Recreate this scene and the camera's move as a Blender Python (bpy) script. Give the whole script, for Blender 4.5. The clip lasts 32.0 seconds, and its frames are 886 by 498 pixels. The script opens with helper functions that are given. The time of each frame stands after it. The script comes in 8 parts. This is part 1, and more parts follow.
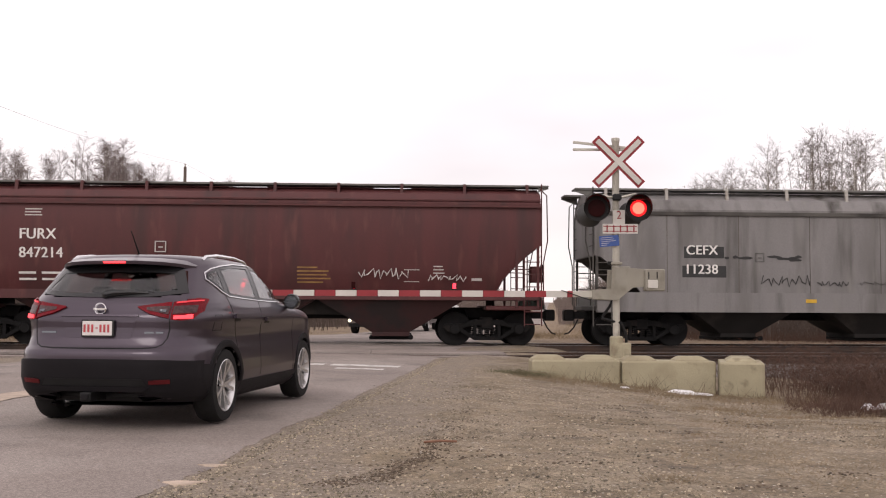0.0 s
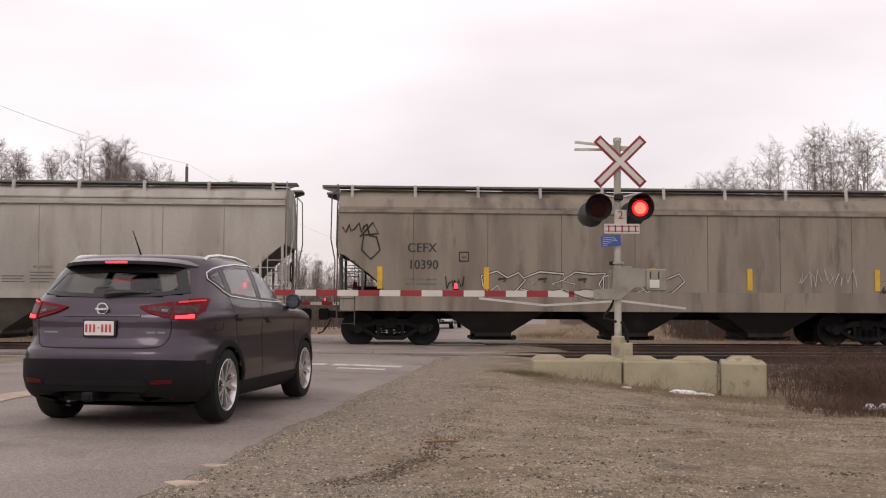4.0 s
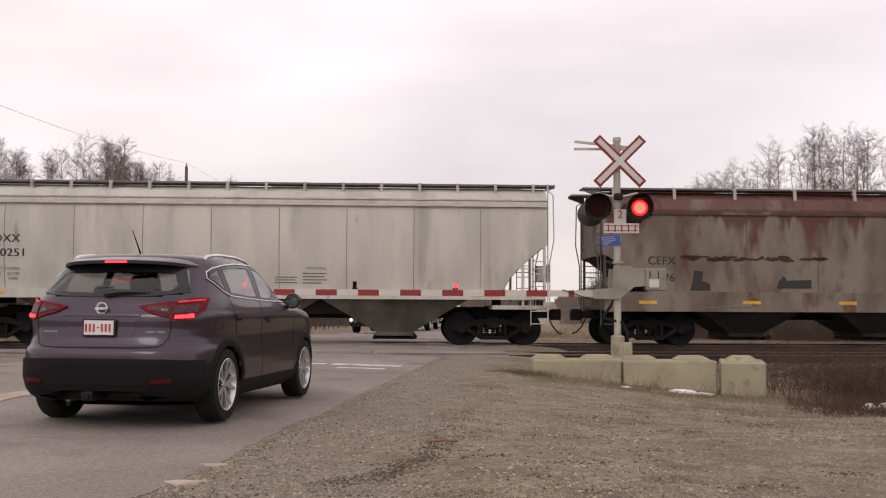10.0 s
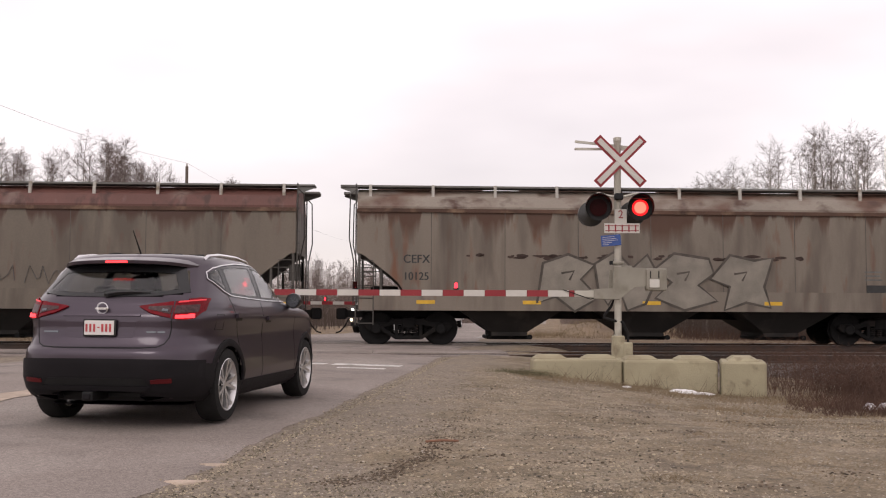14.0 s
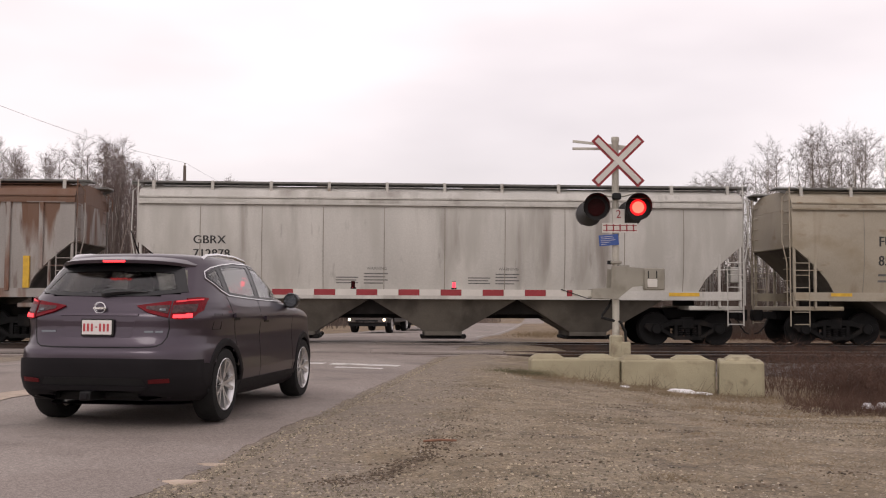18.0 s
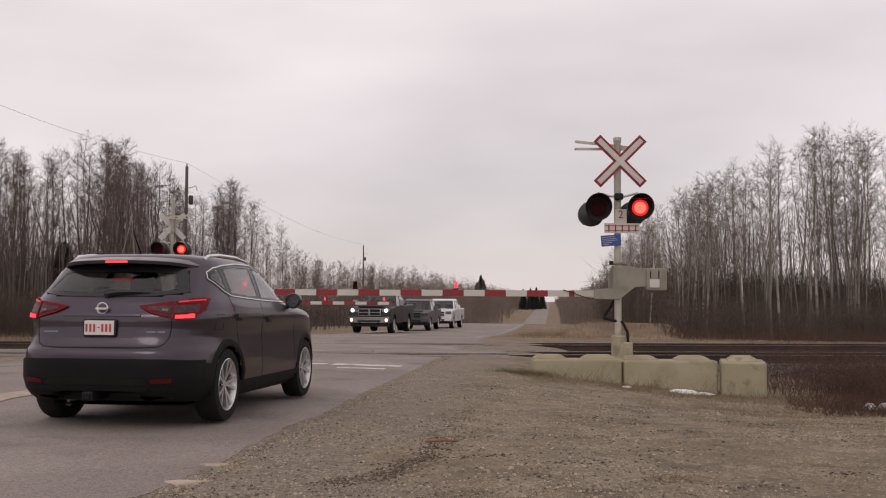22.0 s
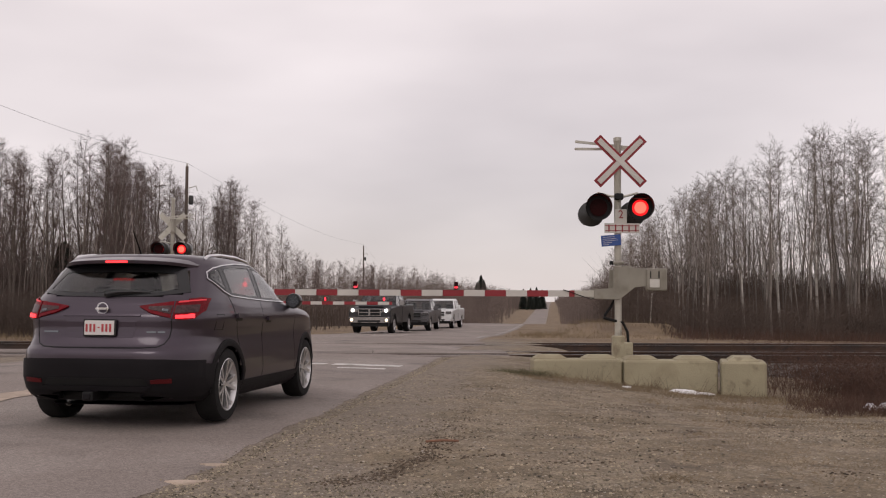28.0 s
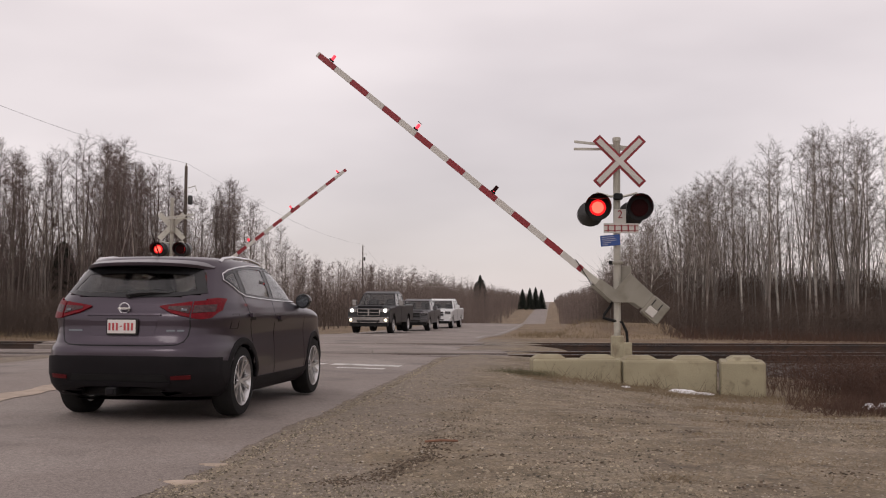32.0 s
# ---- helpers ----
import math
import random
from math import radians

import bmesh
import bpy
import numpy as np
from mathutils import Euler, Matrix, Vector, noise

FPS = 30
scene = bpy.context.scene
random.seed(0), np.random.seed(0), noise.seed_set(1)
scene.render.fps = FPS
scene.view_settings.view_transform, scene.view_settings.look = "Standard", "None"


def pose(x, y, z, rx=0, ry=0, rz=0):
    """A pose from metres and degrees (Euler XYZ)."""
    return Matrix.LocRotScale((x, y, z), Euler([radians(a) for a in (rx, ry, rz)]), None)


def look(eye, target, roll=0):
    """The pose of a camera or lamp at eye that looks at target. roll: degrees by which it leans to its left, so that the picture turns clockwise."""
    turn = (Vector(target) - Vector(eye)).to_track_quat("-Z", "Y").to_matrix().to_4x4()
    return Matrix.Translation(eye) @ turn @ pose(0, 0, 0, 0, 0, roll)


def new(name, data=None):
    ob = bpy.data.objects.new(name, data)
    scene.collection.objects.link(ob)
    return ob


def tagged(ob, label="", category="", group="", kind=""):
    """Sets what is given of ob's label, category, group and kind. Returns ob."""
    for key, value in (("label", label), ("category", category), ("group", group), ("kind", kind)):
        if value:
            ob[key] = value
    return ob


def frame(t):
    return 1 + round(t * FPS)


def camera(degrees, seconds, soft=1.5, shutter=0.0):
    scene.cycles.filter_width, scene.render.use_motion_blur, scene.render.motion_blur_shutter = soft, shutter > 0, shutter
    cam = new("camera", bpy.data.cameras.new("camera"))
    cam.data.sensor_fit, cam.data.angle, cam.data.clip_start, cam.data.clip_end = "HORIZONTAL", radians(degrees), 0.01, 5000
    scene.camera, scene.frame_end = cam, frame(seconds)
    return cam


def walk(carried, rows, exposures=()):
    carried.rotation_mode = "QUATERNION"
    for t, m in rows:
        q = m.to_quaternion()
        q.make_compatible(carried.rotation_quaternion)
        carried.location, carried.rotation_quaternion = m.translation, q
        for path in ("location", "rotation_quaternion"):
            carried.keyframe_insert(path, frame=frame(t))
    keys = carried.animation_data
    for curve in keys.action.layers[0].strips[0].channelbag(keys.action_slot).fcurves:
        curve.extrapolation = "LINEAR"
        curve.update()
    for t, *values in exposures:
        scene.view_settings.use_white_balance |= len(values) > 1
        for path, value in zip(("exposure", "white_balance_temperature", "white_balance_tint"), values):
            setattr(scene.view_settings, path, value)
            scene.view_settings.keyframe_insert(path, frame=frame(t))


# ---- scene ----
# ---- camera: on a tripod beside the road, a hair of sway ----
cam = camera(47.3, 32.0, soft=1.12)
EYE = Vector((0.0, 0.0, 1.10))


def aim(dx, dy=0.0):
    """Camera pose for a sway of dx, dy (thousandths of a radian / 0.56)."""
    yaw, tilt = dx / 1790.0, radians(3.17) + dy / 1790.0
    way = Vector((-math.sin(yaw) * math.cos(tilt), math.cos(yaw) * math.cos(tilt), math.sin(tilt)))
    return look(EYE, EYE + way * 10, 0.28)


SWAY = [(0, -3, 1), (0.6, -3, 1), (1, -2, 0.5), (1.5, -1, -0.7), (2, -1, -0.8), (2.5, -2.7, 0), (3, -3, -0.3), (3.5, 0, 1), (5.5, -1, 0), (6, -0.5, 0),
        (6.5, 0, 0.3), (7, 2, 0), (7.5, 1.5, 0), (8, 0.3, 0.4), (9, -1, 0.3), (10, -0.8, 0), (11, 0.2, 0), (12, 0, 0), (13, -0.9, 0), (14, 0, 0),
        (16.5, -0.7, -0.3), (17, -1, -1), (17.5, -2.7, -0.7), (18, -3.7, -0.6), (18.5, -3, -0.6), (19, -3, -0.6), (19.5, -1.2, -0.3), (20, -1, 0),
        (20.5, 0, 0), (22, 0, 0), (23, -1, 0), (24, -1, -0.8), (24.5, 0, 0.2), (25.5, 0, 0.2), (28, 0.2, 0), (30, 0, 0), (31, 0, 0), (31.5, -0.4, 0), (32, -1.2, 0)]
walk(cam, [(t, aim(dx, dy)) for t, dx, dy in SWAY],
     exposures=[(0, 0.50), (2, 0.38), (3.5, 0.26), (6, 0.36), (7.5, 0.36), (9, 0.20), (11, 0.24), (13, 0.36), (14.5, 0.36), (17, 0.35), (18, 0.27), (20.1, 0.25), (20.9, -0.02), (21.4, -0.09), (28, -0.09), (32, -0.09)])

# ---- world: a closed overcast sky, paler near the zenith of the view ----
world = bpy.data.worlds.new("overcast")
scene.world = world
world.use_nodes = True
wn, wl = world.node_tree.nodes, world.node_tree.links
wn.clear()
w_out = wn.new("ShaderNodeOutputWorld")
w_bg = wn.new("ShaderNodeBackground")
w_sky = wn.new("ShaderNodeTexSky")
w_sky.sky_type, w_sky.sun_disc = "NISHITA", False
w_sky.sun_elevation, w_sky.sun_rotation = radians(38), radians(200)
w_co = wn.new("ShaderNodeTexCoord")
w_map = wn.new("ShaderNodeMapping")
w_map.inputs["Scale"].default_value = (1.0, 1.0, 3.0)
w_map.inputs["Location"].default_value = (0.45, 0.0, 0.33)
w_n = wn.new("ShaderNodeTexNoise")
w_n.inputs["Scale"].default_value, w_n.inputs["Detail"].default_value, w_n.inputs["Roughness"].default_value = 2.1, 4.0, 0.42
w_ramp = wn.new("ShaderNodeValToRGB")
w_ramp.color_ramp.elements[0].position, w_ramp.color_ramp.elements[0].color = 0.32, (0.625, 0.547, 0.547, 1)
w_ramp.color_ramp.elements[1].position, w_ramp.color_ramp.elements[1].color = 0.72, (0.990, 0.880, 0.872, 1)
# broad thin places in the cloud, towards which it brightens
w_sum = w_n.outputs[0]
for centre, reach, gain in (((-0.42, 0.87, 0.26), 0.62, 0.12), ((-0.10, 0.965, 0.245), 0.20, 0.10), ((0.42, 0.89, 0.17), 0.36, 0.17), ((-0.12, 0.985, 0.08), 0.34, -0.20)):
    w_off = wn.new("ShaderNodeVectorMath")
    w_off.operation = "DISTANCE"
    w_off.inputs[1].default_value = centre
    wl.new(w_co.outputs["Generated"], w_off.inputs[0])
    w_rng = wn.new("ShaderNodeMapRange")
    w_rng.interpolation_type = "SMOOTHSTEP"
    w_rng.inputs[1].default_value, w_rng.inputs[2].default_value = reach, 0.0
    w_rng.inputs[3].default_value, w_rng.inputs[4].default_value = 0.0, gain
    wl.new(w_off.outputs["Value"], w_rng.inputs[0])
    w_add = wn.new("ShaderNodeMath")
    wl.new(w_sum, w_add.inputs[0])
    wl.new(w_rng.outputs[0], w_add.inputs[1])
    w_sum = w_add.outputs[0]
w_mix = wn.new("ShaderNodeMix")
w_mix.data_type = "RGBA"
w_mix.inputs[0].default_value = 0.015
wl.new(w_co.outputs["Generated"], w_map.inputs[0])
wl.new(w_map.outputs[0], w_n.inputs["Vector"])
wl.new(w_sum, w_ramp.inputs[0])
wl.new(w_ramp.outputs[0], w_mix.inputs[6])
wl.new(w_sky.outputs[0], w_mix.inputs[7])
wl.new(w_mix.outputs[2], w_bg.inputs["Color"])
w_bg.inputs["Strength"].default_value = 0.99
wl.new(w_bg.outputs[0], w_out.inputs[0])
sun = new("sun", bpy.data.lights.new("sun", "SUN"))
sun.data.energy, sun.data.angle, sun.data.color = 0.55, radians(25), (1.0, 0.95, 0.9)
sun.matrix_world = look((-20, -40, 50), (0, 20, 0))


# ---- geometry helpers ----
def geo():
    return [], []


def add(g, verts, faces):
    k = len(g[0])
    g[0].extend(tuple(v) for v in verts)
    g[1].extend(tuple(i + k for i in f) for f in faces)
    return g


def box(g, x0, x1, y0, y1, z0, z1, m=None):
    v = [Vector((x, y, z)) for x in (x0, x1) for y in (y0, y1) for z in (z0, z1)]
    if m:
        v = [m @ p for p in v]
    return add(g, v, [(0, 1, 3, 2), (4, 6, 7, 5), (0, 4, 5, 1), (2, 3, 7, 6), (0, 2, 6, 4), (1, 5, 7, 3)])


def prism(g, poly, a, b, axis="y", c=0.0):
    """A polygon extruded from a to b along an axis; c: chamfer of both ends towards the centroid."""
    n = len(poly)
    cx, cy = sum(p[0] for p in poly) / n, sum(p[1] for p in poly) / n
    rings = []
    levels = [(a, 0.0), (b, 0.0)] if c == 0 else [(a, c), (a + math.copysign(c, b - a), 0.0), (b - math.copysign(c, b - a), 0.0), (b, c)]
    for h, inset in levels:
        ring = []
        for px, py in poly:
            d = math.hypot(px - cx, py - cy) or 1
            k = max(0.0, 1 - inset / d)
            u, w = cx + (px - cx) * k, cy + (py - cy) * k
            ring.append({"y": (u, h, w), "x": (h, u, w), "z": (u, w, h)}[axis])
        rings.append(ring)
    return loft(g, rings)


def cbox(g, x0, x1, y0, y1, z0, z1, c=0.02, axis="z"):
    """A box with chamfered edges."""
    if axis == "z":
        p = [(x0 + c, y0), (x1 - c, y0), (x1, y0 + c), (x1, y1 - c), (x1 - c, y1), (x0 + c, y1), (x0, y1 - c), (x0, y0 + c)]
        return prism(g, p, z0, z1, "z", c)
    if axis == "y":
        p = [(x0 + c, z0), (x1 - c, z0), (x1, z0 + c), (x1, z1 - c), (x1 - c, z1), (x0 + c, z1), (x0, z1 - c), (x0, z0 + c)]
        return prism(g, p, y0, y1, "y", c)
    p = [(y0 + c, z0), (y1 - c, z0), (y1, z0 + c), (y1, z1 - c), (y1 - c, z1), (y0 + c, z1), (y0, z1 - c), (y0, z0 + c)]
    return prism(g, p, x0, x1, "x", c)


def loft(g, rings, caps=True, closed=True):
    k, n = len(g[0]), len(rings[0])
    for r in rings:
        g[0].extend(tuple(p) for p in r)
    for i in range(len(rings) - 1):
        for j in range(n if closed else n - 1):
            a, b = k + i * n + j, k + i * n + (j + 1) % n
            g[1].append((a, b, b + n, a + n))
    if caps and closed:
        g[1].append(tuple(range(k + n - 1, k - 1, -1)))
        g[1].append(tuple(range(k + (len(rings) - 1) * n, k + len(rings) * n)))
    return g


def tube(g, pts, r, n=6, r1=None):
    """A round bar through points, tapering from r to r1."""
    pts = [Vector(p) for p in pts]
    rings = []
    for i, p in enumerate(pts):
        d = (pts[min(i + 1, len(pts) - 1)] - pts[max(i - 1, 0)]).normalized()
        e = d.cross(Vector((0, 0, 1)) if abs(d.z) < 0.9 else Vector((1, 0, 0))).normalized()
        f = d.cross(e)
        rr = r if r1 is None else r + (r1 - r) * i / (len(pts) - 1)
        rings.append([p + (e * math.cos(6.28319 * j / n) + f * math.sin(6.28319 * j / n)) * rr for j in range(n)])
    return loft(g, rings)


def lathe(g, prof, centre, axis="y", n=24):
    """A profile of (radius, height) turned about an axis through centre."""
    rings = []
    for r, h in prof:
        ring = []
        for j in range(n):
            a = 6.2831853 * j / n
            u, w = r * math.cos(a), r * math.sin(a)
            p = {"y": (u, h, w), "x": (h, u, w), "z": (u, w, h)}[axis]
            ring.append((p[0] + centre[0], p[1] + centre[1], p[2] + centre[2]))
        rings.append(ring)
    return loft(g, rings, caps=False)


def mesh_of(name, g, material, smooth=False):
    me = bpy.data.meshes.new(name)
    me.from_pydata([tuple(v) for v in g[0]], [], g[1])
    bm = bmesh.new()
    bm.from_mesh(me)
    if len(bm.faces) < 30000:
        bmesh.ops.recalc_face_normals(bm, faces=bm.faces)
    bm.to_mesh(me)
    bm.free()
    me.materials.append(material)
    if smooth:
        me.polygons.foreach_set("use_smooth", [True] * len(me.polygons))
        me.set_sharp_from_angle(angle=radians(38))
    me.update()
    return me


def part(name, g, material, parent=None, label="", smooth=False, m=None, mesh=None):
    ob = new(name, mesh or mesh_of(name, g, material, smooth))
    if parent:
        ob.parent = parent
    if m:
        ob.matrix_basis = m
    if label:
        ob["label"] = label
    return ob


def lettering(words, size, material, parent, m, name="lettering", label="", squeeze=1.0, depth=0.003):
    cu = bpy.data.curves.new("words", "FONT")
    cu.body, cu.size, cu.extrude, cu.align_x, cu.align_y = words, size, depth, "LEFT", "BOTTOM"
    cu.space_character = 1.05
    tmp = bpy.data.objects.new("words", cu)
    me = bpy.data.meshes.new_from_object(tmp)
    bpy.data.objects.remove(tmp)
    me.materials.clear()
    me.materials.append(material)
    me.transform(Matrix.Diagonal((squeeze, 1, 1, 1)))
    return part(name, None, None, parent, label, m=m, mesh=me)


def ease(a, b, t):
    k = min(1.0, max(0.0, (t - a) / (b - a)))
    return k * k * (3 - 2 * k)


# ---- materials ----
def mat(name, base, rough=0.7, metal=0.0, vary=0.25, scale=4.0, fine=60.0, bump=0.2, stain=None, stain_at=0.55, stretch=(1, 1, 1), spec=0.5, coat=0.0, stain_scale=1.2,
        stain2=None, stain2_at=0.62, dist=0.01, grain=(), island=0.0, streak=None, streak_at=0.60, rust=None):
    """Painted, mineral or plant surface: base colour with coarse and fine variation, optional stains and relief."""
    m = bpy.data.materials.new(name)
    m.use_nodes = True
    n, l = m.node_tree.nodes, m.node_tree.links
    b = n["Principled BSDF"]
    co = n.new("ShaderNodeTexCoord")
    info = n.new("ShaderNodeObjectInfo")
    off = n.new("ShaderNodeVectorMath")
    off.operation = "MULTIPLY_ADD"
    comb = n.new("ShaderNodeCombineXYZ")
    for i in range(3):
        l.new(info.outputs["Random"], comb.inputs[i])
    l.new(comb.outputs[0], off.inputs[0])
    off.inputs[1].default_value = (31.7, 17.3, 23.1)
    l.new(co.outputs["Object"], off.inputs[2])
    mp = n.new("ShaderNodeMapping")
    mp.inputs["Scale"].default_value = stretch
    l.new(off.outputs[0], mp.inputs[0])

    def noise_of(s, detail, vector):
        t = n.new("ShaderNodeTexNoise")
        t.inputs["Scale"].default_value, t.inputs["Detail"].default_value = s, detail
        l.new(vector, t.inputs["Vector"])
        return t.outputs[0]

    def blend(fac, a, c):
        x = n.new("ShaderNodeMix")
        x.data_type = "RGBA"
        l.new(fac, x.inputs[0])
        for i, v in ((6, a), (7, c)):
            if isinstance(v, tuple):
                x.inputs[i].default_value = (*v, 1)
            else:
                l.new(v, x.inputs[i])
        return x.outputs[2]

    coarse, fin = noise_of(scale, 4, mp.outputs[0]), noise_of(fine, 3, off.outputs[0])
    lo, hi = tuple(c * (1 - vary) for c in base), tuple(min(1, c * (1 + vary)) for c in base)
    add_ = n.new("ShaderNodeMath")
    add_.operation = "MULTIPLY_ADD"
    l.new(fin, add_.inputs[0])
    add_.inputs[1].default_value = 0.5
    l.new(coarse, add_.inputs[2])
    sh = n.new("ShaderNodeMapRange")
    sh.inputs[1].default_value, sh.inputs[2].default_value = 0.45, 1.05
    l.new(add_.outputs[0], sh.inputs[0])
    col = blend(sh.outputs[0], lo, hi)
    for tint, at, sc in ((stain, stain_at, stain_scale), (stain2, stain2_at, stain_scale * 2.3)):
        if tint:
            s = noise_of(sc, 6, mp.outputs[0])
            r = n.new("ShaderNodeMapRange")
            r.inputs[1].default_value, r.inputs[2].default_value = at - 0.06, at + 0.09
            l.new(s, r.inputs[0])
            col = blend(r.outputs[0], col, tint)
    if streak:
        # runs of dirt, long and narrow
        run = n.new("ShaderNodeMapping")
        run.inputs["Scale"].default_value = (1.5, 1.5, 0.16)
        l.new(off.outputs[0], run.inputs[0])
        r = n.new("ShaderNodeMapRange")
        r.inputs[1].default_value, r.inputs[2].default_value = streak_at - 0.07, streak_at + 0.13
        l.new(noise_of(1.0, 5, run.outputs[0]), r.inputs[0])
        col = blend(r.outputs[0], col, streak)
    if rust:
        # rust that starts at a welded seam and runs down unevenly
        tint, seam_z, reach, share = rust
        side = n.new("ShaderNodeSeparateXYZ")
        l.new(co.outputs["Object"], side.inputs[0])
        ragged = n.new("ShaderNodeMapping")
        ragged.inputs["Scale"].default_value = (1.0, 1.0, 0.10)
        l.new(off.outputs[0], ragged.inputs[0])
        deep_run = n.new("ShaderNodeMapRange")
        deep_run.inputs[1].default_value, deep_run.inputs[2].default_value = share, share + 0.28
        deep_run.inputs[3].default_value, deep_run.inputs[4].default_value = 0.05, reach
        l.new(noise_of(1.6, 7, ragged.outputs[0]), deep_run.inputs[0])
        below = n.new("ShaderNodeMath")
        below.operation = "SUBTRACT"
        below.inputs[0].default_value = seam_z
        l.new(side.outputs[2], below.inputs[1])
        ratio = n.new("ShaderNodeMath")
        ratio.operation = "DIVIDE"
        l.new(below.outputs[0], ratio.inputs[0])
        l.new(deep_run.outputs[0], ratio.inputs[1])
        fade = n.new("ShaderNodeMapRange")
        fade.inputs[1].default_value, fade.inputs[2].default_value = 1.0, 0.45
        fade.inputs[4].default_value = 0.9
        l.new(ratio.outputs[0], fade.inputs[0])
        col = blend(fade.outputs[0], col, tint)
    factors = []
    for sc, g0, g1 in grain:
        v = n.new("ShaderNodeTexVoronoi")
        v.inputs["Scale"].default_value = sc
        l.new(off.outputs[0], v.inputs["Vector"])
        sp = n.new("ShaderNodeSeparateColor")
        l.new(v.outputs["Color"], sp.inputs[0])
        factors.append((sp.outputs[0], g0, g1))
    if island:
        factors.append((n.new("ShaderNodeNewGeometry").outputs["Random Per Island"], 1 - island, 1 + island))
    for source, g0, g1 in factors:
        k = n.new("ShaderNodeMapRange")
        k.inputs[3].default_value, k.inputs[4].default_value = g0, g1
        l.new(source, k.inputs[0])
        mul = n.new("ShaderNodeVectorMath")
        mul.operation = "SCALE"
        l.new(col, mul.inputs[0])
        l.new(k.outputs[0], mul.inputs["Scale"])
        col = mul.outputs[0]
    l.new(col, b.inputs["Base Color"])
    b.inputs["Roughness"].default_value, b.inputs["Metallic"].default_value = rough, metal
    b.inputs["Specular IOR Level"].default_value = spec
    b.inputs["Coat Weight"].default_value = coat
    b.inputs["Coat Roughness"].default_value = 0.08
    if bump:
        bp = n.new("ShaderNodeBump")
        bp.inputs["Strength"].default_value, bp.inputs["Distance"].default_value = bump, dist
        l.new(fin, bp.inputs["Height"])
        l.new(bp.outputs[0], b.inputs["Normal"])
    return m


def glow(name, colour, strength):
    m = bpy.data.materials.new(name)
    m.use_nodes = True
    b = m.node_tree.nodes["Principled BSDF"]
    b.inputs["Base Color"].default_value = (*[c * 0.5 for c in colour], 1)
    b.inputs["Emission Color"].default_value = (*colour, 1)
    b.inputs["Emission Strength"].default_value = strength
    return m


def glass(name, tint, rough=0.02):
    m = bpy.data.materials.new(name)
    m.use_nodes = True
    b = m.node_tree.nodes["Principled BSDF"]
    b.inputs["Base Color"].default_value = (*tint, 1)
    b.inputs["Transmission Weight"].default_value = 1.0
    b.inputs["Roughness"].default_value = rough
    b.inputs["IOR"].default_value = 1.45
    return m


M_ASPHALT = mat("asphalt", (0.236, 0.198, 0.176), 0.85, grain=((55, 0.84, 1.16), (120, 0.75, 1.25)), vary=0.16, scale=0.5, fine=70, bump=0.5, stain=(0.292, 0.252, 0.226), stain_at=0.56, stain_scale=0.35, stain2=(0.165, 0.142, 0.13), stain2_at=0.62)
M_LINE = mat("worn_white_paint", (0.62, 0.6, 0.57), 0.7, vary=0.25, scale=6, stain=(0.25, 0.23, 0.21), stain_at=0.58, stain_scale=5)
M_LINEOLD = mat("faded_edge_paint", (0.36, 0.335, 0.31), 0.8, vary=0.25, scale=3, stain=(0.24, 0.215, 0.195), stain_at=0.5, stain_scale=1.5)
M_SAND = mat("sand_strip", (0.43, 0.345, 0.275), 0.95, vary=0.3, scale=5)
M_STONE = mat("pebble", (0.258, 0.216, 0.160), 0.9, island=0.7, vary=0.5, scale=9, fine=80)
M_BALLAST = mat("ballast", (0.17, 0.15, 0.135), 0.95, grain=((16, 0.55, 1.45),), vary=0.5, scale=14, fine=30, bump=1.0, dist=0.05)
M_RAIL = mat("rail_steel", (0.050, 0.036, 0.030), 0.6, metal=0.4, vary=0.3, scale=5, stain=(0.075, 0.045, 0.032), stain_at=0.5)
M_RAILTOP = mat("rail_head", (0.36, 0.35, 0.35), 0.3, metal=1.0, vary=0.1)
M_TIE = mat("tie_wood", (0.09, 0.07, 0.055), 0.9, vary=0.35, scale=8)
M_CONC = mat("concrete_block", (0.355, 0.315, 0.212), 0.9, vary=0.16, scale=1.6, fine=50, bump=0.4, stain=(0.29, 0.25, 0.165), stain_at=0.54, stain_scale=1.5, stain2=(0.18, 0.15, 0.10), stain2_at=0.66)
M_SNOW = mat("old_snow", (0.78, 0.77, 0.78), 0.8, vary=0.12, scale=20)
M_GALV = mat("aluminium_paint", (0.50, 0.475, 0.415), 0.5, metal=0.35, vary=0.12, scale=3, stain=(0.30, 0.27, 0.22), stain_at=0.63, stain_scale=3)
M_MECH = mat("gate_mechanism_paint", (0.275, 0.255, 0.212), 0.55, metal=0.2, vary=0.14, scale=3, stain=(0.22, 0.2, 0.16), stain_at=0.6, stain_scale=4)
M_BLACK = mat("black_enamel", (0.010, 0.010, 0.0105), 0.5, vary=0.3, spec=0.25)
M_RUBBER = mat("rubber", (0.015, 0.0145, 0.0145), 0.85, vary=0.3, scale=10, spec=0.25)
M_WHITE = mat("white_sheeting", (0.56, 0.53, 0.49), 0.5, vary=0.08, scale=4)
M_RED = mat("red_sheeting", (0.25, 0.018, 0.025), 0.45, vary=0.12, scale=6)
M_BLUE = mat("blue_sign", (0.032, 0.078, 0.27), 0.45, vary=0.1)
M_DARKRED = mat("dark_red_lens", (0.020, 0.0012, 0.0015), 0.45, spec=0.08, vary=0.3, scale=30)
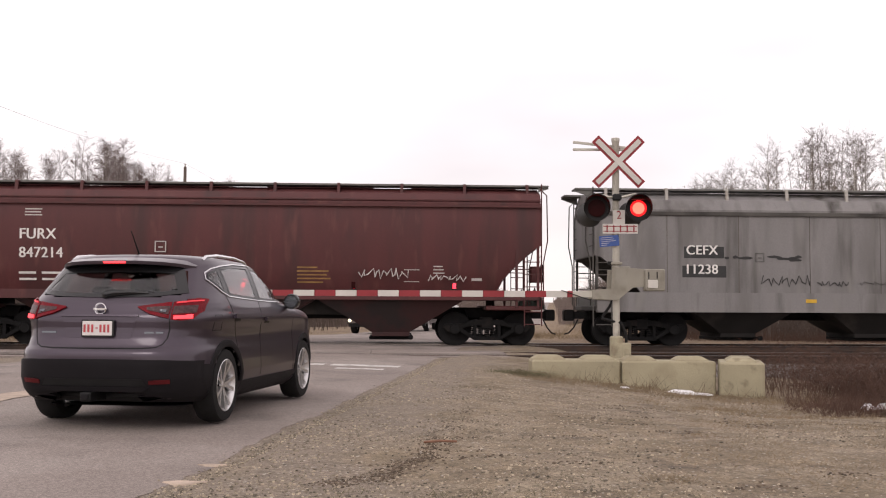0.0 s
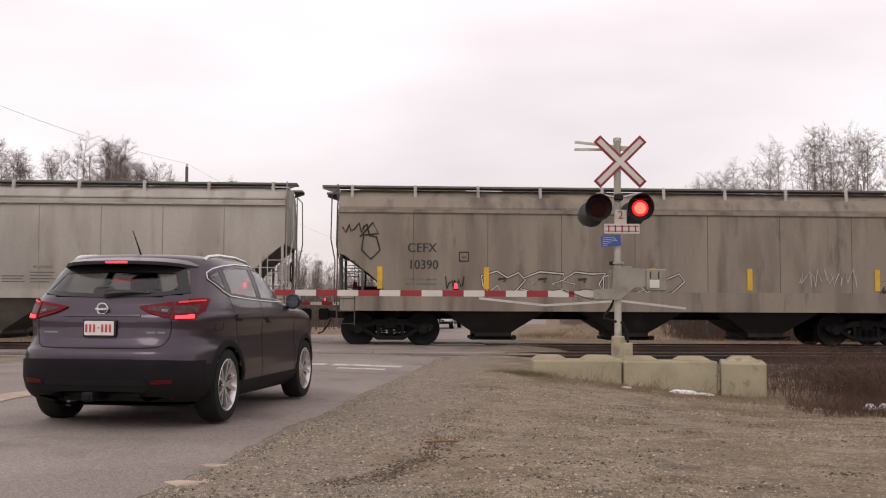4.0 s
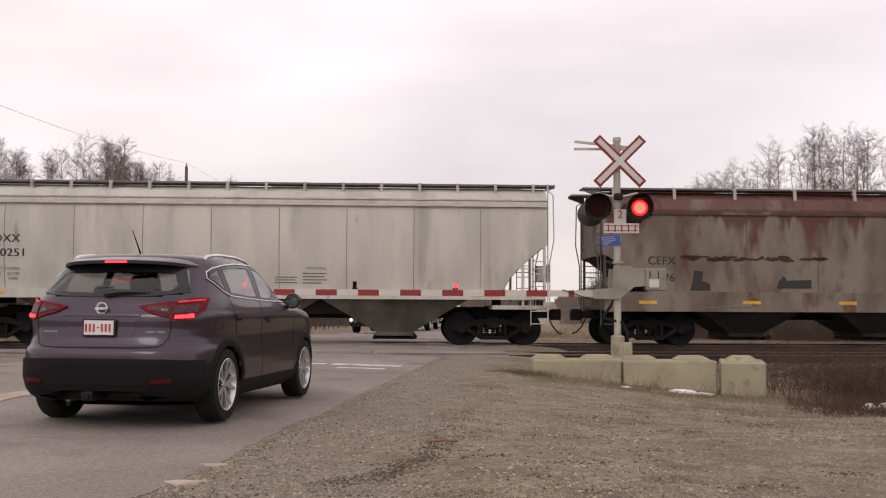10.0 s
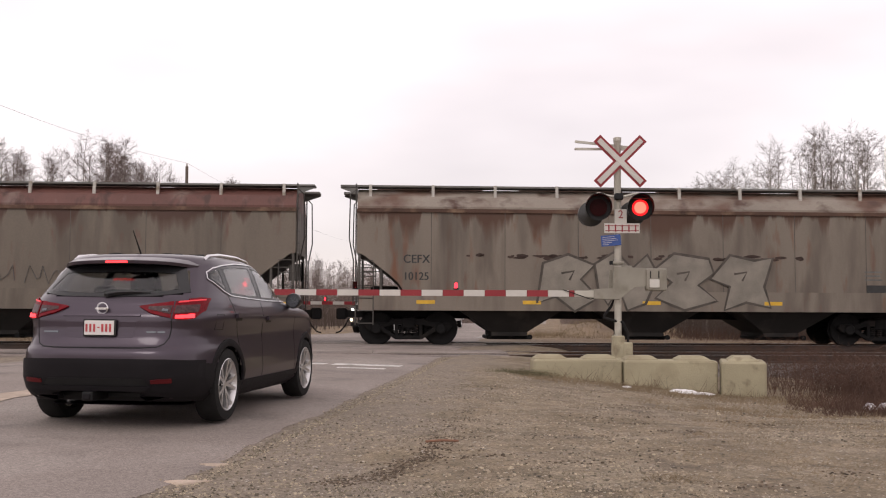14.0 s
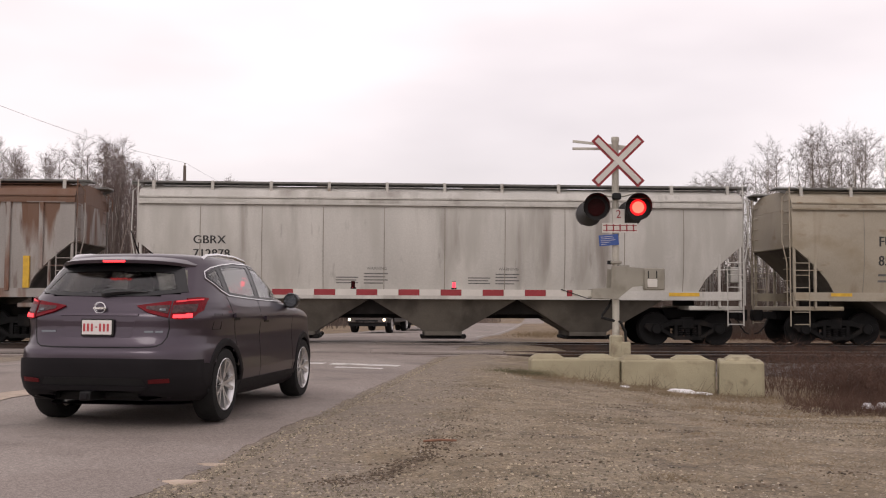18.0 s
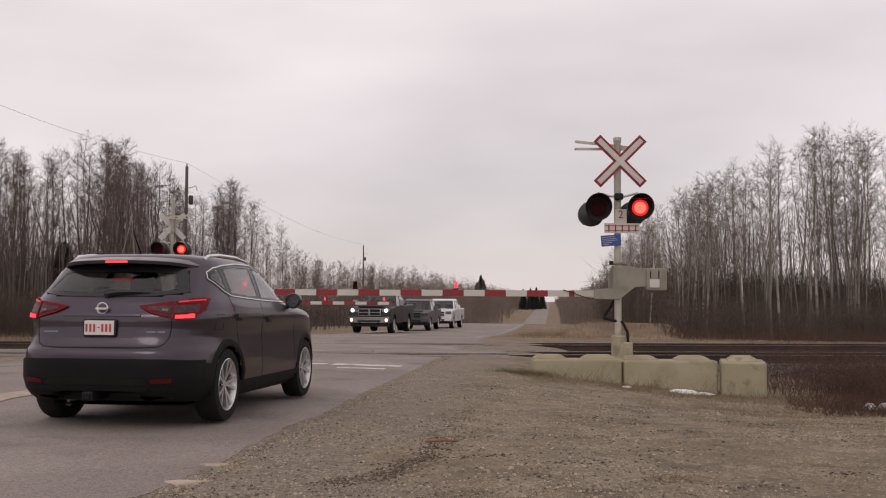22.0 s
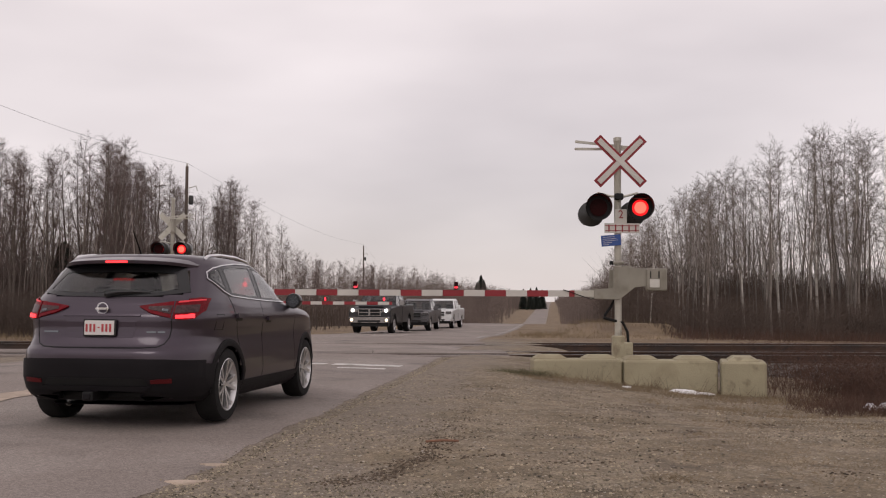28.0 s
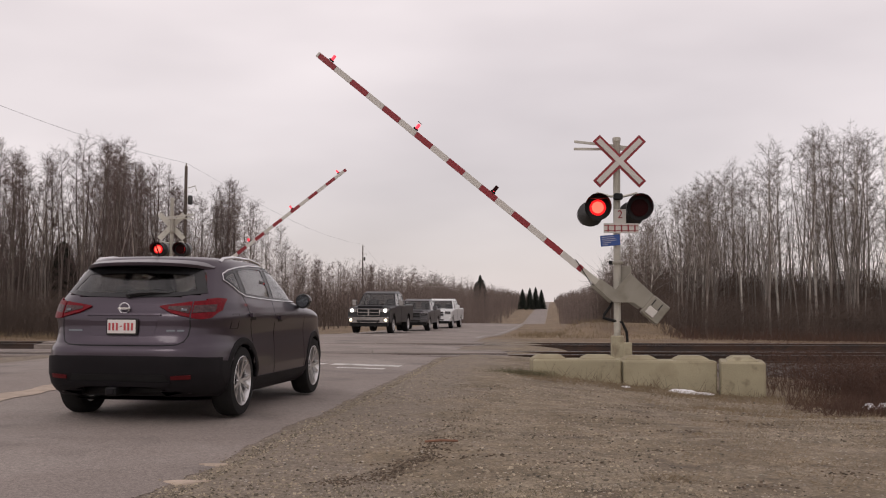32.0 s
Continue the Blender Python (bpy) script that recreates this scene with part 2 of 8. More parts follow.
M_BASE = mat("yellowed_casting", (0.36, 0.32, 0.22), 0.7, vary=0.2, scale=5, stain=(0.22, 0.18, 0.12), stain_at=0.55, stain_scale=4)
M_HOOD = mat("hood_grey", (0.035, 0.034, 0.033), 0.4, vary=0.2)
M_LIT = glow("lit_red_lens", (1.0, 0.088, 0.058), 2.7)
M_LITRIM = glow("lit_red_lens_rim", (1.0, 0.012, 0.016), 1.1)
M_LED = glow("red_led", (1.0, 0.03, 0.05), 2.6)
M_BARK = mat("aspen_bark", (0.25, 0.215, 0.187), 0.9, vary=0.4, scale=3, stretch=(1, 1, 0.4), stain=(0.16, 0.13, 0.11), stain_at=0.5, stain_scale=2.5)
M_PALE = mat("pale_bark", (0.46, 0.42, 0.375), 0.9, vary=0.3, scale=3, stain=(0.16, 0.135, 0.115), stain_at=0.56, stain_scale=2.5)
M_TWIG = mat("twigs", (0.150, 0.120, 0.102), 0.9, vary=0.35, scale=1.5, bump=0)
M_TWIGD = mat("dark_twigs", (0.128, 0.092, 0.083), 0.9, vary=0.35, scale=1.5, bump=0)
M_BARKD = mat("dark_bark", (0.125, 0.102, 0.087), 0.9, vary=0.4, scale=3, stain=(0.10, 0.08, 0.068), stain_at=0.5, stain_scale=2.5)
# far twigs lightened in colour to imitate haze over distance
M_TWIGHAZE = mat("hazed_far_twigs", (0.165, 0.128, 0.112), 0.95, vary=0.35, scale=0.05, island=0.25, bump=0)
M_STEM = mat("pale_stems", (0.20, 0.175, 0.155), 0.9, vary=0.35, scale=2, stretch=(1, 1, 0.5), island=0.45, bump=0, stain=(0.13, 0.11, 0.095), stain_at=0.55, stain_scale=1.6)
M_STEMD = mat("brown_stems", (0.20, 0.165, 0.145), 0.9, vary=0.35, scale=2, island=0.5, bump=0)
M_BRUSH = mat("brushwood", (0.078, 0.057, 0.046), 0.95, vary=0.4, scale=0.8, bump=0)
M_BRUSHR = mat("brushwood_open", (0.092, 0.067, 0.054), 0.95, vary=0.4, scale=0.8, bump=0)
M_WEED = mat("red_brown_weeds", (0.088, 0.048, 0.034), 0.95, vary=0.45, scale=2, bump=0)
M_STRAW = mat("dry_grass_blades", (0.205, 0.152, 0.092), 0.95, vary=0.4, scale=2, bump=0)
M_GREEN = mat("sparse_green_grass", (0.095, 0.088, 0.046), 0.95, vary=0.4, scale=2, bump=0)
M_SPRUCE = mat("spruce_needles", (0.022, 0.028, 0.02), 0.9, vary=0.4, scale=2)
M_POLE = mat("weathered_pole", (0.115, 0.09, 0.075), 0.9, vary=0.3, scale=4, stretch=(1, 1, 0.2))


# ---- the lie of the land ----
ROAD_TURN, TRACK_TURN = radians(6.2), radians(2.8)
PROFILE = [(-400, 0), (33, 0), (40, -0.1), (48, -0.28), (58, -0.40), (68, -0.48), (92, -0.54), (130, -2.2), (230, -5.6), (353, -5.2), (700, 0.2), (1340, 6.0), (2500, 9), (5000, 10)]


def rq(x, y):
    """Across and along the road."""
    return x * math.cos(ROAD_TURN) - y * math.sin(ROAD_TURN), x * math.sin(ROAD_TURN) + y * math.cos(ROAD_TURN)


def xy(r, q):
    return r * math.cos(ROAD_TURN) + q * math.sin(ROAD_TURN), -r * math.sin(ROAD_TURN) + q * math.cos(ROAD_TURN)


def across(x, y):
    """Distance ahead, square to the tracks."""
    return y * math.cos(TRACK_TURN) - x * math.sin(TRACK_TURN)


def profile(q):
    for (a, za), (b, zb) in zip(PROFILE, PROFILE[1:]):
        if q <= b:
            k = (q - a) / (b - a)
            return za + (zb - za) * k
    return 10.0


ROAD_L, ROAD_R, ROAD_C = -10.3, -2.4, -6.3
NEAR_TRACK, FAR_TRACK = 23.4, 29.05


def crown(r):
    return 0.05 * (1 - min(1.0, abs(r - ROAD_C) / 3.95) ** 2) - 0.03


def land(x, y):
    """Height of the bare ground."""
    r, q = rq(x, y)
    n = across(x, y)
    z = profile(q) - 0.012 - 0.022 * (1 - ease(0.0, 0.5, r - ROAD_R)) * (1 - ease(0.0, 0.5, ROAD_L - r))
    off = ease(-1.2, 2.8, r)
    z -= 0.33 * off * ease(8, 15, q) * (1 - ease(31, 36, n))
    z -= 0.45 * ease(4.2, 8, r) * ease(11, 17, q) * (1 - ease(31, 35, n))
    left = ease(-11, -14, r) if r < -11 else 0.0
    z -= 0.35 * left * (1 - ease(33, 38, n) * 0.4)
    z -= 0.09 * ease(1.5, 3.5, r) * ease(13, 16.5, q) * (1 - ease(19, 21, n))
    bed = ease(20.5, 22, n) * (1 - ease(31, 33, n))
    z -= 0.30 * bed * max(ease(0.0, 1.7, r), ease(-10.9, -12.0, r) if r < -10.9 else 0.0)
    z += 0.58 * ease(0.2, 1.4, r) * (1 - ease(4.8, 5.6, r)) * ease(37, 43, n) * (1 - ease(46, 60, n))
    if ROAD_L + 0.35 < r < ROAD_R - 0.35:
        z -= 0.12
    else:
        near = 1 - ease(25, 60, math.hypot(x, y))
        z += near * (0.035 * noise.noise((x * 0.7, y * 0.7, 0)) + 0.014 * noise.noise((x * 2.6, y * 2.6, 3)) + 0.022 * noise.noise((x * 0.35 + y * 0.15, y * 1.7 - x * 0.5, 6))) * ease(0, 1.2, min(abs(r - ROAD_R), abs(r - ROAD_L)))
        z += (1 - near) * 0.4 * noise.noise((x * 0.03, y * 0.03, 9)) * ease(3, 14, min(abs(r - ROAD_R), abs(r - ROAD_L)))
    return z


def steps(lo, hi, fine_lo, fine_hi, d, growth=1.16):
    out = [fine_lo + d * i for i in range(int((fine_hi - fine_lo) / d) + 1)]
    s, v = d, out[-1]
    while v < hi:
        s *= growth
        v += s
        out.append(v)
    s, v = d, out[0]
    while v > lo:
        s *= growth
        v -= s
        out.insert(0, v)
    return out


# ---- ground: one sheet to the horizon ----
def ground_material():
    m = mat("ground_soil", (0.196, 0.153, 0.101), 0.95, vary=0.30, scale=2.4, fine=55, bump=0.55, dist=0.012, stain=(0.118, 0.089, 0.062), stain_at=0.58, stain_scale=1.5,
            stain2=(0.240, 0.195, 0.138), stain2_at=0.56)
    n, l = m.node_tree.nodes, m.node_tree.links
    b = n["Principled BSDF"]
    old = b.inputs["Base Color"].links[0].from_socket
    co, sep = n.new("ShaderNodeTexCoord"), n.new("ShaderNodeSeparateXYZ")
    l.new(co.outputs["Object"], sep.inputs[0])

    def noise_of(sc, detail=6):
        t = n.new("ShaderNodeTexNoise")
        t.inputs["Scale"].default_value, t.inputs["Detail"].default_value = sc, detail
        l.new(co.outputs["Object"], t.inputs["Vector"])
        return t.outputs[0]

    def ramp(source, lo, hi, a=0.0, c=1.0):
        r = n.new("ShaderNodeMapRange")
        r.inputs[1].default_value, r.inputs[2].default_value = lo, hi
        r.inputs[3].default_value, r.inputs[4].default_value = a, c
        l.new(source, r.inputs[0])
        return r.outputs[0]

    def blend(fac, a, c):
        x = n.new("ShaderNodeMix")
        x.data_type = "RGBA"
        l.new(fac, x.inputs[0])
        for i, v in ((6, a), (7, c)):
            if isinstance(v, tuple):
                x.inputs[i].default_value = (*v, 1)
            else:
                l.new(v, x.inputs[i])
        return x.outputs[2]

    # thatch of dead grass in patches over the gravel
    out = blend(ramp(noise_of(0.55, 8), 0.54, 0.66, 0, 0.75), old, (0.130, 0.096, 0.056))
    # grey crushed gravel along the road's shoulder, and paler packed tracks where wheels have run
    along = n.new("ShaderNodeVectorMath")
    along.operation = "DOT_PRODUCT"
    along.inputs[1].default_value = (math.cos(ROAD_TURN), -math.sin(ROAD_TURN), 0)
    l.new(co.outputs["Object"], along.inputs[0])
    edge = n.new("ShaderNodeMath")
    edge.operation = "MULTIPLY_ADD"
    edge.inputs[1].default_value = 2.4
    l.new(noise_of(0.9, 7), edge.inputs[0])
    l.new(along.outputs["Value"], edge.inputs[2])
    out = blend(ramp(edge.outputs[0], 0.35, -0.25, 0, 0.8), out, (0.202, 0.166, 0.130))
    out = blend(ramp(noise_of(0.8, 5), 0.52, 0.62, 0, 0.55), out, (0.232, 0.186, 0.132))
    # dry meadow beyond the tracks
    meadow = noise_of(0.35)
    wob = n.new("ShaderNodeMath")
    wob.operation = "MULTIPLY_ADD"
    wob.inputs[1].default_value = 5.0
    l.new(meadow, wob.inputs[0])
    l.new(sep.outputs[1], wob.inputs[2])
    out = blend(ramp(wob.outputs[0], 34.5, 37.5), out, blend(ramp(meadow, 0.3, 0.7), (0.255, 0.185, 0.108), (0.130, 0.088, 0.056)))
    # gravel grain at three sizes, with single pale and dark stones
    for sc, lo, hi in ((13.0, 0.90, 1.10), (34.0, 0.78, 1.22), (85.0, 0.72, 1.28)):
        v = n.new("ShaderNodeTexVoronoi")
        v.inputs["Scale"].default_value = sc
        l.new(co.outputs["Object"], v.inputs["Vector"])
        g = n.new("ShaderNodeSeparateColor")
        l.new(v.outputs["Color"], g.inputs[0])
        mul = n.new("ShaderNodeVectorMath")
        mul.operation = "SCALE"
        l.new(out, mul.inputs[0])
        l.new(ramp(g.outputs[0], 0, 1, lo, hi), mul.inputs["Scale"])
        out = mul.outputs[0]
        if sc == 34.0:
            for channel, tint in ((1, (0.46, 0.42, 0.37)), (2, (0.07, 0.055, 0.045))):
                stone = n.new("ShaderNodeMath")
                stone.operation = "MULTIPLY"
                l.new(ramp(g.outputs[channel], 0.90, 0.93, 0, 0.8), stone.inputs[0])
                l.new(ramp(v.outputs["Distance"], 0.42, 0.28), stone.inputs[1])
                out = blend(stone.outputs[0], out, tint)
    l.new(out, b.inputs["Base Color"])
    return m


def make_ground():
    xs, ys = steps(-2600, 2600, -13, 15, 0.2), steps(-300, 4700, 3, 48, 0.2)
    v = [(x, y, land(x, y)) for y in ys for x in xs]
    w = len(xs)
    f = [(j * w + i, j * w + i + 1, (j + 1) * w + i + 1, (j + 1) * w + i) for j in range(len(ys) - 1) for i in range(w - 1)]
    ob = part("ground", (v, f), ground_material(), smooth=True)
    tagged(ob, "gravelly brown soil with sparse dry grass", "ground", kind="structure")


make_ground()


def make_road():
    qs = steps(-60, 1500, 4, 40, 0.12, 1.1)
    rings = []
    for q in qs:
        wob = 0.10 * noise.noise((q * 0.5, 0, 0)) + 0.05 * noise.noise((q * 2.1, 0, 4)) + 0.035 * noise.noise((q * 6.5, 0, 8))
        rs = [ROAD_L - wob, -9.3, -8.3, -7.3, ROAD_C, -5.3, -4.3, -3.3, ROAD_R + wob]
        rings.append([(*xy(r, q), profile(q) + crown(r)) for r in rs] + [(*xy(r, q), profile(q) - 0.2) for r in (ROAD_R + wob, ROAD_L - wob)])
    g = loft(geo(), rings)
    ob = part("road", g, M_ASPHALT, smooth=True)
    tagged(ob, "worn grey asphalt country road with faded markings", "road", kind="structure")
    # stop bar: two worn edges of one wide bar, in dashes
    for a, b, q, w in ((-6.1, -4.62, 18.25, 0.55), (-4.45, -4.15, 18.2, 0.40), (-4.02, -2.75, 18.15, 0.45), (-6.1, -4.85, 17.35, 0.30), (-3.75, -2.9, 17.35, 0.26)):
        g = geo()
        for i in range(6):
            r0, r1 = a + (b - a) * i / 6, a + (b - a) * (i + 1) / 6
            c = [(r0, q), (r1, q), (r1, q + w), (r0, q + w)]
            add(g, [(*xy(r, qq), profile(qq) + crown(r) + 0.004) for r, qq in c], [(0, 1, 2, 3)])
        tagged(part("stop_line", g, M_LINE), "worn white painted stop line on the asphalt", "road marking", kind="structure")
    # sand along the middle, white edge line beyond the tracks
    g = geo()
    rows = []
    for i in range(60):
        q = 4 + i * 0.28
        k = 0.24 + 0.16 * noise.noise((q * 1.3, 0, 7))
        rows.append([(*xy(r, q), crown(r) + 0.006) for r in (ROAD_C - k, ROAD_C + k)])
    loft(g, rows, caps=False, closed=False)
    tagged(part("sand_strip", g, M_SAND), "strip of sand along the middle of the road", "sand", kind="structure")
    g = geo()
    for q0 in range(36, 128, 2):
        add(g, [(*xy(r, q), profile(q) + crown(r) + 0.01) for r, q in ((-2.75, q0), (-2.6, q0), (-2.6, q0 + 2), (-2.75, q0 + 2))], [(0, 1, 2, 3)])
    tagged(part("edge_line", g, M_LINEOLD), "white painted edge line on the far road", "road marking", kind="structure")
    for r, q, a in ((-2.30, 6.25, 0.13), (-2.36, 6.95, 0.09)):
        g = geo()
        ring = [(a * (1 + 0.3 * math.sin(3 * t) + 0.2 * math.sin(5 * t + q)) * math.cos(t), 0.55 * a * (1 + 0.25 * math.sin(4 * t)) * math.sin(t)) for t in [i * 0.5236 for i in range(12)]]
        x, y = xy(r, q)
        prism(g, ring, -0.03, 0.004, "z", 0.012)
        tagged(part("sand_patch", g, M_SAND, m=pose(x, y, max(land(x, y), crown(r)) + 0.006)), "pale sand patch at the road edge", "sand", kind="structure")


make_road()


# ---- two railway tracks, skew to the road ----
def on_track(s, n, z=0.0):
    c, w = math.cos(TRACK_TURN), math.sin(TRACK_TURN)
    return (s * c - n * w, s * w + n * c, z)


TRACK_POSE = pose(0, 0, 0, 0, 0, math.degrees(TRACK_TURN))


def make_tracks():
    lo, hi = -260.0, 420.0
    for n0, tag in ((NEAR_TRACK, "near"), (FAR_TRACK, "far")):
        track = new("railway_track")
        tagged(track, "rusty brown steel railway track on ballast", "railway track", kind="structure")
        track.matrix_basis = TRACK_POSE
        # ballast bed, in two lengths either side of the road
        for a, b in ((lo, -9.7), (2.7, hi)):
            rows = []
            s = a
            while True:
                e = [0.06 * noise.noise((s * 1.7, k * 3.3, n0)) for k in range(4)]
                rows.append([(s, n0 - 2.6, -0.80), (s, n0 - 1.75 + e[0], -0.20 + e[1] * 0.3), (s, n0 + 1.75 + e[2], -0.20 + e[3] * 0.3), (s, n0 + 2.6, -0.80)])
                if s >= b:
                    break
                s = min(b, s + (0.4 if -20 < s < 30 else 8))
            part("ballast_bed", loft(geo(), rows), M_BALLAST, track)
        prof = [(-0.07, -0.17), (0.07, -0.17), (0.07, -0.155), (0.012, -0.13), (0.012, -0.045), (0.036, -0.035), (0.036, -0.004), (0.028, 0.0), (-0.028, 0.0), (-0.036, -0.004), (-0.036, -0.035), (-0.012, -0.045),
                (-0.012, -0.13), (-0.07, -0.155)]
        for side in (-0.7535, 0.7535):
            rail = part("rail", prism(geo(), [(n0 + side + a, b) for a, b in prof], lo, hi, "x"), M_RAIL, track)
            part("rail_head", prism(geo(), [(n0 + side + a, b) for a, b in ((-0.022, 0.0), (0.022, 0.0), (0.022, 0.003), (-0.022, 0.003))], lo, hi, "x"), M_RAILTOP, rail)
        # ties, where the camera can tell them apart
        tie = geo()
        cbox(tie, -0.115, 0.115, -1.3, 1.3, -0.33, -0.172, 0.015)
        me = mesh_of("tie", tie, M_TIE)
        for i in range(-34, 56):
            s = i * 0.55
            if -9.6 < s < 2.9:
                continue
            part("tie", None, None, track, mesh=me, m=pose(s, n0, 0, 0, 0, random.uniform(-1.2, 1.2)))
        # crossing planks
        for i in range(4):
            for a, b in ((-0.70, -0.02), (0.02, 0.70), (0.80, 1.35), (-1.35, -0.80)):
                s0 = -9.6 + i * 3.05
                part("crossing_panel", cbox(geo(), s0 + 0.012, s0 + 3.038, n0 + a, n0 + b, -0.15, 0.052 + random.uniform(-0.003, 0.004) - 0.03 * abs(a + b), 0.01), M_ASPHALT, track)


make_tracks()


# ---- concrete blocks at the foot of the signal ----
def make_block(x, y, z, rz, length, depth=0.62, height=0.78):
    b = new("concrete_block")
    b.matrix_basis = pose(x, y, z, 0, 0, rz)
    g = geo()
    cbox(g, 0, length, 0, depth, 0, height, 0.03)
    part("block_body", g, M_CONC, b)
    for k in (0.20, 0.76) if length > 1.2 else (0.5,):
        cx = length * k
        h = 0.075
        w = 0.29 if length > 1.2 else 0.26
        rings = [[(cx - w + d, 0.10 + d * 0.6, z1), (cx + w - d, 0.10 + d * 0.6, z1), (cx + w - d, depth - 0.10 - d * 0.6, z1), (cx - w + d, depth - 0.10 - d * 0.6, z1)] for d, z1 in ((0, height - 0.004), (0.015, height + 0.02), (0.11, height + h))]
        part("locking_knob", loft(geo(), rings), M_CONC, b)
    tagged(b, "stained cream concrete block with raised knobs", "concrete block", "blocks under the signal")
    return b


Z_BLOCK = -0.60
make_block(1.56, 17.35, Z_BLOCK, 1.0, 1.52)
make_block(3.10, 17.30, Z_BLOCK - 0.01, 0.5, 1.60)
make_block(4.72, 17.22, Z_BLOCK - 0.02, -14.0, 0.74, depth=1.2)


# ---- crossing signals with gates ----
def build_signal(gate_reach, facing_camera, z_l=2.885, arm_z=1.32, top=4.2):
    """A mast with crossbuck, flashing lamps and a counterweighted gate arm; the arm points to -x at rest and faces -y."""
    sig = new("crossing_signal")
    part("base_casting", cbox(geo(), -0.11, 0.11, -0.11, 0.11, -0.35, 0.56, 0.025), M_BASE, sig)
    part("base_flange", cbox(geo(), -0.16, 0.16, -0.16, 0.16, -0.35, 0.16, 0.03), M_BASE, sig)
    part("mast", lathe(geo(), [(0.065, 0.2), (0.065, top - 0.1), (0.07, top - 0.09), (0.075, top - 0.06), (0.075, top - 0.01), (0.06, top), (0.0, top + 0.005)], (0, 0, 0), "z", 20), M_GALV, sig, smooth=True)
    part("base_cover", cbox(geo(), 0.07, 0.25, -0.12, 0.12, -0.15, 0.44, 0.02), M_BASE, sig)
    # crossbuck: two crossed boards with red edges
    for turn in (45, -45):
        y0 = -0.10 if turn > 0 else -0.103
        m = pose(0.035, y0, 3.745, 0, turn, 0)
        board = part("crossbuck_board", cbox(geo(), -0.60, 0.60, -0.006, 0.006, -0.09, 0.09, 0.004, "y"), M_RED if facing_camera else M_GALV, sig, "white board with red border", m=m)
        if facing_camera:
            # the white fields of both boards stand clear of the red, so that they join at the centre
            part("white_field", box(geo(), -0.553, 0.553, -0.020 + (0.003 if turn < 0 else 0.0) - (0.004 if turn > 0 else 0.0), -0.005, -0.047, 0.047), M_WHITE, board)
    # top bracket pointing away
    for dz, tilt in ((0.0, 6), (-0.06, 0)):
        part("crossbuck_strap", cbox(geo(), -0.75, 0.25, -0.02, 0.02, -0.022, 0.022, 0.006), M_GALV, sig, m=pose(-0.02, 0.12, 4.06 + dz, 0, tilt, 0))
    # lamp arm
    part("lamp_crossarm", tube(geo(), [(-0.42, -0.02, z_l + 0.235), (-0.36, -0.02, z_l + 0.28), (-0.12, -0.02, z_l + 0.22), (0.12, -0.02, z_l + 0.22), (0.36, -0.02, z_l + 0.28), (0.42, -0.02, z_l + 0.235)], 0.022, 8), M_GALV, sig, smooth=True)
    part("junction_box", cbox(geo(), -0.07, 0.09, -0.13, 0.0, z_l + 0.15, z_l + 0.27, 0.02), M_BLACK, sig)
    shutters = []
    for side in (-1, 1):
        x = 0.395 if side > 0 else -0.365
        for back in (False, True):
            lit = back != facing_camera
            c = (x + (-0.11 if back and facing_camera else 0.0), 0.03 if back else -0.04, z_l - (0.09 if back and facing_camera else 0.0))
            lamp = part("flashing_lamp", lathe(geo(), [(0.0, 0.0), (0.10, -0.01), (0.20, -0.09), (0.235, -0.105), (0.235, -0.12), (0.16, -0.122), (0.148, -0.12), (0.0, -0.118)], (0, 0, 0), "y", 28), M_BLACK if lit else M_HOOD, sig,
                        "round black lamp with a hood", smooth=True, m=pose(*c, 0, 0, 175 if back else -5))
            # tunnel visor, cut shorter below
            rings = []
            for i in range(33):
                a = radians(-150 + 300 * i / 32)
                u, w = math.sin(a), math.cos(a)
                lg = 0.07 + 0.22 * (0.5 + 0.5 * w)
                rings.append([(0.232 * u, -0.10, 0.232 * w), (0.240 * u, -0.10 - lg, 0.240 * w), (0.231 * u, -0.10 - lg, 0.231 * w), (0.223 * u, -0.10, 0.223 * w)])
            part("visor", loft(geo(), rings), M_BLACK if lit else M_HOOD, lamp, smooth=True)
            if lit:
                part("lens", lathe(geo(), [(0.0, -0.155), (0.06, -0.152), (0.108, -0.146), (0.108, -0.120), (0.0, -0.120)], (0, 0, 0), "y", 28), M_LIT, lamp, "glowing red lens", smooth=True)
                part("lens_rim", lathe(geo(), [(0.108, -0.146), (0.135, -0.140), (0.148, -0.134), (0.148, -0.120), (0.108, -0.120), (0.108, -0.146)], (0, 0, 0), "y", 28), M_LITRIM, lamp, "glowing deep red lens rim", smooth=True)
                # added flap in the unlit lens colour, hides the ever-glowing lens
                flap = part("shutter", lathe(geo(), [(0.0, -0.006), (0.156, -0.004), (0.158, 0.0), (0.156, 0.004), (0.0, 0.004)], (0, 0, -0.158), "y", 28), M_DARKRED, lamp, "dark red flap added to imitate the unlit lens")
                flap.location = (0, -0.162, 0.158)
                shutters.append(flap)
    if facing_camera:
        sign = part("track_count_sign", cbox(geo(), -0.075, 0.15, -0.105, -0.095, 2.60, 2.86, 0.004, "y"), M_WHITE, sig, "white sign reading 2 over a ladder mark")
        lettering("2", 0.21, M_RED, sign, pose(-0.01, -0.107, 2.655, 90, 0, 0), "numeral", squeeze=0.95)
        lad = part("track_sign", cbox(geo(), -0.26, 0.385, -0.105, -0.095, 2.425, 2.605, 0.004, "y"), M_WHITE, sig, "white sign with a red track ladder")
        for zz in (2.462, 2.552):
            part("ladder_rail", box(geo(), -0.245, 0.37, -0.109, -0.104, zz, zz + 0.014), M_RED, lad)
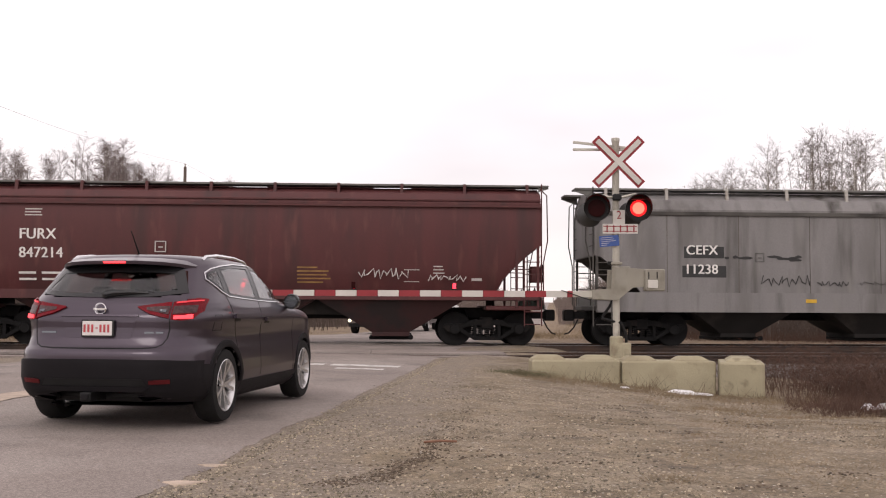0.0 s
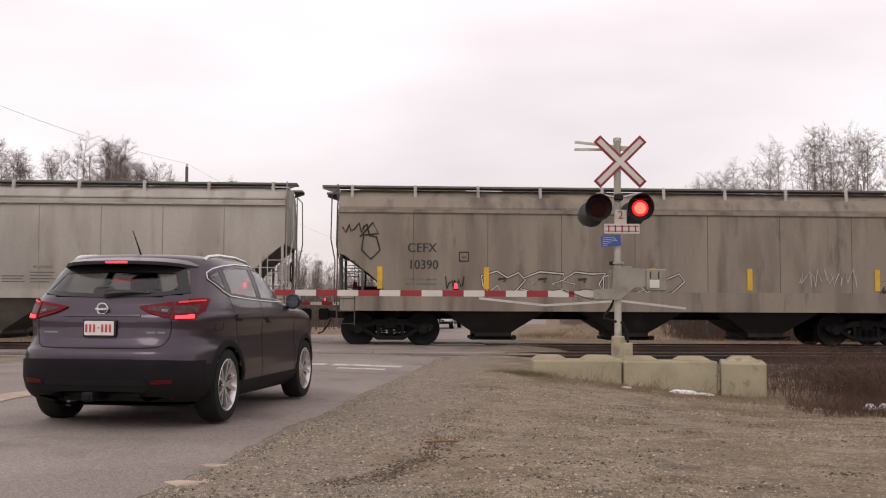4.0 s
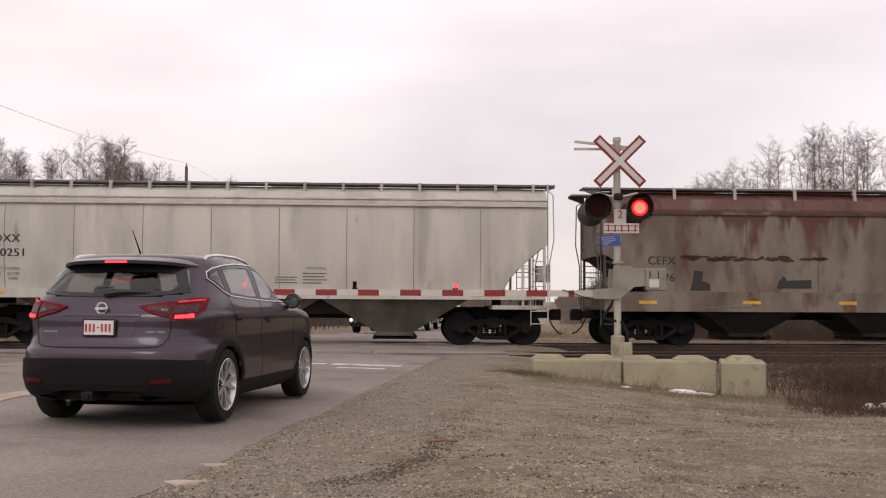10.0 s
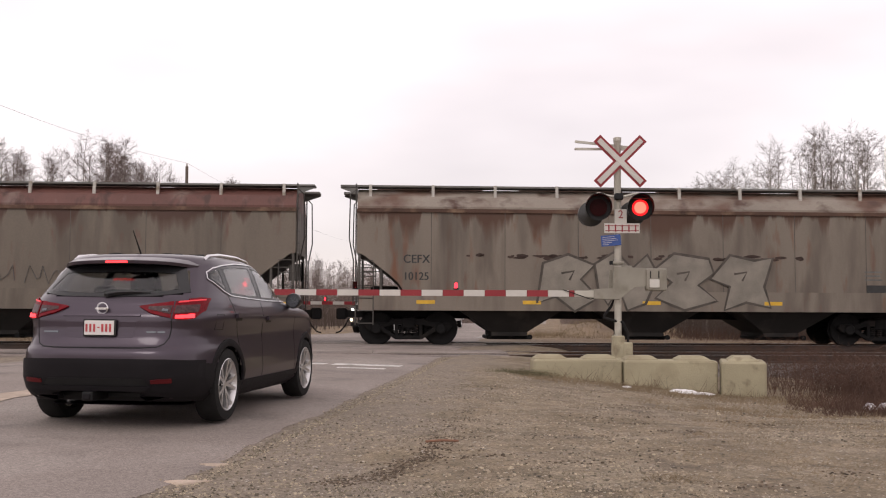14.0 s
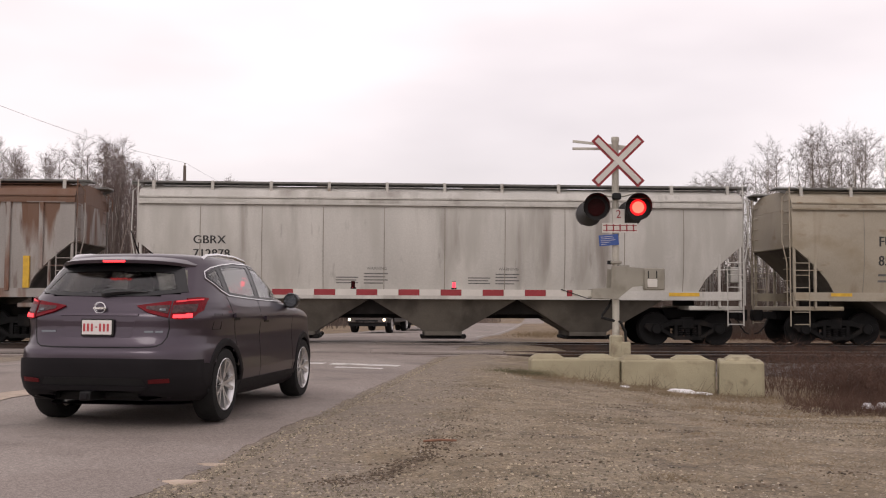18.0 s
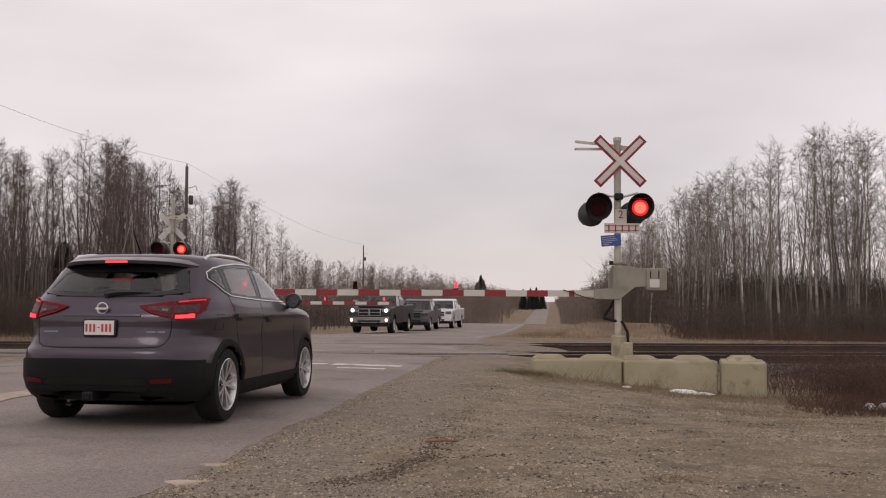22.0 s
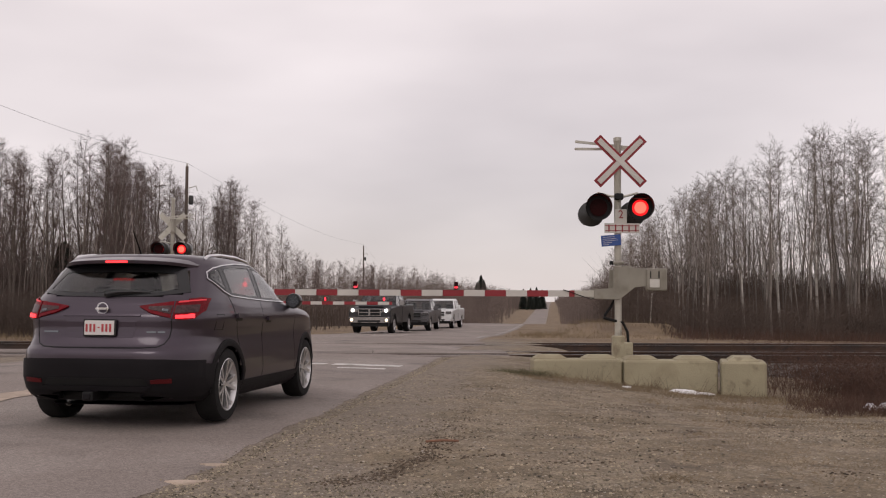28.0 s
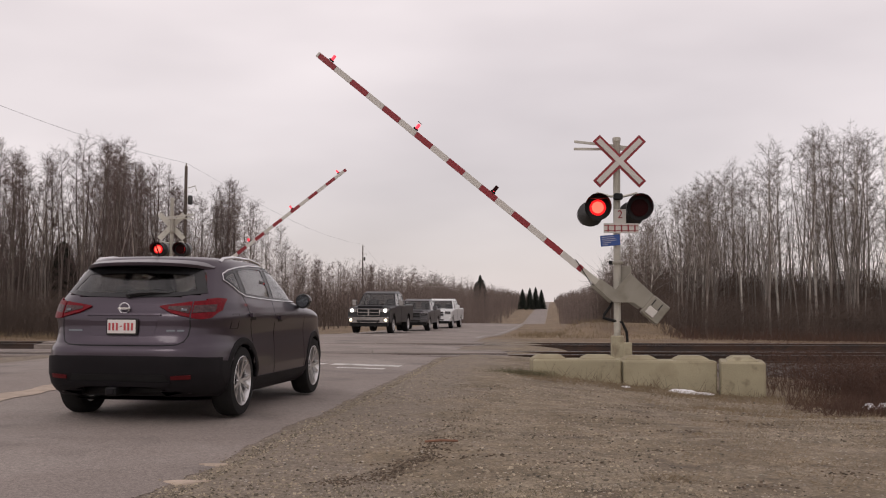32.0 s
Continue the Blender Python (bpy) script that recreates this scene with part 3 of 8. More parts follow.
        for i in range(5):
            xx = -0.19 + i * 0.122
            part("ladder_tie", box(geo(), xx, xx + 0.024, -0.111, -0.104, 2.45, 2.578), M_RED, lad)
        blue = part("notice_plate", cbox(geo(), -0.32, 0.04, -0.105, -0.097, 2.19, 2.39, 0.006, "y"), M_BLUE, sig, "small blue notice plate with white lines", m=pose(-0.14, 0, 2.29, 0, -5, 0) @ pose(0.14, 0, -2.29))
        for i, w in enumerate((0.22, 0.25, 0.27, 0.16, 0.10)):
            part("text_bar", box(geo(), -0.29, -0.29 + w, -0.108, -0.104, 2.352 - i * 0.034, 2.359 - i * 0.034), M_WHITE, blue)
    # gate mechanism on the mast
    for zz in (1.36, 1.86):
        part("clamp", cbox(geo(), -0.10, 0.10, -0.10, 0.10, zz, zz + 0.05, 0.01), M_MECH, sig)
        part("clamp_bolt", cbox(geo(), -0.16, -0.08, -0.06, -0.02, zz - 0.01, zz + 0.06, 0.008), M_BLACK, sig)
    mech = part("gate_mechanism", prism(geo(), [(-0.02, 1.28), (0.10, 1.28), (0.27, 1.42), (0.27, 1.84), (-0.02, 1.84)], 0.07, 0.30, "y", 0.015), M_MECH, sig, "pale grey gate motor housing")
    part("cable_hose", tube(geo(), [(-0.03, 0.16, 1.27), (-0.10, 0.12, 1.10), (-0.24, 0.02, 0.93), (-0.26, -0.02, 0.88), (-0.12, -0.04, 0.84), (0.08, -0.03, 0.80), (0.17, 0.0, 0.62), (0.19, 0.0, 0.30)], 0.026, 8), M_RUBBER, sig, smooth=True)
    # gate arm, turning about (0, 0, 1.32): support plates, board and counterweight
    arm = new("gate_arm")
    arm.parent = sig
    arm["label"] = "red and white striped gate arm with red lamps"
    part("support_plate", prism(geo(), [(-0.34, -0.09), (0.12, -0.11), (0.40, 0.12), (0.62, 0.14), (0.62, 0.46), (0.02, 0.50), (0.0, 0.10), (-0.34, 0.08)], -0.16, -0.13, "y", 0.006), M_MECH, arm)
    part("support_plate", prism(geo(), [(-0.34, -0.09), (0.12, -0.11), (0.40, 0.12), (0.62, 0.14), (0.62, 0.40), (0.02, 0.46), (0.0, 0.10), (-0.34, 0.08)], 0.33, 0.36, "y", 0.006), M_MECH, arm)
    cw = part("counterweight", cbox(geo(), 0.60, 0.97, -0.24, -0.05, 0.06, 0.46, 0.02, "y"), M_MECH, arm, "pale grey counterweight plate")
    part("weight_plate", cbox(geo(), 0.65, 0.83, -0.262, -0.236, 0.11, 0.26, 0.01, "y"), M_WHITE, cw)
    for xx in (0.66, 0.81):
        part("slot", cbox(geo(), xx, xx + 0.018, -0.25, -0.236, 0.28, 0.41, 0.004, "y"), M_BLACK, cw)
    part("arm_root", prism(geo(), [(-0.28, -0.06), (-0.60, -0.055), (-0.68, -0.03), (-0.68, 0.05), (-0.28, 0.06)], -0.12, -0.08, "y", 0.005), M_GALV, arm, "bare aluminium arm adapter")
    part("stay_wire", tube(geo(), [(-0.2, -0.13, -0.05), (-0.4, -0.14, -0.10), (-0.9, -0.13, 0.07)], 0.008, 5), M_BLACK, arm)
    x = -0.685
    part("arm_stripe", cbox(geo(), x, -0.40, -0.10, -0.07, -0.055, 0.055, 0.005), M_WHITE, arm, "white stripe")
    h = 0.058
    n = 0
    length = [0.10] + [0.383] * 30
    while x > -gate_reach:
        x1 = max(-gate_reach, x - length[n])
        hh = h - 0.006 * (-x / gate_reach)
        part("arm_stripe", cbox(geo(), x1 + 0.002, x - 0.002, -0.105, -0.070, -hh, hh, 0.006), M_RED if n % 2 == 0 else M_WHITE, arm, "red stripe" if n % 2 == 0 else "white stripe")
        x = x1
        n += 1
    arm_flaps = []
    for i, xx in enumerate((-gate_reach + 0.28, -gate_reach + 2.29, -gate_reach + 4.12)):
        part("lamp_foot", cbox(geo(), xx - 0.05, xx + 0.05, -0.11, -0.06, 0.06, 0.09, 0.008), M_BLACK, arm)
        lp = part("arm_lamp", lathe(geo(), [(0.026, 0.085), (0.031, 0.10), (0.031, 0.16), (0.022, 0.185), (0.0, 0.19)], (xx, -0.088, 0), "z", 14), M_LED, arm, "small lit red lamp", smooth=True)
        if i:
            # added cover, swung down so that the glowing lamp seems off
            sh = part("lamp_shade", prism(geo(), [(-0.036, 0.0), (0.036, 0.0), (0.036, -0.115), (-0.036, -0.115)], -0.004, 0.004, "y"), M_DARKRED, arm, "dark red cover added to imitate the unlit lamp")
            sh.location = (xx, -0.142, 0.20)
            arm_flaps.append(sh)
    arm.location = (-0.12, 0, arm_z)
    return sig, arm, shutters, arm_flaps


near_signal, near_arm, near_shutters, near_flaps = build_signal(6.96, True)
near_signal.matrix_basis = pose(3.20, 18.5, 0, 0, 0, 0)
tagged(near_signal, "railway crossing signal with red lamps and striped gate", "crossing signal", "crossing signals")
far_signal, far_arm, far_shutters, far_flaps = build_signal(7.4, False, 2.95, 1.15, 4.72)
tagged(far_signal, "far railway crossing signal seen from behind with gate", "crossing signal", "crossing signals")


# ---- the grain train ----
def travel(t):
    """Metres run by the train since the start."""
    if t < 10:
        return 10.61 * t
    k = min(t, 20.0) - 10
    return 106.1 + 10.61 * k - 0.0155 * k * k + max(0.0, t - 20) * 10.3


M_UNDER = mat("grimy_black_steel", (0.0075, 0.007, 0.0072), 0.8, spec=0.18, vary=0.4, scale=3, fine=30, stain=(0.020, 0.016, 0.014), stain_at=0.60, stain_scale=2)
M_WHEEL = mat("wheel_steel", (0.0075, 0.007, 0.0072), 0.7, metal=0.1, spec=0.2, vary=0.35, scale=6)
M_YELLOW = mat("yellow_reflector", (0.60, 0.36, 0.03), 0.5, vary=0.2, scale=6)
M_BLKTXT = mat("black_lettering", (0.03, 0.03, 0.03), 0.7, vary=0.3, scale=5)
M_WHTTXT = mat("white_lettering", (0.72, 0.70, 0.67), 0.7, vary=0.2, scale=5)
M_GREYTXT = mat("faded_grey_stencil", (0.13, 0.125, 0.12), 0.8, vary=0.4, scale=8)


def wagon_paint(name, base, stain, at, stain2, at2, stretch=(1.6, 1.6, 0.35), sc=0.9, rough=0.62, streak=None, streak_at=0.60, rust=None):
    return mat(name, base, rough, vary=0.16, scale=0.8, fine=25, bump=0.05, stain=stain, stain_at=at, stain_scale=sc, stain2=stain2, stain2_at=at2, stretch=stretch, streak=streak, streak_at=streak_at, rust=rust)


BOGIE = {}


def bogie(parent, x):
    if not BOGIE:
        g = geo()
        # top chord over the boxes, bottom chord, columns and braces, open between them
        prism(g, [(-1.22, 0.50), (-1.16, 0.60), (-0.62, 0.62), (-0.42, 0.72), (0.42, 0.72), (0.62, 0.62), (1.16, 0.60), (1.22, 0.50), (1.10, 0.38), (0.78, 0.40), (0.66, 0.50), (0.40, 0.56), (-0.40, 0.56), (-0.66, 0.50), (-0.78, 0.40), (-1.10, 0.38)], -0.07, 0.07, "y", 0.02)
        prism(g, [(-0.36, 0.15), (0.36, 0.15), (0.40, 0.25), (-0.40, 0.25)], -0.08, 0.08, "y", 0.015)
        for sx in (-1, 1):
            prism(g, [(sx * 0.36, 0.15), (sx * 0.44, 0.20), (sx * 0.80, 0.41), (sx * 0.70, 0.48), (sx * 0.38, 0.27)], -0.075, 0.075, "y", 0.012)
            prism(g, [(sx * 0.29, 0.20), (sx * 0.38, 0.20), (sx * 0.38, 0.60), (sx * 0.29, 0.60)], -0.06, 0.06, "y", 0.01)
        BOGIE["frame"] = mesh_of("side_frame", g, M_UNDER)
        g = geo()
        for xx in (-0.89, 0.89):
            lathe(g, [(0.0, -0.05), (0.13, -0.05), (0.15, -0.02), (0.15, 0.05), (0.0, 0.05)], (xx, 0, 0.455), "y", 12)
        BOGIE["cap"] = mesh_of("bearing_cap", g, M_WHEEL, True)
        g = geo()
        for side in (-1, 1):
            s = side
            lathe(g, [(0.09, -s * 0.09), (0.30, -s * 0.05), (0.39, -s * 0.07), (0.455, -s * 0.065), (0.458, s * 0.04), (0.485, s * 0.05), (0.485, s * 0.075), (0.40, s * 0.075), (0.09, s * 0.09)], (0, -0.80 * s, 0), "y", 28)
        tube(g, [(0, -0.75, 0), (0, 0.75, 0)], 0.08, 8)
        BOGIE["wheels"] = mesh_of("wheelset", g, M_WHEEL, True)
        g = geo()
        for xx in (-0.20, 0.0, 0.20):
            for k in range(5):
                lathe(g, [(0.05, k * 0.055), (0.085, k * 0.055 + 0.012), (0.085, k * 0.055 + 0.036), (0.05, k * 0.055 + 0.05)], (xx, 0, 0.24), "z", 8)
        BOGIE["springs"] = mesh_of("spring_nest", g, M_UNDER)
        g = geo()
        cbox(g, -0.18, 0.18, -1.1, 1.1, 0.44, 0.78, 0.04)
        BOGIE["bolster"] = mesh_of("bolster", g, M_UNDER)
    t = new("bogie")
    t.parent = parent
    t.location = (x, 0, 0)
    for xx in (-0.89, 0.89):
        part("wheelset", None, None, t, mesh=BOGIE["wheels"], m=pose(xx, 0, 0.457))
    for s in (-1, 1):
        part("side_frame", None, None, t, mesh=BOGIE["frame"], m=pose(0, s * 1.02, 0))
        part("bearing_cap", None, None, t, mesh=BOGIE["cap"], m=pose(0, s * 1.08, 0))
        part("spring_nest", None, None, t, mesh=BOGIE["springs"], m=pose(0, s * 1.02, 0))
    part("bolster", None, None, t, mesh=BOGIE["bolster"])
    return t


HW = 1.55
SHAPE = {"slab": [(0.0, 0.0), (1.0, 0.0)], "rib": [(0.0, 0.0), (1.0, 0.0)],
         "round": [(0.0, 0.26), (0.22, 0.10), (0.40, 0.045), (0.55, 0.01), (0.8, 0.0), (1.0, 0.04)],
         "curve": [(0.0, 0.20), (0.10, 0.14), (0.20, 0.092), (0.32, 0.050), (0.46, 0.018), (0.62, 0.002), (0.78, 0.0), (0.90, 0.015), (1.0, 0.04)]}
STYLE_OF = {}


def side_y(w, z):
    """Half width of a wagon's side sheet at a height."""
    style, eave = STYLE_OF[w.name]
    k = min(1.0, max(0.0, (z - 1.42) / (eave - 1.42)))
    return HW - float(np.interp(k, [a for a, _ in SHAPE[style]], [b for _, b in SHAPE[style]]))


def hopper(length, paint, label, style="slab", trim=None, top=4.45, under=None, seams=8, brackets=10, cut=1.25, ladder_side=1, deep=False, roof=None, board=None, posts=None, strip=None):
    """A covered grain hopper wagon standing on the rails, its length along x."""
    w = new("grain_hopper_wagon")
    tagged(w, label, "freight wagon", "wagons of the grain train")
    h, hw = length / 2, 1.55
    trim, under, roof, board = trim or paint, under or M_GRIMESHADE, roof or paint, board or M_BOARD
    posts = posts or M_POSTS
    rig = M_GRIMESHADE if deep else trim
    eave, floor = (3.72, 1.42) if deep else (3.84, 1.42)
    top = 4.40 if deep else 4.45
    sill_low = 0.95 if deep else 1.25
    cut_z = 2.75
    rounded = style in ("round", "curve")
    STYLE_OF[w.name] = (style, eave)
    # side sheets and slope sheets in one shell
    rings = []
    curve = [(0.0, 2.50), (0.16, 2.46), (0.55, 2.17), (0.90, 1.90), (1.12, 1.70), (1.26, 1.50), (1.29, floor)] if deep else [(0.0, 2.74), (0.10, 2.69), (0.40, 2.45), (0.75, 2.12), (1.02, 1.82), (1.16, 1.56), (1.19, floor)]
    cut_z, cut = curve[0][1], curve[-1][0]
    xs = [(-h + a, b) for a, b in curve]
    xs = xs + [(-x, z) for x, z in reversed(xs)]
    for x, zb in xs:
        levels = [k / 10 for k in range(11)] if rounded else [0, 0.3, 0.6, 1.0]
        prof = [(side_y(w, zb + (eave - zb) * k), zb + (eave - zb) * k) for k in levels]
        rings.append([(x, -a, b) for a, b in prof] + [(x, a, b) for a, b in reversed(prof)])
    part("side_shell", loft(geo(), rings), paint, w, smooth=rounded)
    # roof
    rings = []
    for x in (-h, h):
        prof = [(hw + 0.02, eave + 0.004), (hw + 0.02, eave + 0.06), (hw - 0.12, eave + 0.33), (0.85, top - 0.09), (0.0, top - 0.06)]
        rings.append([(x, -a, b) for a, b in prof] + [(x, a, b) for a, b in reversed(prof[:-1])])
    part("roof", loft(geo(), rings), roof, w)
    for s in (-1, 1):
        part("eave_strip", cbox(geo(), -h, h, min(s * hw, s * (hw + 0.05)), max(s * hw, s * (hw + 0.05)), eave - (0.10 if deep else 0.05), eave + 0.0, 0.012), strip or roof, w)
        if not deep:
            part("eave_strip", cbox(geo(), -h, h, *sorted((s * (hw - 0.03), s * (hw + 0.03))), eave + 0.12, eave + 0.16, 0.012), roof, w)
        y0, y1 = sorted((s * (hw - 0.25), s * (hw + 0.03)))
        part("side_sill", cbox(geo(), -h + 0.05, h - 0.05, y0, y1, sill_low, floor + 0.07, 0.02), trim, w)
        for i in range(1, seams):
            x = -h + length * i / seams
            zb = floor if abs(x) < h - cut else float(np.interp(h - abs(x), [c[0] for c in curve], [c[1] for c in curve]))
            if style == "rib":
                part("side_rib", cbox(geo(), x - 0.06, x + 0.06, *sorted((s * hw, s * (hw + 0.07))), zb, eave - 0.05, 0.015), paint, w)
            elif style == "curve":
                zs = [zb + 0.02 + (eave - 0.12 - zb) * k / 8 for k in range(9)]
                part("seam", loft(geo(), [[(x - 0.010, s * (side_y(w, z) - 0.01), z), (x + 0.010, s * (side_y(w, z) - 0.01), z), (x + 0.010, s * (side_y(w, z) + 0.008), z), (x - 0.010, s * (side_y(w, z) + 0.008), z)] for z in zs]), M_SEAMPALE, w)
            elif not rounded:
                part("seam", box(geo(), x - 0.009, x + 0.009, *sorted((s * (hw - 0.01), s * (hw + 0.004))), zb + 0.02, eave - 0.10), M_SEAM if deep else M_SEAMPALE, w)
        # running board with brackets, carried past the ends on gussets
        over = 0.48 if deep else 0.28
        for e in (-1, 1):
            yg = s * 1.12
            part("gusset", prism(geo(), [(e * h, top - 0.06), (e * (h + over), top - 0.06), (e * (h + over), top - 0.09), (e * h, top - (0.26 if deep else 0.18))], yg - 0.03, yg + 0.03, "y"), board, w)
        y0, y1 = sorted((s * 0.62, s * 1.20))
        part("running_board", cbox(geo(), -h - over, h + over, y0, y1, top - 0.05, top, 0.01), board, w)
        for i in range(brackets):
            x = -h + 0.35 + (length - 0.7) * i / (brackets - 1)
            m = pose(x, s * 1.24, 0)
            part("bracket", prism(geo(), [(s * 1.36, top - 0.005), (s * 1.19, top - 0.005), (s * 1.19, top - 0.05), (s * 1.31, top - 0.05), (s * 1.34, eave + 0.30), (s * 1.40, eave + 0.30)], x - 0.04, x + 0.04, "x"), posts, w)
    # hatches down the middle
    for i in range(4):
        x = -h + length * (i + 0.5) / 4
        part("hatch_cover", cbox(geo(), x - 1.5, x + 1.5, -0.42, 0.42, eave + 0.55, top + 0.02, 0.04), trim, w)
    # discharge bays, in a paint darkened for the shade beneath the body
    for i in (-1, 0, 1):
        x = i * (3.85 if deep else 4.05)
        a, b = (1.40, 0.50) if deep else (1.98, 0.52)
        rings = [[(x - k, -wy, z), (x + k, -wy, z), (x + k, wy, z), (x - k, wy, z)] for k, wy, z in ((a, 1.42, 1.30 if not deep else 1.1), (a - 0.03, 1.40, 1.22 if not deep else 0.94), (b, 0.95, 0.36), (b, 0.95, 0.25))]
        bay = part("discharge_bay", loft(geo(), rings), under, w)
        part("outlet_gate", cbox(geo(), x - 0.60, x + 0.60, -0.75, 0.75, 0.15, 0.245, 0.02), M_UNDER, bay)
        part("gate_shaft", tube(geo(), [(x + 0.55, -1.15, 0.23), (x + 0.55, 1.15, 0.23)], 0.035, 8), M_UNDER, bay)
        for s in (-1, 1):
            part("capstan", lathe(geo(), [(0.0, -0.05), (0.07, -0.05), (0.07, 0.05), (0.0, 0.05)], (x + 0.55, s * 1.15, 0.23), "y", 10), M_UNDER, bay)
    if not deep:
        # ridge sheets coloured near black, the shade between the bays put into them
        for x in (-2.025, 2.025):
            part("ridge_sheet", prism(geo(), [(x - 1.15, 1.26), (x + 1.15, 1.26), (x + 0.75, 0.84), (x - 0.75, 0.84)], -0.95, 0.95, "y", 0.02), M_BLACKBAY, w, "sheet between two bays, coloured dark for its shade")
    part("centre_sill", cbox(geo(), -h + 0.1, h - 0.1, -0.3, 0.3, 0.72, 1.05, 0.03), M_UNDER, w)
    for e in (-1, 1):
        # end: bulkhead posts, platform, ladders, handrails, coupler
        # slope sheets share the bay paint, darkened for their shaded underside
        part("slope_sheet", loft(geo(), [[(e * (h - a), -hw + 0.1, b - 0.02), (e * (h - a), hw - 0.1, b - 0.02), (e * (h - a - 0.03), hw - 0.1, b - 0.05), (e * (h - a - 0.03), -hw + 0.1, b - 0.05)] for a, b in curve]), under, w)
        part("end_platform", cbox(geo(), *sorted((e * (h - cut - 0.3), e * (h + 0.02))), -1.45, 1.45, 0.98, 1.10, 0.02), rig, w)
        part("end_bulkhead", cbox(geo(), *sorted((e * (h + 0.001), e * (h + 0.014))), -hw + 0.05, hw - 0.05, cut_z + 0.01, eave - 0.01, 0.004), trim, w)
        part("end_sheet", cbox(geo(), *sorted((e * (h - cut - 0.02), e * (h - cut - 0.08))), -1.0, 1.0, 1.05, floor + 0.3, 0.01), M_UNDER, w)
        part("bolster_plate", prism(geo(), [(e * (h - 2.0), 1.0), (e * (h - 0.5), 1.0), (e * (h - 0.7), 0.76), (e * (h - 1.9), 0.76)], -0.55, 0.55, "y"), M_UNDER, w)
        for s in (-1, 1):
            for k in (0.03, 0.62):
                part("corner_post", cbox(geo(), *sorted((e * (h - k), e * (h - k - 0.07))), *sorted((s * (hw - 0.10), s * (hw - 0.02))), 1.05, cut_z + 0.05 - (0.0 if k < 0.1 else -0.0), 0.01), rig, w)
            lad = part("ladder", tube(geo(), [(e * (h + 0.035), s * (hw - 0.08), 0.55), (e * (h + 0.035), s * (hw - 0.08), top)], 0.02, 6), rig, w)
            part("ladder_rail", tube(geo(), [(e * (h - 0.45), s * (hw + 0.04), 0.55), (e * (h - 0.45), s * (hw + 0.04), cut_z - 0.25)], 0.016, 6), rig, lad)
            for i in range(6):
                z = 0.6 + i * 0.34
                part("rung", tube(geo(), [(e * (h - 0.02), s * (hw + 0.04), z), (e * (h - 0.45), s * (hw + 0.04), z)], 0.014, 5), rig, lad)
            for i in range(9):
                z = 1.5 + i * 0.32
                part("rung", tube(geo(), [(e * (h + 0.045), s * (hw - 0.08), z), (e * (h + 0.045), s * (hw - 0.55), z)], 0.013, 5), rig, lad)
            part("end_rail", tube(geo(), [(e * (h + 0.02), s * 1.30, top - 0.12), (e * (h + 0.20), s * 1.34, top - 0.30), (e * (h + 0.22), s * 1.36, 2.9), (e * (h + 0.10), s * 1.40, 2.3), (e * (h + 0.10), s * 1.40, 1.12)], 0.018, 5), rig, w)
            part("handrail", tube(geo(), [(e * (h - 0.05), s * (hw - 0.04), 2.1), (e * (h - 0.85), s * (hw - 0.04), 2.1)], 0.016, 5), rig, w)
        part("coupler", loft(geo(), [[(e * x, -k, 0.84 - k), (e * x, k, 0.84 - k), (e * x, k, 0.84 + k), (e * x, -k, 0.84 + k)] for x, k in ((h - 0.4, 0.11), (h + 0.30, 0.10), (h + 0.36, 0.16), (h + 0.58, 0.16), (h + 0.62, 0.12))]), M_UNDER, w)
        part("brake_hose", tube(geo(), [(e * (h + 0.25), -0.3, 0.72), (e * (h + 0.36), -0.3, 0.50), (e * (h + 0.50), -0.25, 0.34), (e * (h + 0.62), -0.2, 0.30)], 0.022, 6), M_RUBBER, w)
        bogie(w, e * (h - 1.42))
    e = ladder_side
    part("brake_wheel", lathe(geo(), [(0.25, -0.015), (0.28, -0.015), (0.28, 0.015), (0.25, 0.015)], (e * (h + 0.12), -0.9, 2.0), "x", 20), M_UNDER, w)
    part("brake_housing", cbox(geo(), *sorted((e * (h - 0.22), e * (h + 0.08))), -1.12, -0.68, 1.75, 2.2, 0.03), rig, w)
    part("brake_reservoir", lathe(geo(), [(0.0, -0.4), (0.15, -0.38), (0.18, -0.3), (0.18, 0.3), (0.15, 0.38), (0.0, 0.4)], (-e * (h - 0.75), -0.5, 1.45), "x", 14), M_UNDER, w, smooth=True)
    return w


def words(w, text, x, z, size, material, squeeze=1.0, on=None):
    zm = z + size * 0.36
    lean = math.degrees(math.atan2(side_y(w, zm + 0.1) - side_y(w, zm - 0.1), 0.2))
    y = -(on or side_y(w, zm)) - 0.004
    for k in (0, 1) if size > 0.25 else (0,):
        lettering(text, size, material, w, pose(x + k * size * 0.045, y - k * 0.0015, zm, 90 + lean, 0, 0) @ pose(0, -size * 0.36, 0), "lettering", squeeze=squeeze, depth=0.002)


def bars(w, x, z, widths, hgt, gap, material, on=None, name="stencil_bar"):
    for i, k in enumerate(widths):
        zz = z - i * gap
        y0, y1 = (-(on or side_y(w, q)) for q in (zz, zz + hgt))
        g = geo()
        add(g, [(x + a, y + d, q) for a in (0, k) for y, q in ((y0, zz), (y1, zz + hgt)) for d in (-0.004, 0.01)], [(0, 1, 3, 2), (4, 6, 7, 5), (0, 4, 5, 1), (2, 3, 7, 6), (0, 2, 6, 4), (1, 5, 7, 3)])
        part(name, g, material, w)


def yellow(w, xs, z=1.12, k=0.45, hgt=0.11):
    for x in xs:
        part("reflector", box(geo(), x - k / 2, x + k / 2, -1.588, -1.57, z, z + hgt), M_YELLOW, w, "yellow reflector strip")


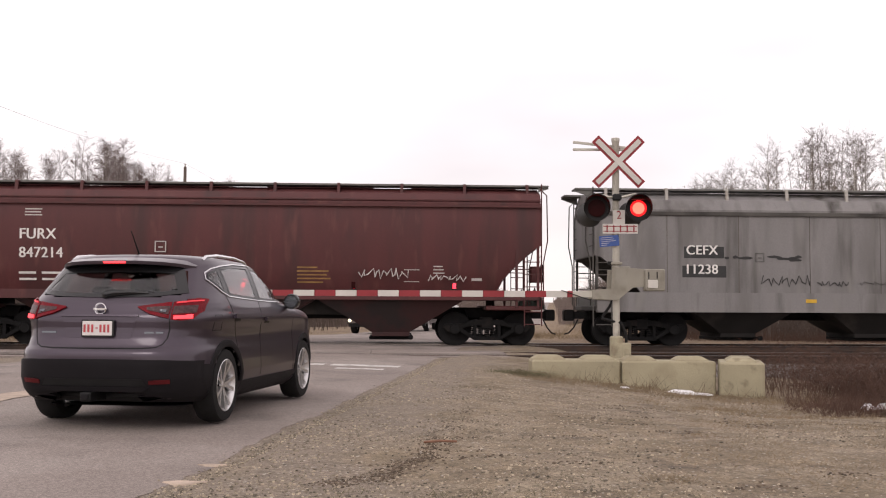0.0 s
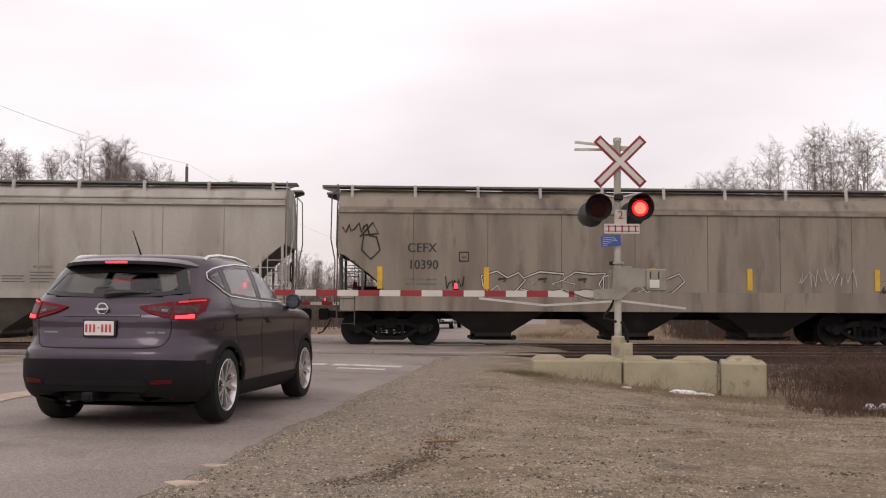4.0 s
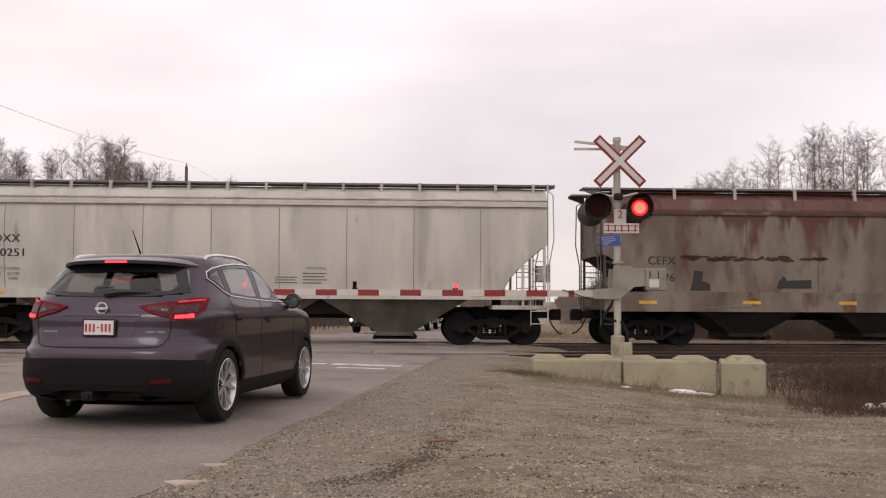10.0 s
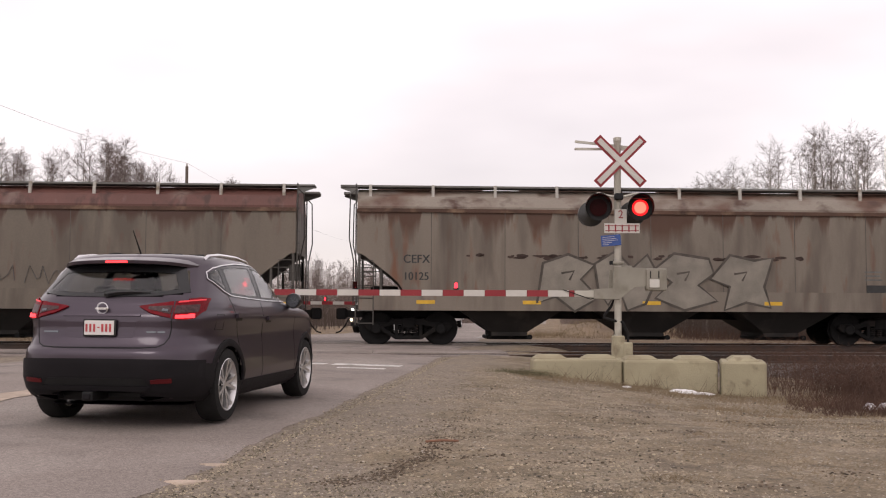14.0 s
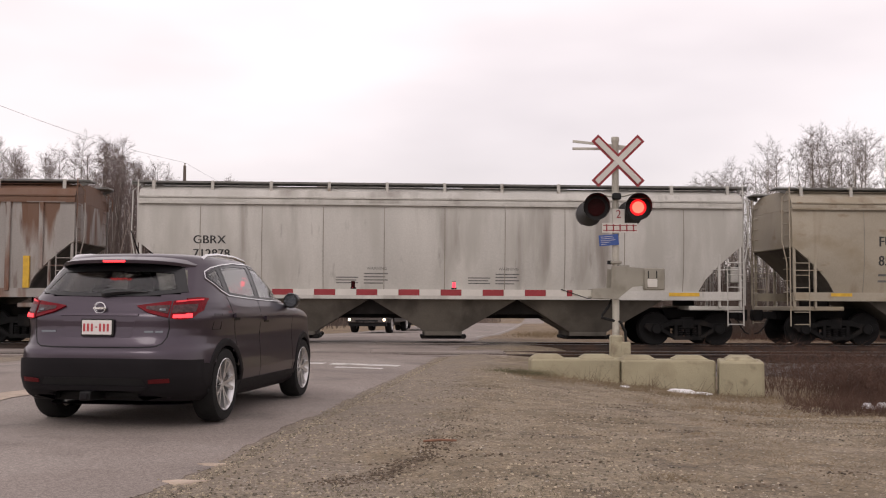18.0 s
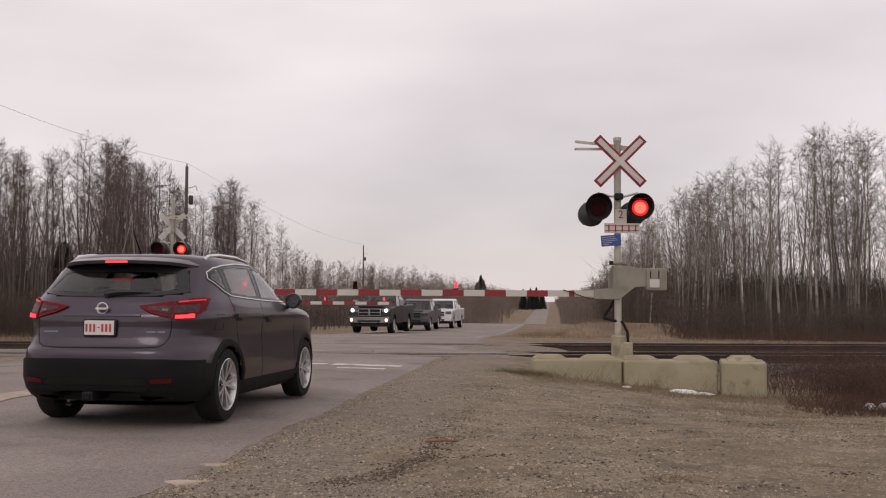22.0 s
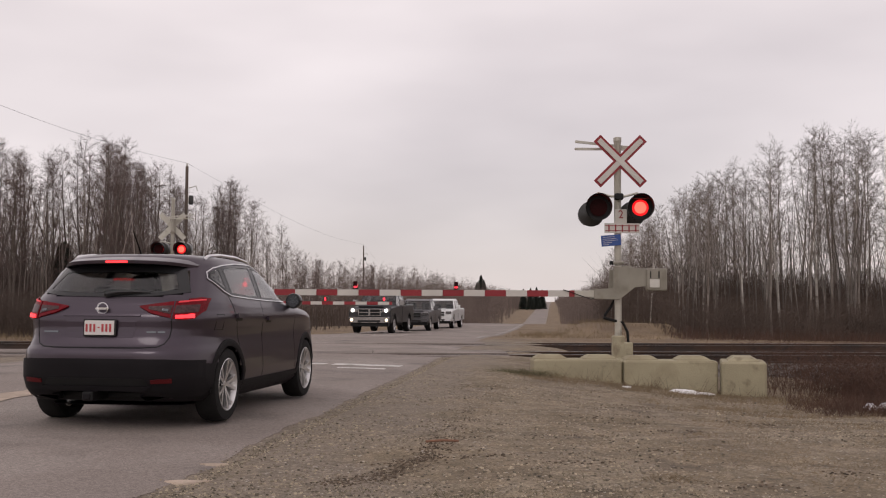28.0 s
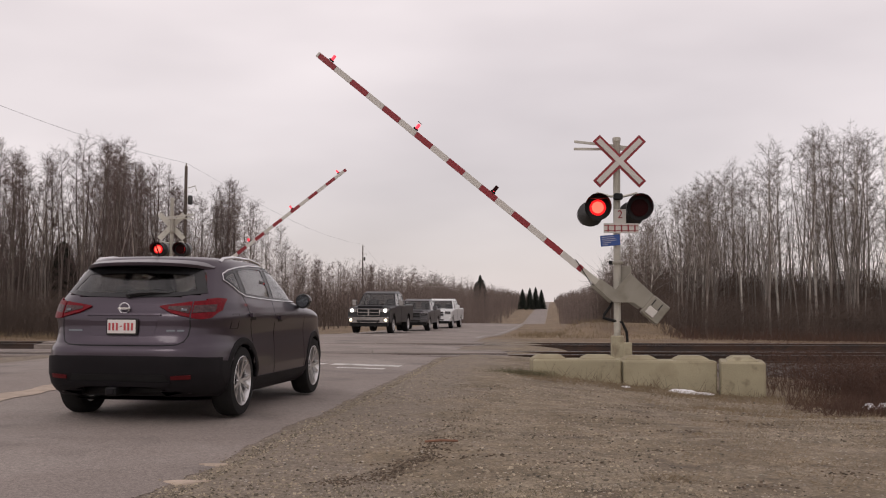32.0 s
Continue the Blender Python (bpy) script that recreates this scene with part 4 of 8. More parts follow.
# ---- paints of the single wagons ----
# bay paints: grime, with the shade under the body put into the colour
M_GRIMESHADE = mat("grimy_shaded_hopper_paint", (0.085, 0.078, 0.070), 0.8, vary=0.3, scale=1.2, fine=25, bump=0.05, stain=(0.035, 0.031, 0.028), stain_at=0.52, stain_scale=0.8)
M_GRIMESHADEPALE = mat("grimy_shaded_pale_bays", (0.115, 0.102, 0.084), 0.8, vary=0.25, scale=1.2, fine=25, bump=0.05, stain=(0.066, 0.057, 0.047), stain_at=0.52, stain_scale=0.8, streak=(0.045, 0.038, 0.031), streak_at=0.60)
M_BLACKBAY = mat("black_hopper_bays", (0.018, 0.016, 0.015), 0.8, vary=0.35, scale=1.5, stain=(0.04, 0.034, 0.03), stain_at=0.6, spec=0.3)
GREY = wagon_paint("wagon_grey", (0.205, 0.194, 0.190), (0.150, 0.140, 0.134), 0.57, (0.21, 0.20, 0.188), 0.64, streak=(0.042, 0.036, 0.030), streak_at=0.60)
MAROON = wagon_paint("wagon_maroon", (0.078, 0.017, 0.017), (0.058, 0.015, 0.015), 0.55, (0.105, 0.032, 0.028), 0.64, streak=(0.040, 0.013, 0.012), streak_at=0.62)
# side maroon darkened to carry the shade under the wagon
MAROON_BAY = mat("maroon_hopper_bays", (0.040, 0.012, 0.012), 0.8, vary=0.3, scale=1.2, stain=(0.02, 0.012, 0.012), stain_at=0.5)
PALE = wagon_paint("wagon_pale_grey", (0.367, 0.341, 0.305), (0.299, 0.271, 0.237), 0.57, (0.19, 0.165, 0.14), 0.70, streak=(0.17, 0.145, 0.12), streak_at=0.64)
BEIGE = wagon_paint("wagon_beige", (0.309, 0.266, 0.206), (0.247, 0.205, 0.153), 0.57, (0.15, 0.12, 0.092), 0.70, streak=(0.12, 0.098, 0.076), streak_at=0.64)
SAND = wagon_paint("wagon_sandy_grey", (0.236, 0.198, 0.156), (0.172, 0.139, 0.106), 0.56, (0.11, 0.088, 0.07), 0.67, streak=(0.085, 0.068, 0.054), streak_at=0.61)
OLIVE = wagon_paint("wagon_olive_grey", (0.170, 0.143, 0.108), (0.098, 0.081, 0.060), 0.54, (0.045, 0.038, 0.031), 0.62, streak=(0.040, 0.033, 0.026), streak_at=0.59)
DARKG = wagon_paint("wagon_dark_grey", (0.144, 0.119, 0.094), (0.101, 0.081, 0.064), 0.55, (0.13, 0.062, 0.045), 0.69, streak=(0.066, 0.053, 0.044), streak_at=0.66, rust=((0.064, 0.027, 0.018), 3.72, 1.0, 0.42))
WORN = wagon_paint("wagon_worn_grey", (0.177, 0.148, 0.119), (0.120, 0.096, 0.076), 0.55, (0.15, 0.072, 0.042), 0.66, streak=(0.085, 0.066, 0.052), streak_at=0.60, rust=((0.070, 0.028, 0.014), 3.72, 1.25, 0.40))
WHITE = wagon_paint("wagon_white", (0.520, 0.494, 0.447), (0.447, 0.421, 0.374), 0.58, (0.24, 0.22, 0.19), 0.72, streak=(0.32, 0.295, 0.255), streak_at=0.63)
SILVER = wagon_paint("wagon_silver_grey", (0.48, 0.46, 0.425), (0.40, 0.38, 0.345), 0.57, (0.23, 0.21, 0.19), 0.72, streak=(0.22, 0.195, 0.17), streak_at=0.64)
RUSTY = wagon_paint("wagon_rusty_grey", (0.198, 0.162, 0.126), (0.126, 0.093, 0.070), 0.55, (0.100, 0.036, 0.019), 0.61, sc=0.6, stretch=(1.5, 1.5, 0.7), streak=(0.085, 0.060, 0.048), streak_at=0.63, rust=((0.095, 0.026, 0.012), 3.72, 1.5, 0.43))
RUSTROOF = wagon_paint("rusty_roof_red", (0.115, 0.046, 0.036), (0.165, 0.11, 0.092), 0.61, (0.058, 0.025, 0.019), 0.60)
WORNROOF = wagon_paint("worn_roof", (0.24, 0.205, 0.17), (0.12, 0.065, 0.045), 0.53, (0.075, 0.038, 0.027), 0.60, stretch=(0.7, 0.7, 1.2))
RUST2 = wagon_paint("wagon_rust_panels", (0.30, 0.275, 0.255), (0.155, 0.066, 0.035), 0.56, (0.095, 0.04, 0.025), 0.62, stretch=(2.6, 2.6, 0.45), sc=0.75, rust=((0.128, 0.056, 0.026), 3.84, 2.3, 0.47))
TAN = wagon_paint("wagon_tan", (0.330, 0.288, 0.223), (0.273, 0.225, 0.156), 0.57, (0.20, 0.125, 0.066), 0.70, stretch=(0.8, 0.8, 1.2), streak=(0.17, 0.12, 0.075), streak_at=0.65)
M_SEAM = mat("dirty_seam", (0.095, 0.082, 0.07), 0.85, vary=0.4, scale=2)
M_SEAMPALE = mat("pale_dirty_seam", (0.25, 0.225, 0.19), 0.85, vary=0.3, scale=2)
RUSTSTRIP = mat("rusted_eave_strip", (0.085, 0.046, 0.032), 0.85, vary=0.5, scale=1.2, stain=(0.20, 0.13, 0.085), stain_at=0.60, stain_scale=1.6)
M_POSTS = mat("pale_bracket_paint", (0.40, 0.38, 0.345), 0.7, vary=0.15, stain=(0.20, 0.16, 0.12), stain_at=0.60, stain_scale=3)
M_BOARD = mat("galvanised_running_board", (0.15, 0.145, 0.135), 0.6, metal=0.3, vary=0.25, scale=2)
M_GRAF_W = mat("graffiti_white", (0.50, 0.47, 0.45), 0.6, vary=0.2, scale=3)
M_GRAF_G = mat("graffiti_grey", (0.26, 0.25, 0.23), 0.6, vary=0.25, scale=3)
M_GRAF_K = mat("graffiti_black", (0.025, 0.024, 0.024), 0.6, vary=0.2)
M_GRAF_GREEN = mat("graffiti_dull_green", (0.20, 0.21, 0.12), 0.6, vary=0.3, scale=3)
M_SCRAPE = mat("rusty_scrape", (0.050, 0.030, 0.023), 0.8, vary=0.5, scale=9)
M_GRAF_RED = mat("graffiti_dark_red", (0.17, 0.05, 0.045), 0.6, vary=0.2)


TAG_SHAPES = [
    [(0.0, 0.10), (0.10, 0.85), (0.50, 1.02), (0.92, 0.82), (0.70, 0.55), (0.98, 0.20), (0.60, -0.06), (0.30, 0.22), (0.0, 0.10)],
    [(0.05, 0.30), (0.0, 0.80), (0.35, 1.05), (0.60, 0.72), (0.85, 0.98), (1.02, 0.60), (0.80, 0.05), (0.50, -0.08), (0.38, 0.35), (0.20, 0.02), (0.05, 0.30)],
    [(0.95, 0.90), (0.40, 1.0), (0.05, 0.70), (0.30, 0.45), (0.0, 0.15), (0.45, -0.08), (1.0, 0.10), (0.72, 0.40), (1.0, 0.62), (0.95, 0.90)],
    [(0.0, 0.55), (0.30, 1.0), (0.70, 0.90), (1.0, 0.95), (0.88, 0.40), (1.0, 0.0), (0.60, 0.10), (0.25, -0.05), (0.32, 0.40), (0.0, 0.55)]]


def stroke(w, pts, width, material, lift, name="graffiti_stroke"):
    """A flat line of paint on a wagon's side through points (x, z)."""
    pts = [Vector(p) for p in pts]
    closed = (pts[0] - pts[-1]).length < 1e-6
    rings = []
    for i, p in enumerate(pts):
        before = pts[i - 1] if i else (pts[-2] if closed else p)
        after = pts[i + 1] if i < len(pts) - 1 else (pts[1] if closed else p)
        d = (after - before).normalized()
        n = Vector((-d.y, d.x)) * width / 2
        rings.append([(q.x, -side_y(w, q.y) - o, q.y) for q, o in ((p + n, lift), (p - n, lift), (p - n, lift - 0.012), (p + n, lift - 0.012))])
    part(name, loft(geo(), rings), material, w)


def graffiti(w, x0, x1, z0, z1, count, fill, line, seed, inner=None, lift=0.006, thin=0.07):
    """Unreadable painted tags: heavy block shapes, filled, outlined and lined."""
    rng = random.Random(seed)
    dx = (x1 - x0) / count
    for i in range(count):
        shape = TAG_SHAPES[(i + seed) % len(TAG_SHAPES)]
        skew, drop = rng.uniform(-0.12, 0.12), rng.uniform(-0.07, 0.07)
        ring = [(x0 + dx * (i + 1.08 * a - 0.04 + skew * (b - 0.5)), z0 + (z1 - z0) * (b + drop)) for a, b in shape]
        if fill:
            part("graffiti_fill", prism(geo(), ring[:-1], -side_y(w, (z0 + z1) / 2) - lift, -side_y(w, (z0 + z1) / 2) + 0.01, "y"), fill, w, "graffiti paint")
        stroke(w, ring, thin, line, lift + 0.004, "graffiti_outline")
        if inner:
            stroke(w, ring, thin * 0.42, inner, lift + 0.007, "graffiti_line")
        cx, cz = x0 + dx * (i + 0.5), (z0 + z1) / 2
        stroke(w, [(cx - dx * 0.12, cz + (z1 - z0) * 0.18), (cx + dx * 0.10, cz + (z1 - z0) * 0.22), (cx + dx * 0.02, cz + (z1 - z0) * 0.05)], thin * 0.8, line, lift + 0.005)


def scrawl(w, x0, x1, z0, z1, line, seed, n=14, y=-1.572, r=0.018):
    """A thin unreadable scribble."""
    rng = random.Random(seed)
    pts = []
    for i in range(n):
        k = i / (n - 1)
        pts.append((x0 + (x1 - x0) * (k + rng.uniform(-.05, .05)), y, (z0 + z1) / 2 + (z1 - z0) * 0.5 * math.sin(i * 2.3 + seed) * rng.uniform(0.5, 1)))
    part("graffiti_scrawl", tube(geo(), pts, r, 4), line, w)


def chips(w, x0, x1, z, seed, count=14, material=None):
    """A row of paint scrapes along the side."""
    rng = random.Random(seed)
    for _ in range(count):
        x, k = rng.uniform(x0, x1), rng.uniform(0.05, 0.28)
        zz = z + rng.uniform(-0.05, 0.05)
        ring = [(x + k * math.cos(a) * rng.uniform(0.7, 1.1), zz + 0.045 * math.sin(a) * rng.uniform(0.5, 1.3)) for a in [j * 0.7854 for j in range(8)]]
        part("paint_scrape", prism(geo(), ring, -1.556, -1.54, "y"), material or M_GRAF_K, w)


def square_mark(w, x, z, k=0.28, material=None):
    m = material or M_BLKTXT
    for a, b, c, d in ((0, k, 0, 0.025), (0, k, k - 0.025, k), (0, 0.025, 0, k), (k - 0.025, k, 0, k)):
        part("stencil_frame", box(geo(), x + a, x + b, -1.568, -1.545, z + c, z + d), m, w)
    part("stencil_bar", box(geo(), x + k * 0.3, x + k * 0.7, -1.568, -1.545, z + k * 0.4, z + k * 0.5), m, w)


def notice(w, x, z, material=None, lines=4, k=0.65):
    m = material or M_GREYTXT
    words(w, "WARNING", x + 0.08, z + 0.02, 0.11, m, 1.0)
    bars(w, x, z - 0.08, [k, k * 0.9, k, k * 0.8][:lines], 0.03, 0.085, m)
    bars(w, x - 0.75, z - 0.18, [0.6, 0.55, 0.6], 0.028, 0.075, m)


#   left end, right end, label, options
ROW = [
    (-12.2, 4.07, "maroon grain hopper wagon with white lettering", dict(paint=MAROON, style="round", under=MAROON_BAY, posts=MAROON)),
    (5.57, 21.63, "grey grain hopper wagon with streaked sides", dict(paint=GREY, deep=True, strip=M_GRIMESHADE, under=M_BLACKBAY)),
    (23.14, 39.5, "pale grey grain hopper wagon with three bays", dict(paint=PALE, style="curve", seams=10, under=M_GRIMESHADEPALE)),
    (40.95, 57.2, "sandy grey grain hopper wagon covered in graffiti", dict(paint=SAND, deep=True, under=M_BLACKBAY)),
    (58.64, 74.56, "grimy olive grey grain hopper wagon with faded emblem", dict(paint=OLIVE, deep=True, strip=M_GRIMESHADE, under=M_BLACKBAY, seams=6)),
    (76.0, 92.45, "beige grain hopper wagon with black lettering", dict(paint=BEIGE, style="curve", seams=10, brackets=14, under=M_GRIMESHADEPALE)),
    (93.9, 110.31, "clean white grain hopper wagon with black lettering", dict(paint=WHITE, style="curve", seams=9, brackets=16, under=M_GRIMESHADEPALE)),
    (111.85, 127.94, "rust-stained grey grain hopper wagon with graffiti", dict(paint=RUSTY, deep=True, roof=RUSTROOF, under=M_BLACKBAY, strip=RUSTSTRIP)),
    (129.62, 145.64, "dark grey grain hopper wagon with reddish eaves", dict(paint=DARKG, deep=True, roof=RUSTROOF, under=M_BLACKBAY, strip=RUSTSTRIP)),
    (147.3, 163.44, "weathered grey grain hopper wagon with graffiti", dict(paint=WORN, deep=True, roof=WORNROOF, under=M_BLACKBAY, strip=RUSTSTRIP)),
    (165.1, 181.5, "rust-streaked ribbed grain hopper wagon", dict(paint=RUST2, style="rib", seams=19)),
    (183.18, 199.7, "silver grey grain hopper wagon with yellow reflectors", dict(paint=SILVER, style="curve", seams=10, brackets=11, under=M_GRIMESHADEPALE)),
    (201.1, 217.52, "tan grain hopper wagon, the last of the train", dict(paint=TAN, style="curve", seams=8, brackets=12, under=M_GRIMESHADEPALE))]
TRAIN = []
for left, right, label, options in ROW:
    TRAIN.append((hopper(right - left, label=label, **options), (left + right) / 2))
W = [ob for ob, _ in TRAIN]

# lettering and marks, wagon by wagon
words(W[0], "FURX", -5.90, 2.76, 0.40, M_WHTTXT, 0.95)
words(W[0], "847214", -5.90, 2.26, 0.40, M_WHTTXT, 0.93)
bars(W[0], -5.9, 1.90, [0.45, 0.45], 0.06, 0.17, M_WHTTXT)
bars(W[0], -5.3, 1.90, [0.5, 0.45], 0.06, 0.17, M_WHTTXT)
bars(W[0], -5.75, 3.62, [0.45, 0.42, 0.45], 0.03, 0.08, M_GRAF_W)
square_mark(W[0], -2.3, 2.5, 0.3, M_GRAF_W)
bars(W[0], 1.5, 2.10, [0.55, 0.85, 0.8, 0.9, 0.7], 0.04, 0.10, mat("faded_ochre_stencil", (0.27, 0.155, 0.05), 0.8, vary=0.4, scale=6))
scrawl(W[0], 3.2, 4.5, 1.8, 2.15, M_GRAF_W, 3, 22, y=-1.53)
scrawl(W[0], 5.05, 6.1, 1.75, 1.95, M_GRAF_W, 5, 22, y=-1.52)
bars(W[0], 5.2, 2.15, [0.25, 0.28, 0.3], 0.03, 0.09, M_GRAF_W)
bars(W[0], 4.4, 2.06, [0.42], 0.02, 0.1, M_GRAF_W)
bars(W[0], 4.4, 1.74, [0.42], 0.02, 0.1, M_GRAF_W)
bars(W[0], 6.25, 1.78, [0.28], 0.07, 0.1, M_GRAF_W)

for text, x0, x1, z0 in (("CEFX", -5.50, -4.48, 2.46), ("11238", -5.55, -4.42, 1.93)):
    part("lettering_panel", box(geo(), x0 - 0.05, x1 + 0.05, -1.552, -1.54, z0 - 0.02, z0 + 0.30), M_BLKTXT, W[1], "black panel behind white lettering")
    words(W[1], text, x0, z0 + 0.01, 0.37, M_WHTTXT, 0.98)
chips(W[1], 2.2, 4.8, 2.44, 4, 12, M_GRAF_RED)
chips(W[1], -4.4, -2.3, 2.44, 6, 8, M_GRAF_K)
scrawl(W[1], -3.4, -2.0, 1.65, 2.0, M_GRAF_K, 2, 22, r=0.012)
scrawl(W[1], -1.8, -0.9, 1.65, 1.85, M_GRAF_K, 7, 18, r=0.012)
scrawl(W[1], -0.6, 1.0, 1.7, 1.85, M_GREYTXT, 9, 18, r=0.01)
square_mark(W[1], -3.55, 2.35, 0.25, M_GREYTXT)
yellow(W[1], (6.65,), 1.19, 0.5, 0.2)
part("data_plate", box(geo(), 5.30, 5.83, -1.552, -1.545, 1.58, 1.88), M_BLKTXT, W[1], "black data plate with white border")
for a, b, c, d in ((5.27, 5.86, 1.88, 1.905), (5.27, 5.86, 1.555, 1.58), (5.27, 5.30, 1.555, 1.905), (5.83, 5.86, 1.555, 1.905)):
    part("plate_border", box(geo(), a, b, -1.569, -1.545, c, d), M_WHTTXT, W[1])
for a in (5.40, 5.60):
    part("stencil_bar", box(geo(), a, a + 0.13, -1.571, -1.545, 1.74, 1.83), M_WHTTXT, W[1])
bars(W[1], 5.36, 1.66, [0.40], 0.03, 0.1, M_WHTTXT)
bars(W[1], 6.35, 1.85, [0.35, 0.3], 0.04, 0.1, M_GREYTXT)
yellow(W[1], (-2.0, 1.0, 4.0), 1.22, 0.30, 0.10)

for i, a, b in ((2, "GBRX", "713016"), (11, "GBRX", "712878")):
    words(W[i], a, -6.80, 2.66, 0.31, M_BLKTXT, 1.05)
    words(W[i], b, -6.80, 2.29, 0.31, M_BLKTXT, 1.02)
    words(W[i], "LD LMT 224100", -6.80, 1.96, 0.11, M_GREYTXT)
    words(W[i], "LT WT   61900", -6.80, 1.83, 0.11, M_GREYTXT)
    words(W[i], "CU FT    5400", -6.80, 1.70, 0.11, M_GREYTXT)
    notice(W[i], -2.2, 2.0)
    notice(W[i], 1.4, 2.0)
    yellow(W[i], (-6.7, 6.6), 1.36, 0.85, 0.10)
    yellow(W[i], (-3.9, 3.2), 1.36, 0.40, 0.08)

words(W[3], "CEFX", -6.26, 2.48, 0.35, M_BLKTXT, 0.92)
words(W[3], "10390", -6.24, 2.02, 0.35, M_BLKTXT, 0.90)
bars(W[3], -6.3, 1.78, [0.85, 0.85], 0.05, 0.13, M_GREYTXT)
square_mark(W[3], -4.85, 2.30, 0.27)
scrawl(W[3], -8.0, -7.3, 3.0, 3.4, M_GRAF_K, 3, 10, r=0.02)
part("graffiti_scrawl", tube(geo(), [(-7.55, -1.572, 2.95), (-7.2, -1.572, 3.35), (-7.05, -1.572, 3.05), (-7.45, -1.572, 3.0), (-7.5, -1.572, 2.6), (-7.25, -1.572, 2.35), (-7.0, -1.572, 2.6), (-7.1, -1.572, 2.95), (-7.3, -1.572, 3.0)], 0.02, 4), M_GRAF_K, W[3])
graffiti(W[3], -4.2, 1.3, 1.45, 2.0, 5, None, M_GRAF_K, 5, inner=M_GRAF_W, lift=0.006, thin=0.085)
stroke(W[3], [(-4.3, 1.30), (-2.5, 1.12), (-0.4, 1.25), (1.4, 1.05)], 0.06, M_GRAF_W, 0.036)
scrawl(W[3], 4.6, 6.2, 1.6, 2.2, M_GRAF_W, 12, 26, r=0.012)
scrawl(W[3], -5.2, -4.7, 1.5, 1.9, M_GRAF_K, 8, 12, r=0.015)
for x in (-7.0, -4.1, 0.5, 3.2, 6.8):
    part("reflector", box(geo(), x - 0.07, x + 0.07, -1.575, -1.545, 1.55, 2.15), M_YELLOW, W[3], "upright yellow reflector strip")

for a, z, x1 in (("GACX", 2.30, -5.68), ("14731", 1.83, -5.60)):
    words(W[4], a, -6.54, z, 0.32, M_BLKTXT, 0.93)
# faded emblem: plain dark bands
part("emblem_band", box(geo(), 3.72, 4.80, -1.565, -1.545, 3.10, 3.30), M_BLKTXT, W[4], "faded dark emblem band")
part("emblem_band", box(geo(), 3.60, 3.86, -1.566, -1.545, 2.52, 3.24), M_BLKTXT, W[4], "faded dark emblem band")
part("emblem_band", box(geo(), 4.92, 5.15, -1.565, -1.545, 2.50, 3.25), M_BLKTXT, W[4], "faded dark emblem band")
part("emblem_band", prism(geo(), [(4.95, 3.28), (5.30, 3.28), (6.30, 2.30), (6.0, 2.30)], -1.566, -1.545, "y"), M_BLKTXT, W[4], "faded dark emblem band")
part("emblem_band", box(geo(), 6.12, 6.36, -1.567, -1.545, 2.32, 3.30), M_BLKTXT, W[4], "faded dark emblem band")
part("emblem_band", box(geo(), 3.80, 4.20, -1.564, -1.545, 2.40, 2.58), M_BLKTXT, W[4], "faded dark emblem band")
part("repaint_patch", box(geo(), 3.98, 4.78, -1.553, -1.545, 2.46, 2.98), M_GRAF_G, W[4], "pale repainted patch")
square_mark(W[4], -4.55, 2.05, 0.25)
for a, b, c, d in ((-0.47, 0.37, 1.76, 1.79), (-0.47, 0.37, 1.48, 1.51), (-0.47, -0.44, 1.48, 1.79), (0.34, 0.37, 1.48, 1.79)):
    part("stencil_frame", box(geo(), a, b, -1.567, -1.545, c, d), M_GREYTXT, W[4])
part("data_plate", box(geo(), 5.77, 6.19, -1.567, -1.545, 1.49, 1.70), M_BLKTXT, W[4])
bars(W[4], 4.85, 1.95, [0.6, 0.6, 0.5], 0.035, 0.10, M_GREYTXT)
chips(W[4], 3.6, 5.2, 2.38, 5, 6, M_GREYTXT)
yellow(W[4], (-5.0, -1.9, 1.3, 4.4, 7.2), 1.14, 0.45, 0.10)

words(W[5], "MWCX", -6.80, 2.75, 0.37, M_BLKTXT, 1.12)
words(W[5], "481552", -6.80, 2.22, 0.37, M_BLKTXT, 1.12)
bars(W[5], -6.8, 1.86, [0.85, 0.8], 0.06, 0.14, M_GREYTXT)
square_mark(W[5], -4.35, 2.50, 0.26, M_GREYTXT)
notice(W[5], -2.3, 2.0)
notice(W[5], 1.5, 2.0)
yellow(W[5], (-6.85, 6.4), 1.33, 0.85, 0.10)
yellow(W[5], (-3.6,), 1.33, 0.5, 0.08)

words(W[6], "SOXX", -6.85, 2.67, 0.30, M_BLKTXT, 1.06)
words(W[6], "540251", -6.85, 2.29, 0.30, M_BLKTXT, 1.12)
for k, a in enumerate(("LD LMT 223900", "LT WT    62100", "CU FT     5400")):
    words(W[6], a, -6.85, 1.95 - 0.13 * k, 0.125, M_GREYTXT)
notice(W[6], -2.3, 1.97)
notice(W[6], 1.55, 2.0)
words(W[6], "DO NOT HAMMER ON CAR", 1.70, 1.32, 0.115, M_GREYTXT, 1.0, on=1.58)
yellow(W[6], (-6.7, 3.4, 6.5), 1.33, 0.75, 0.09)
yellow(W[6], (1.2,), 1.33, 0.4, 0.09)

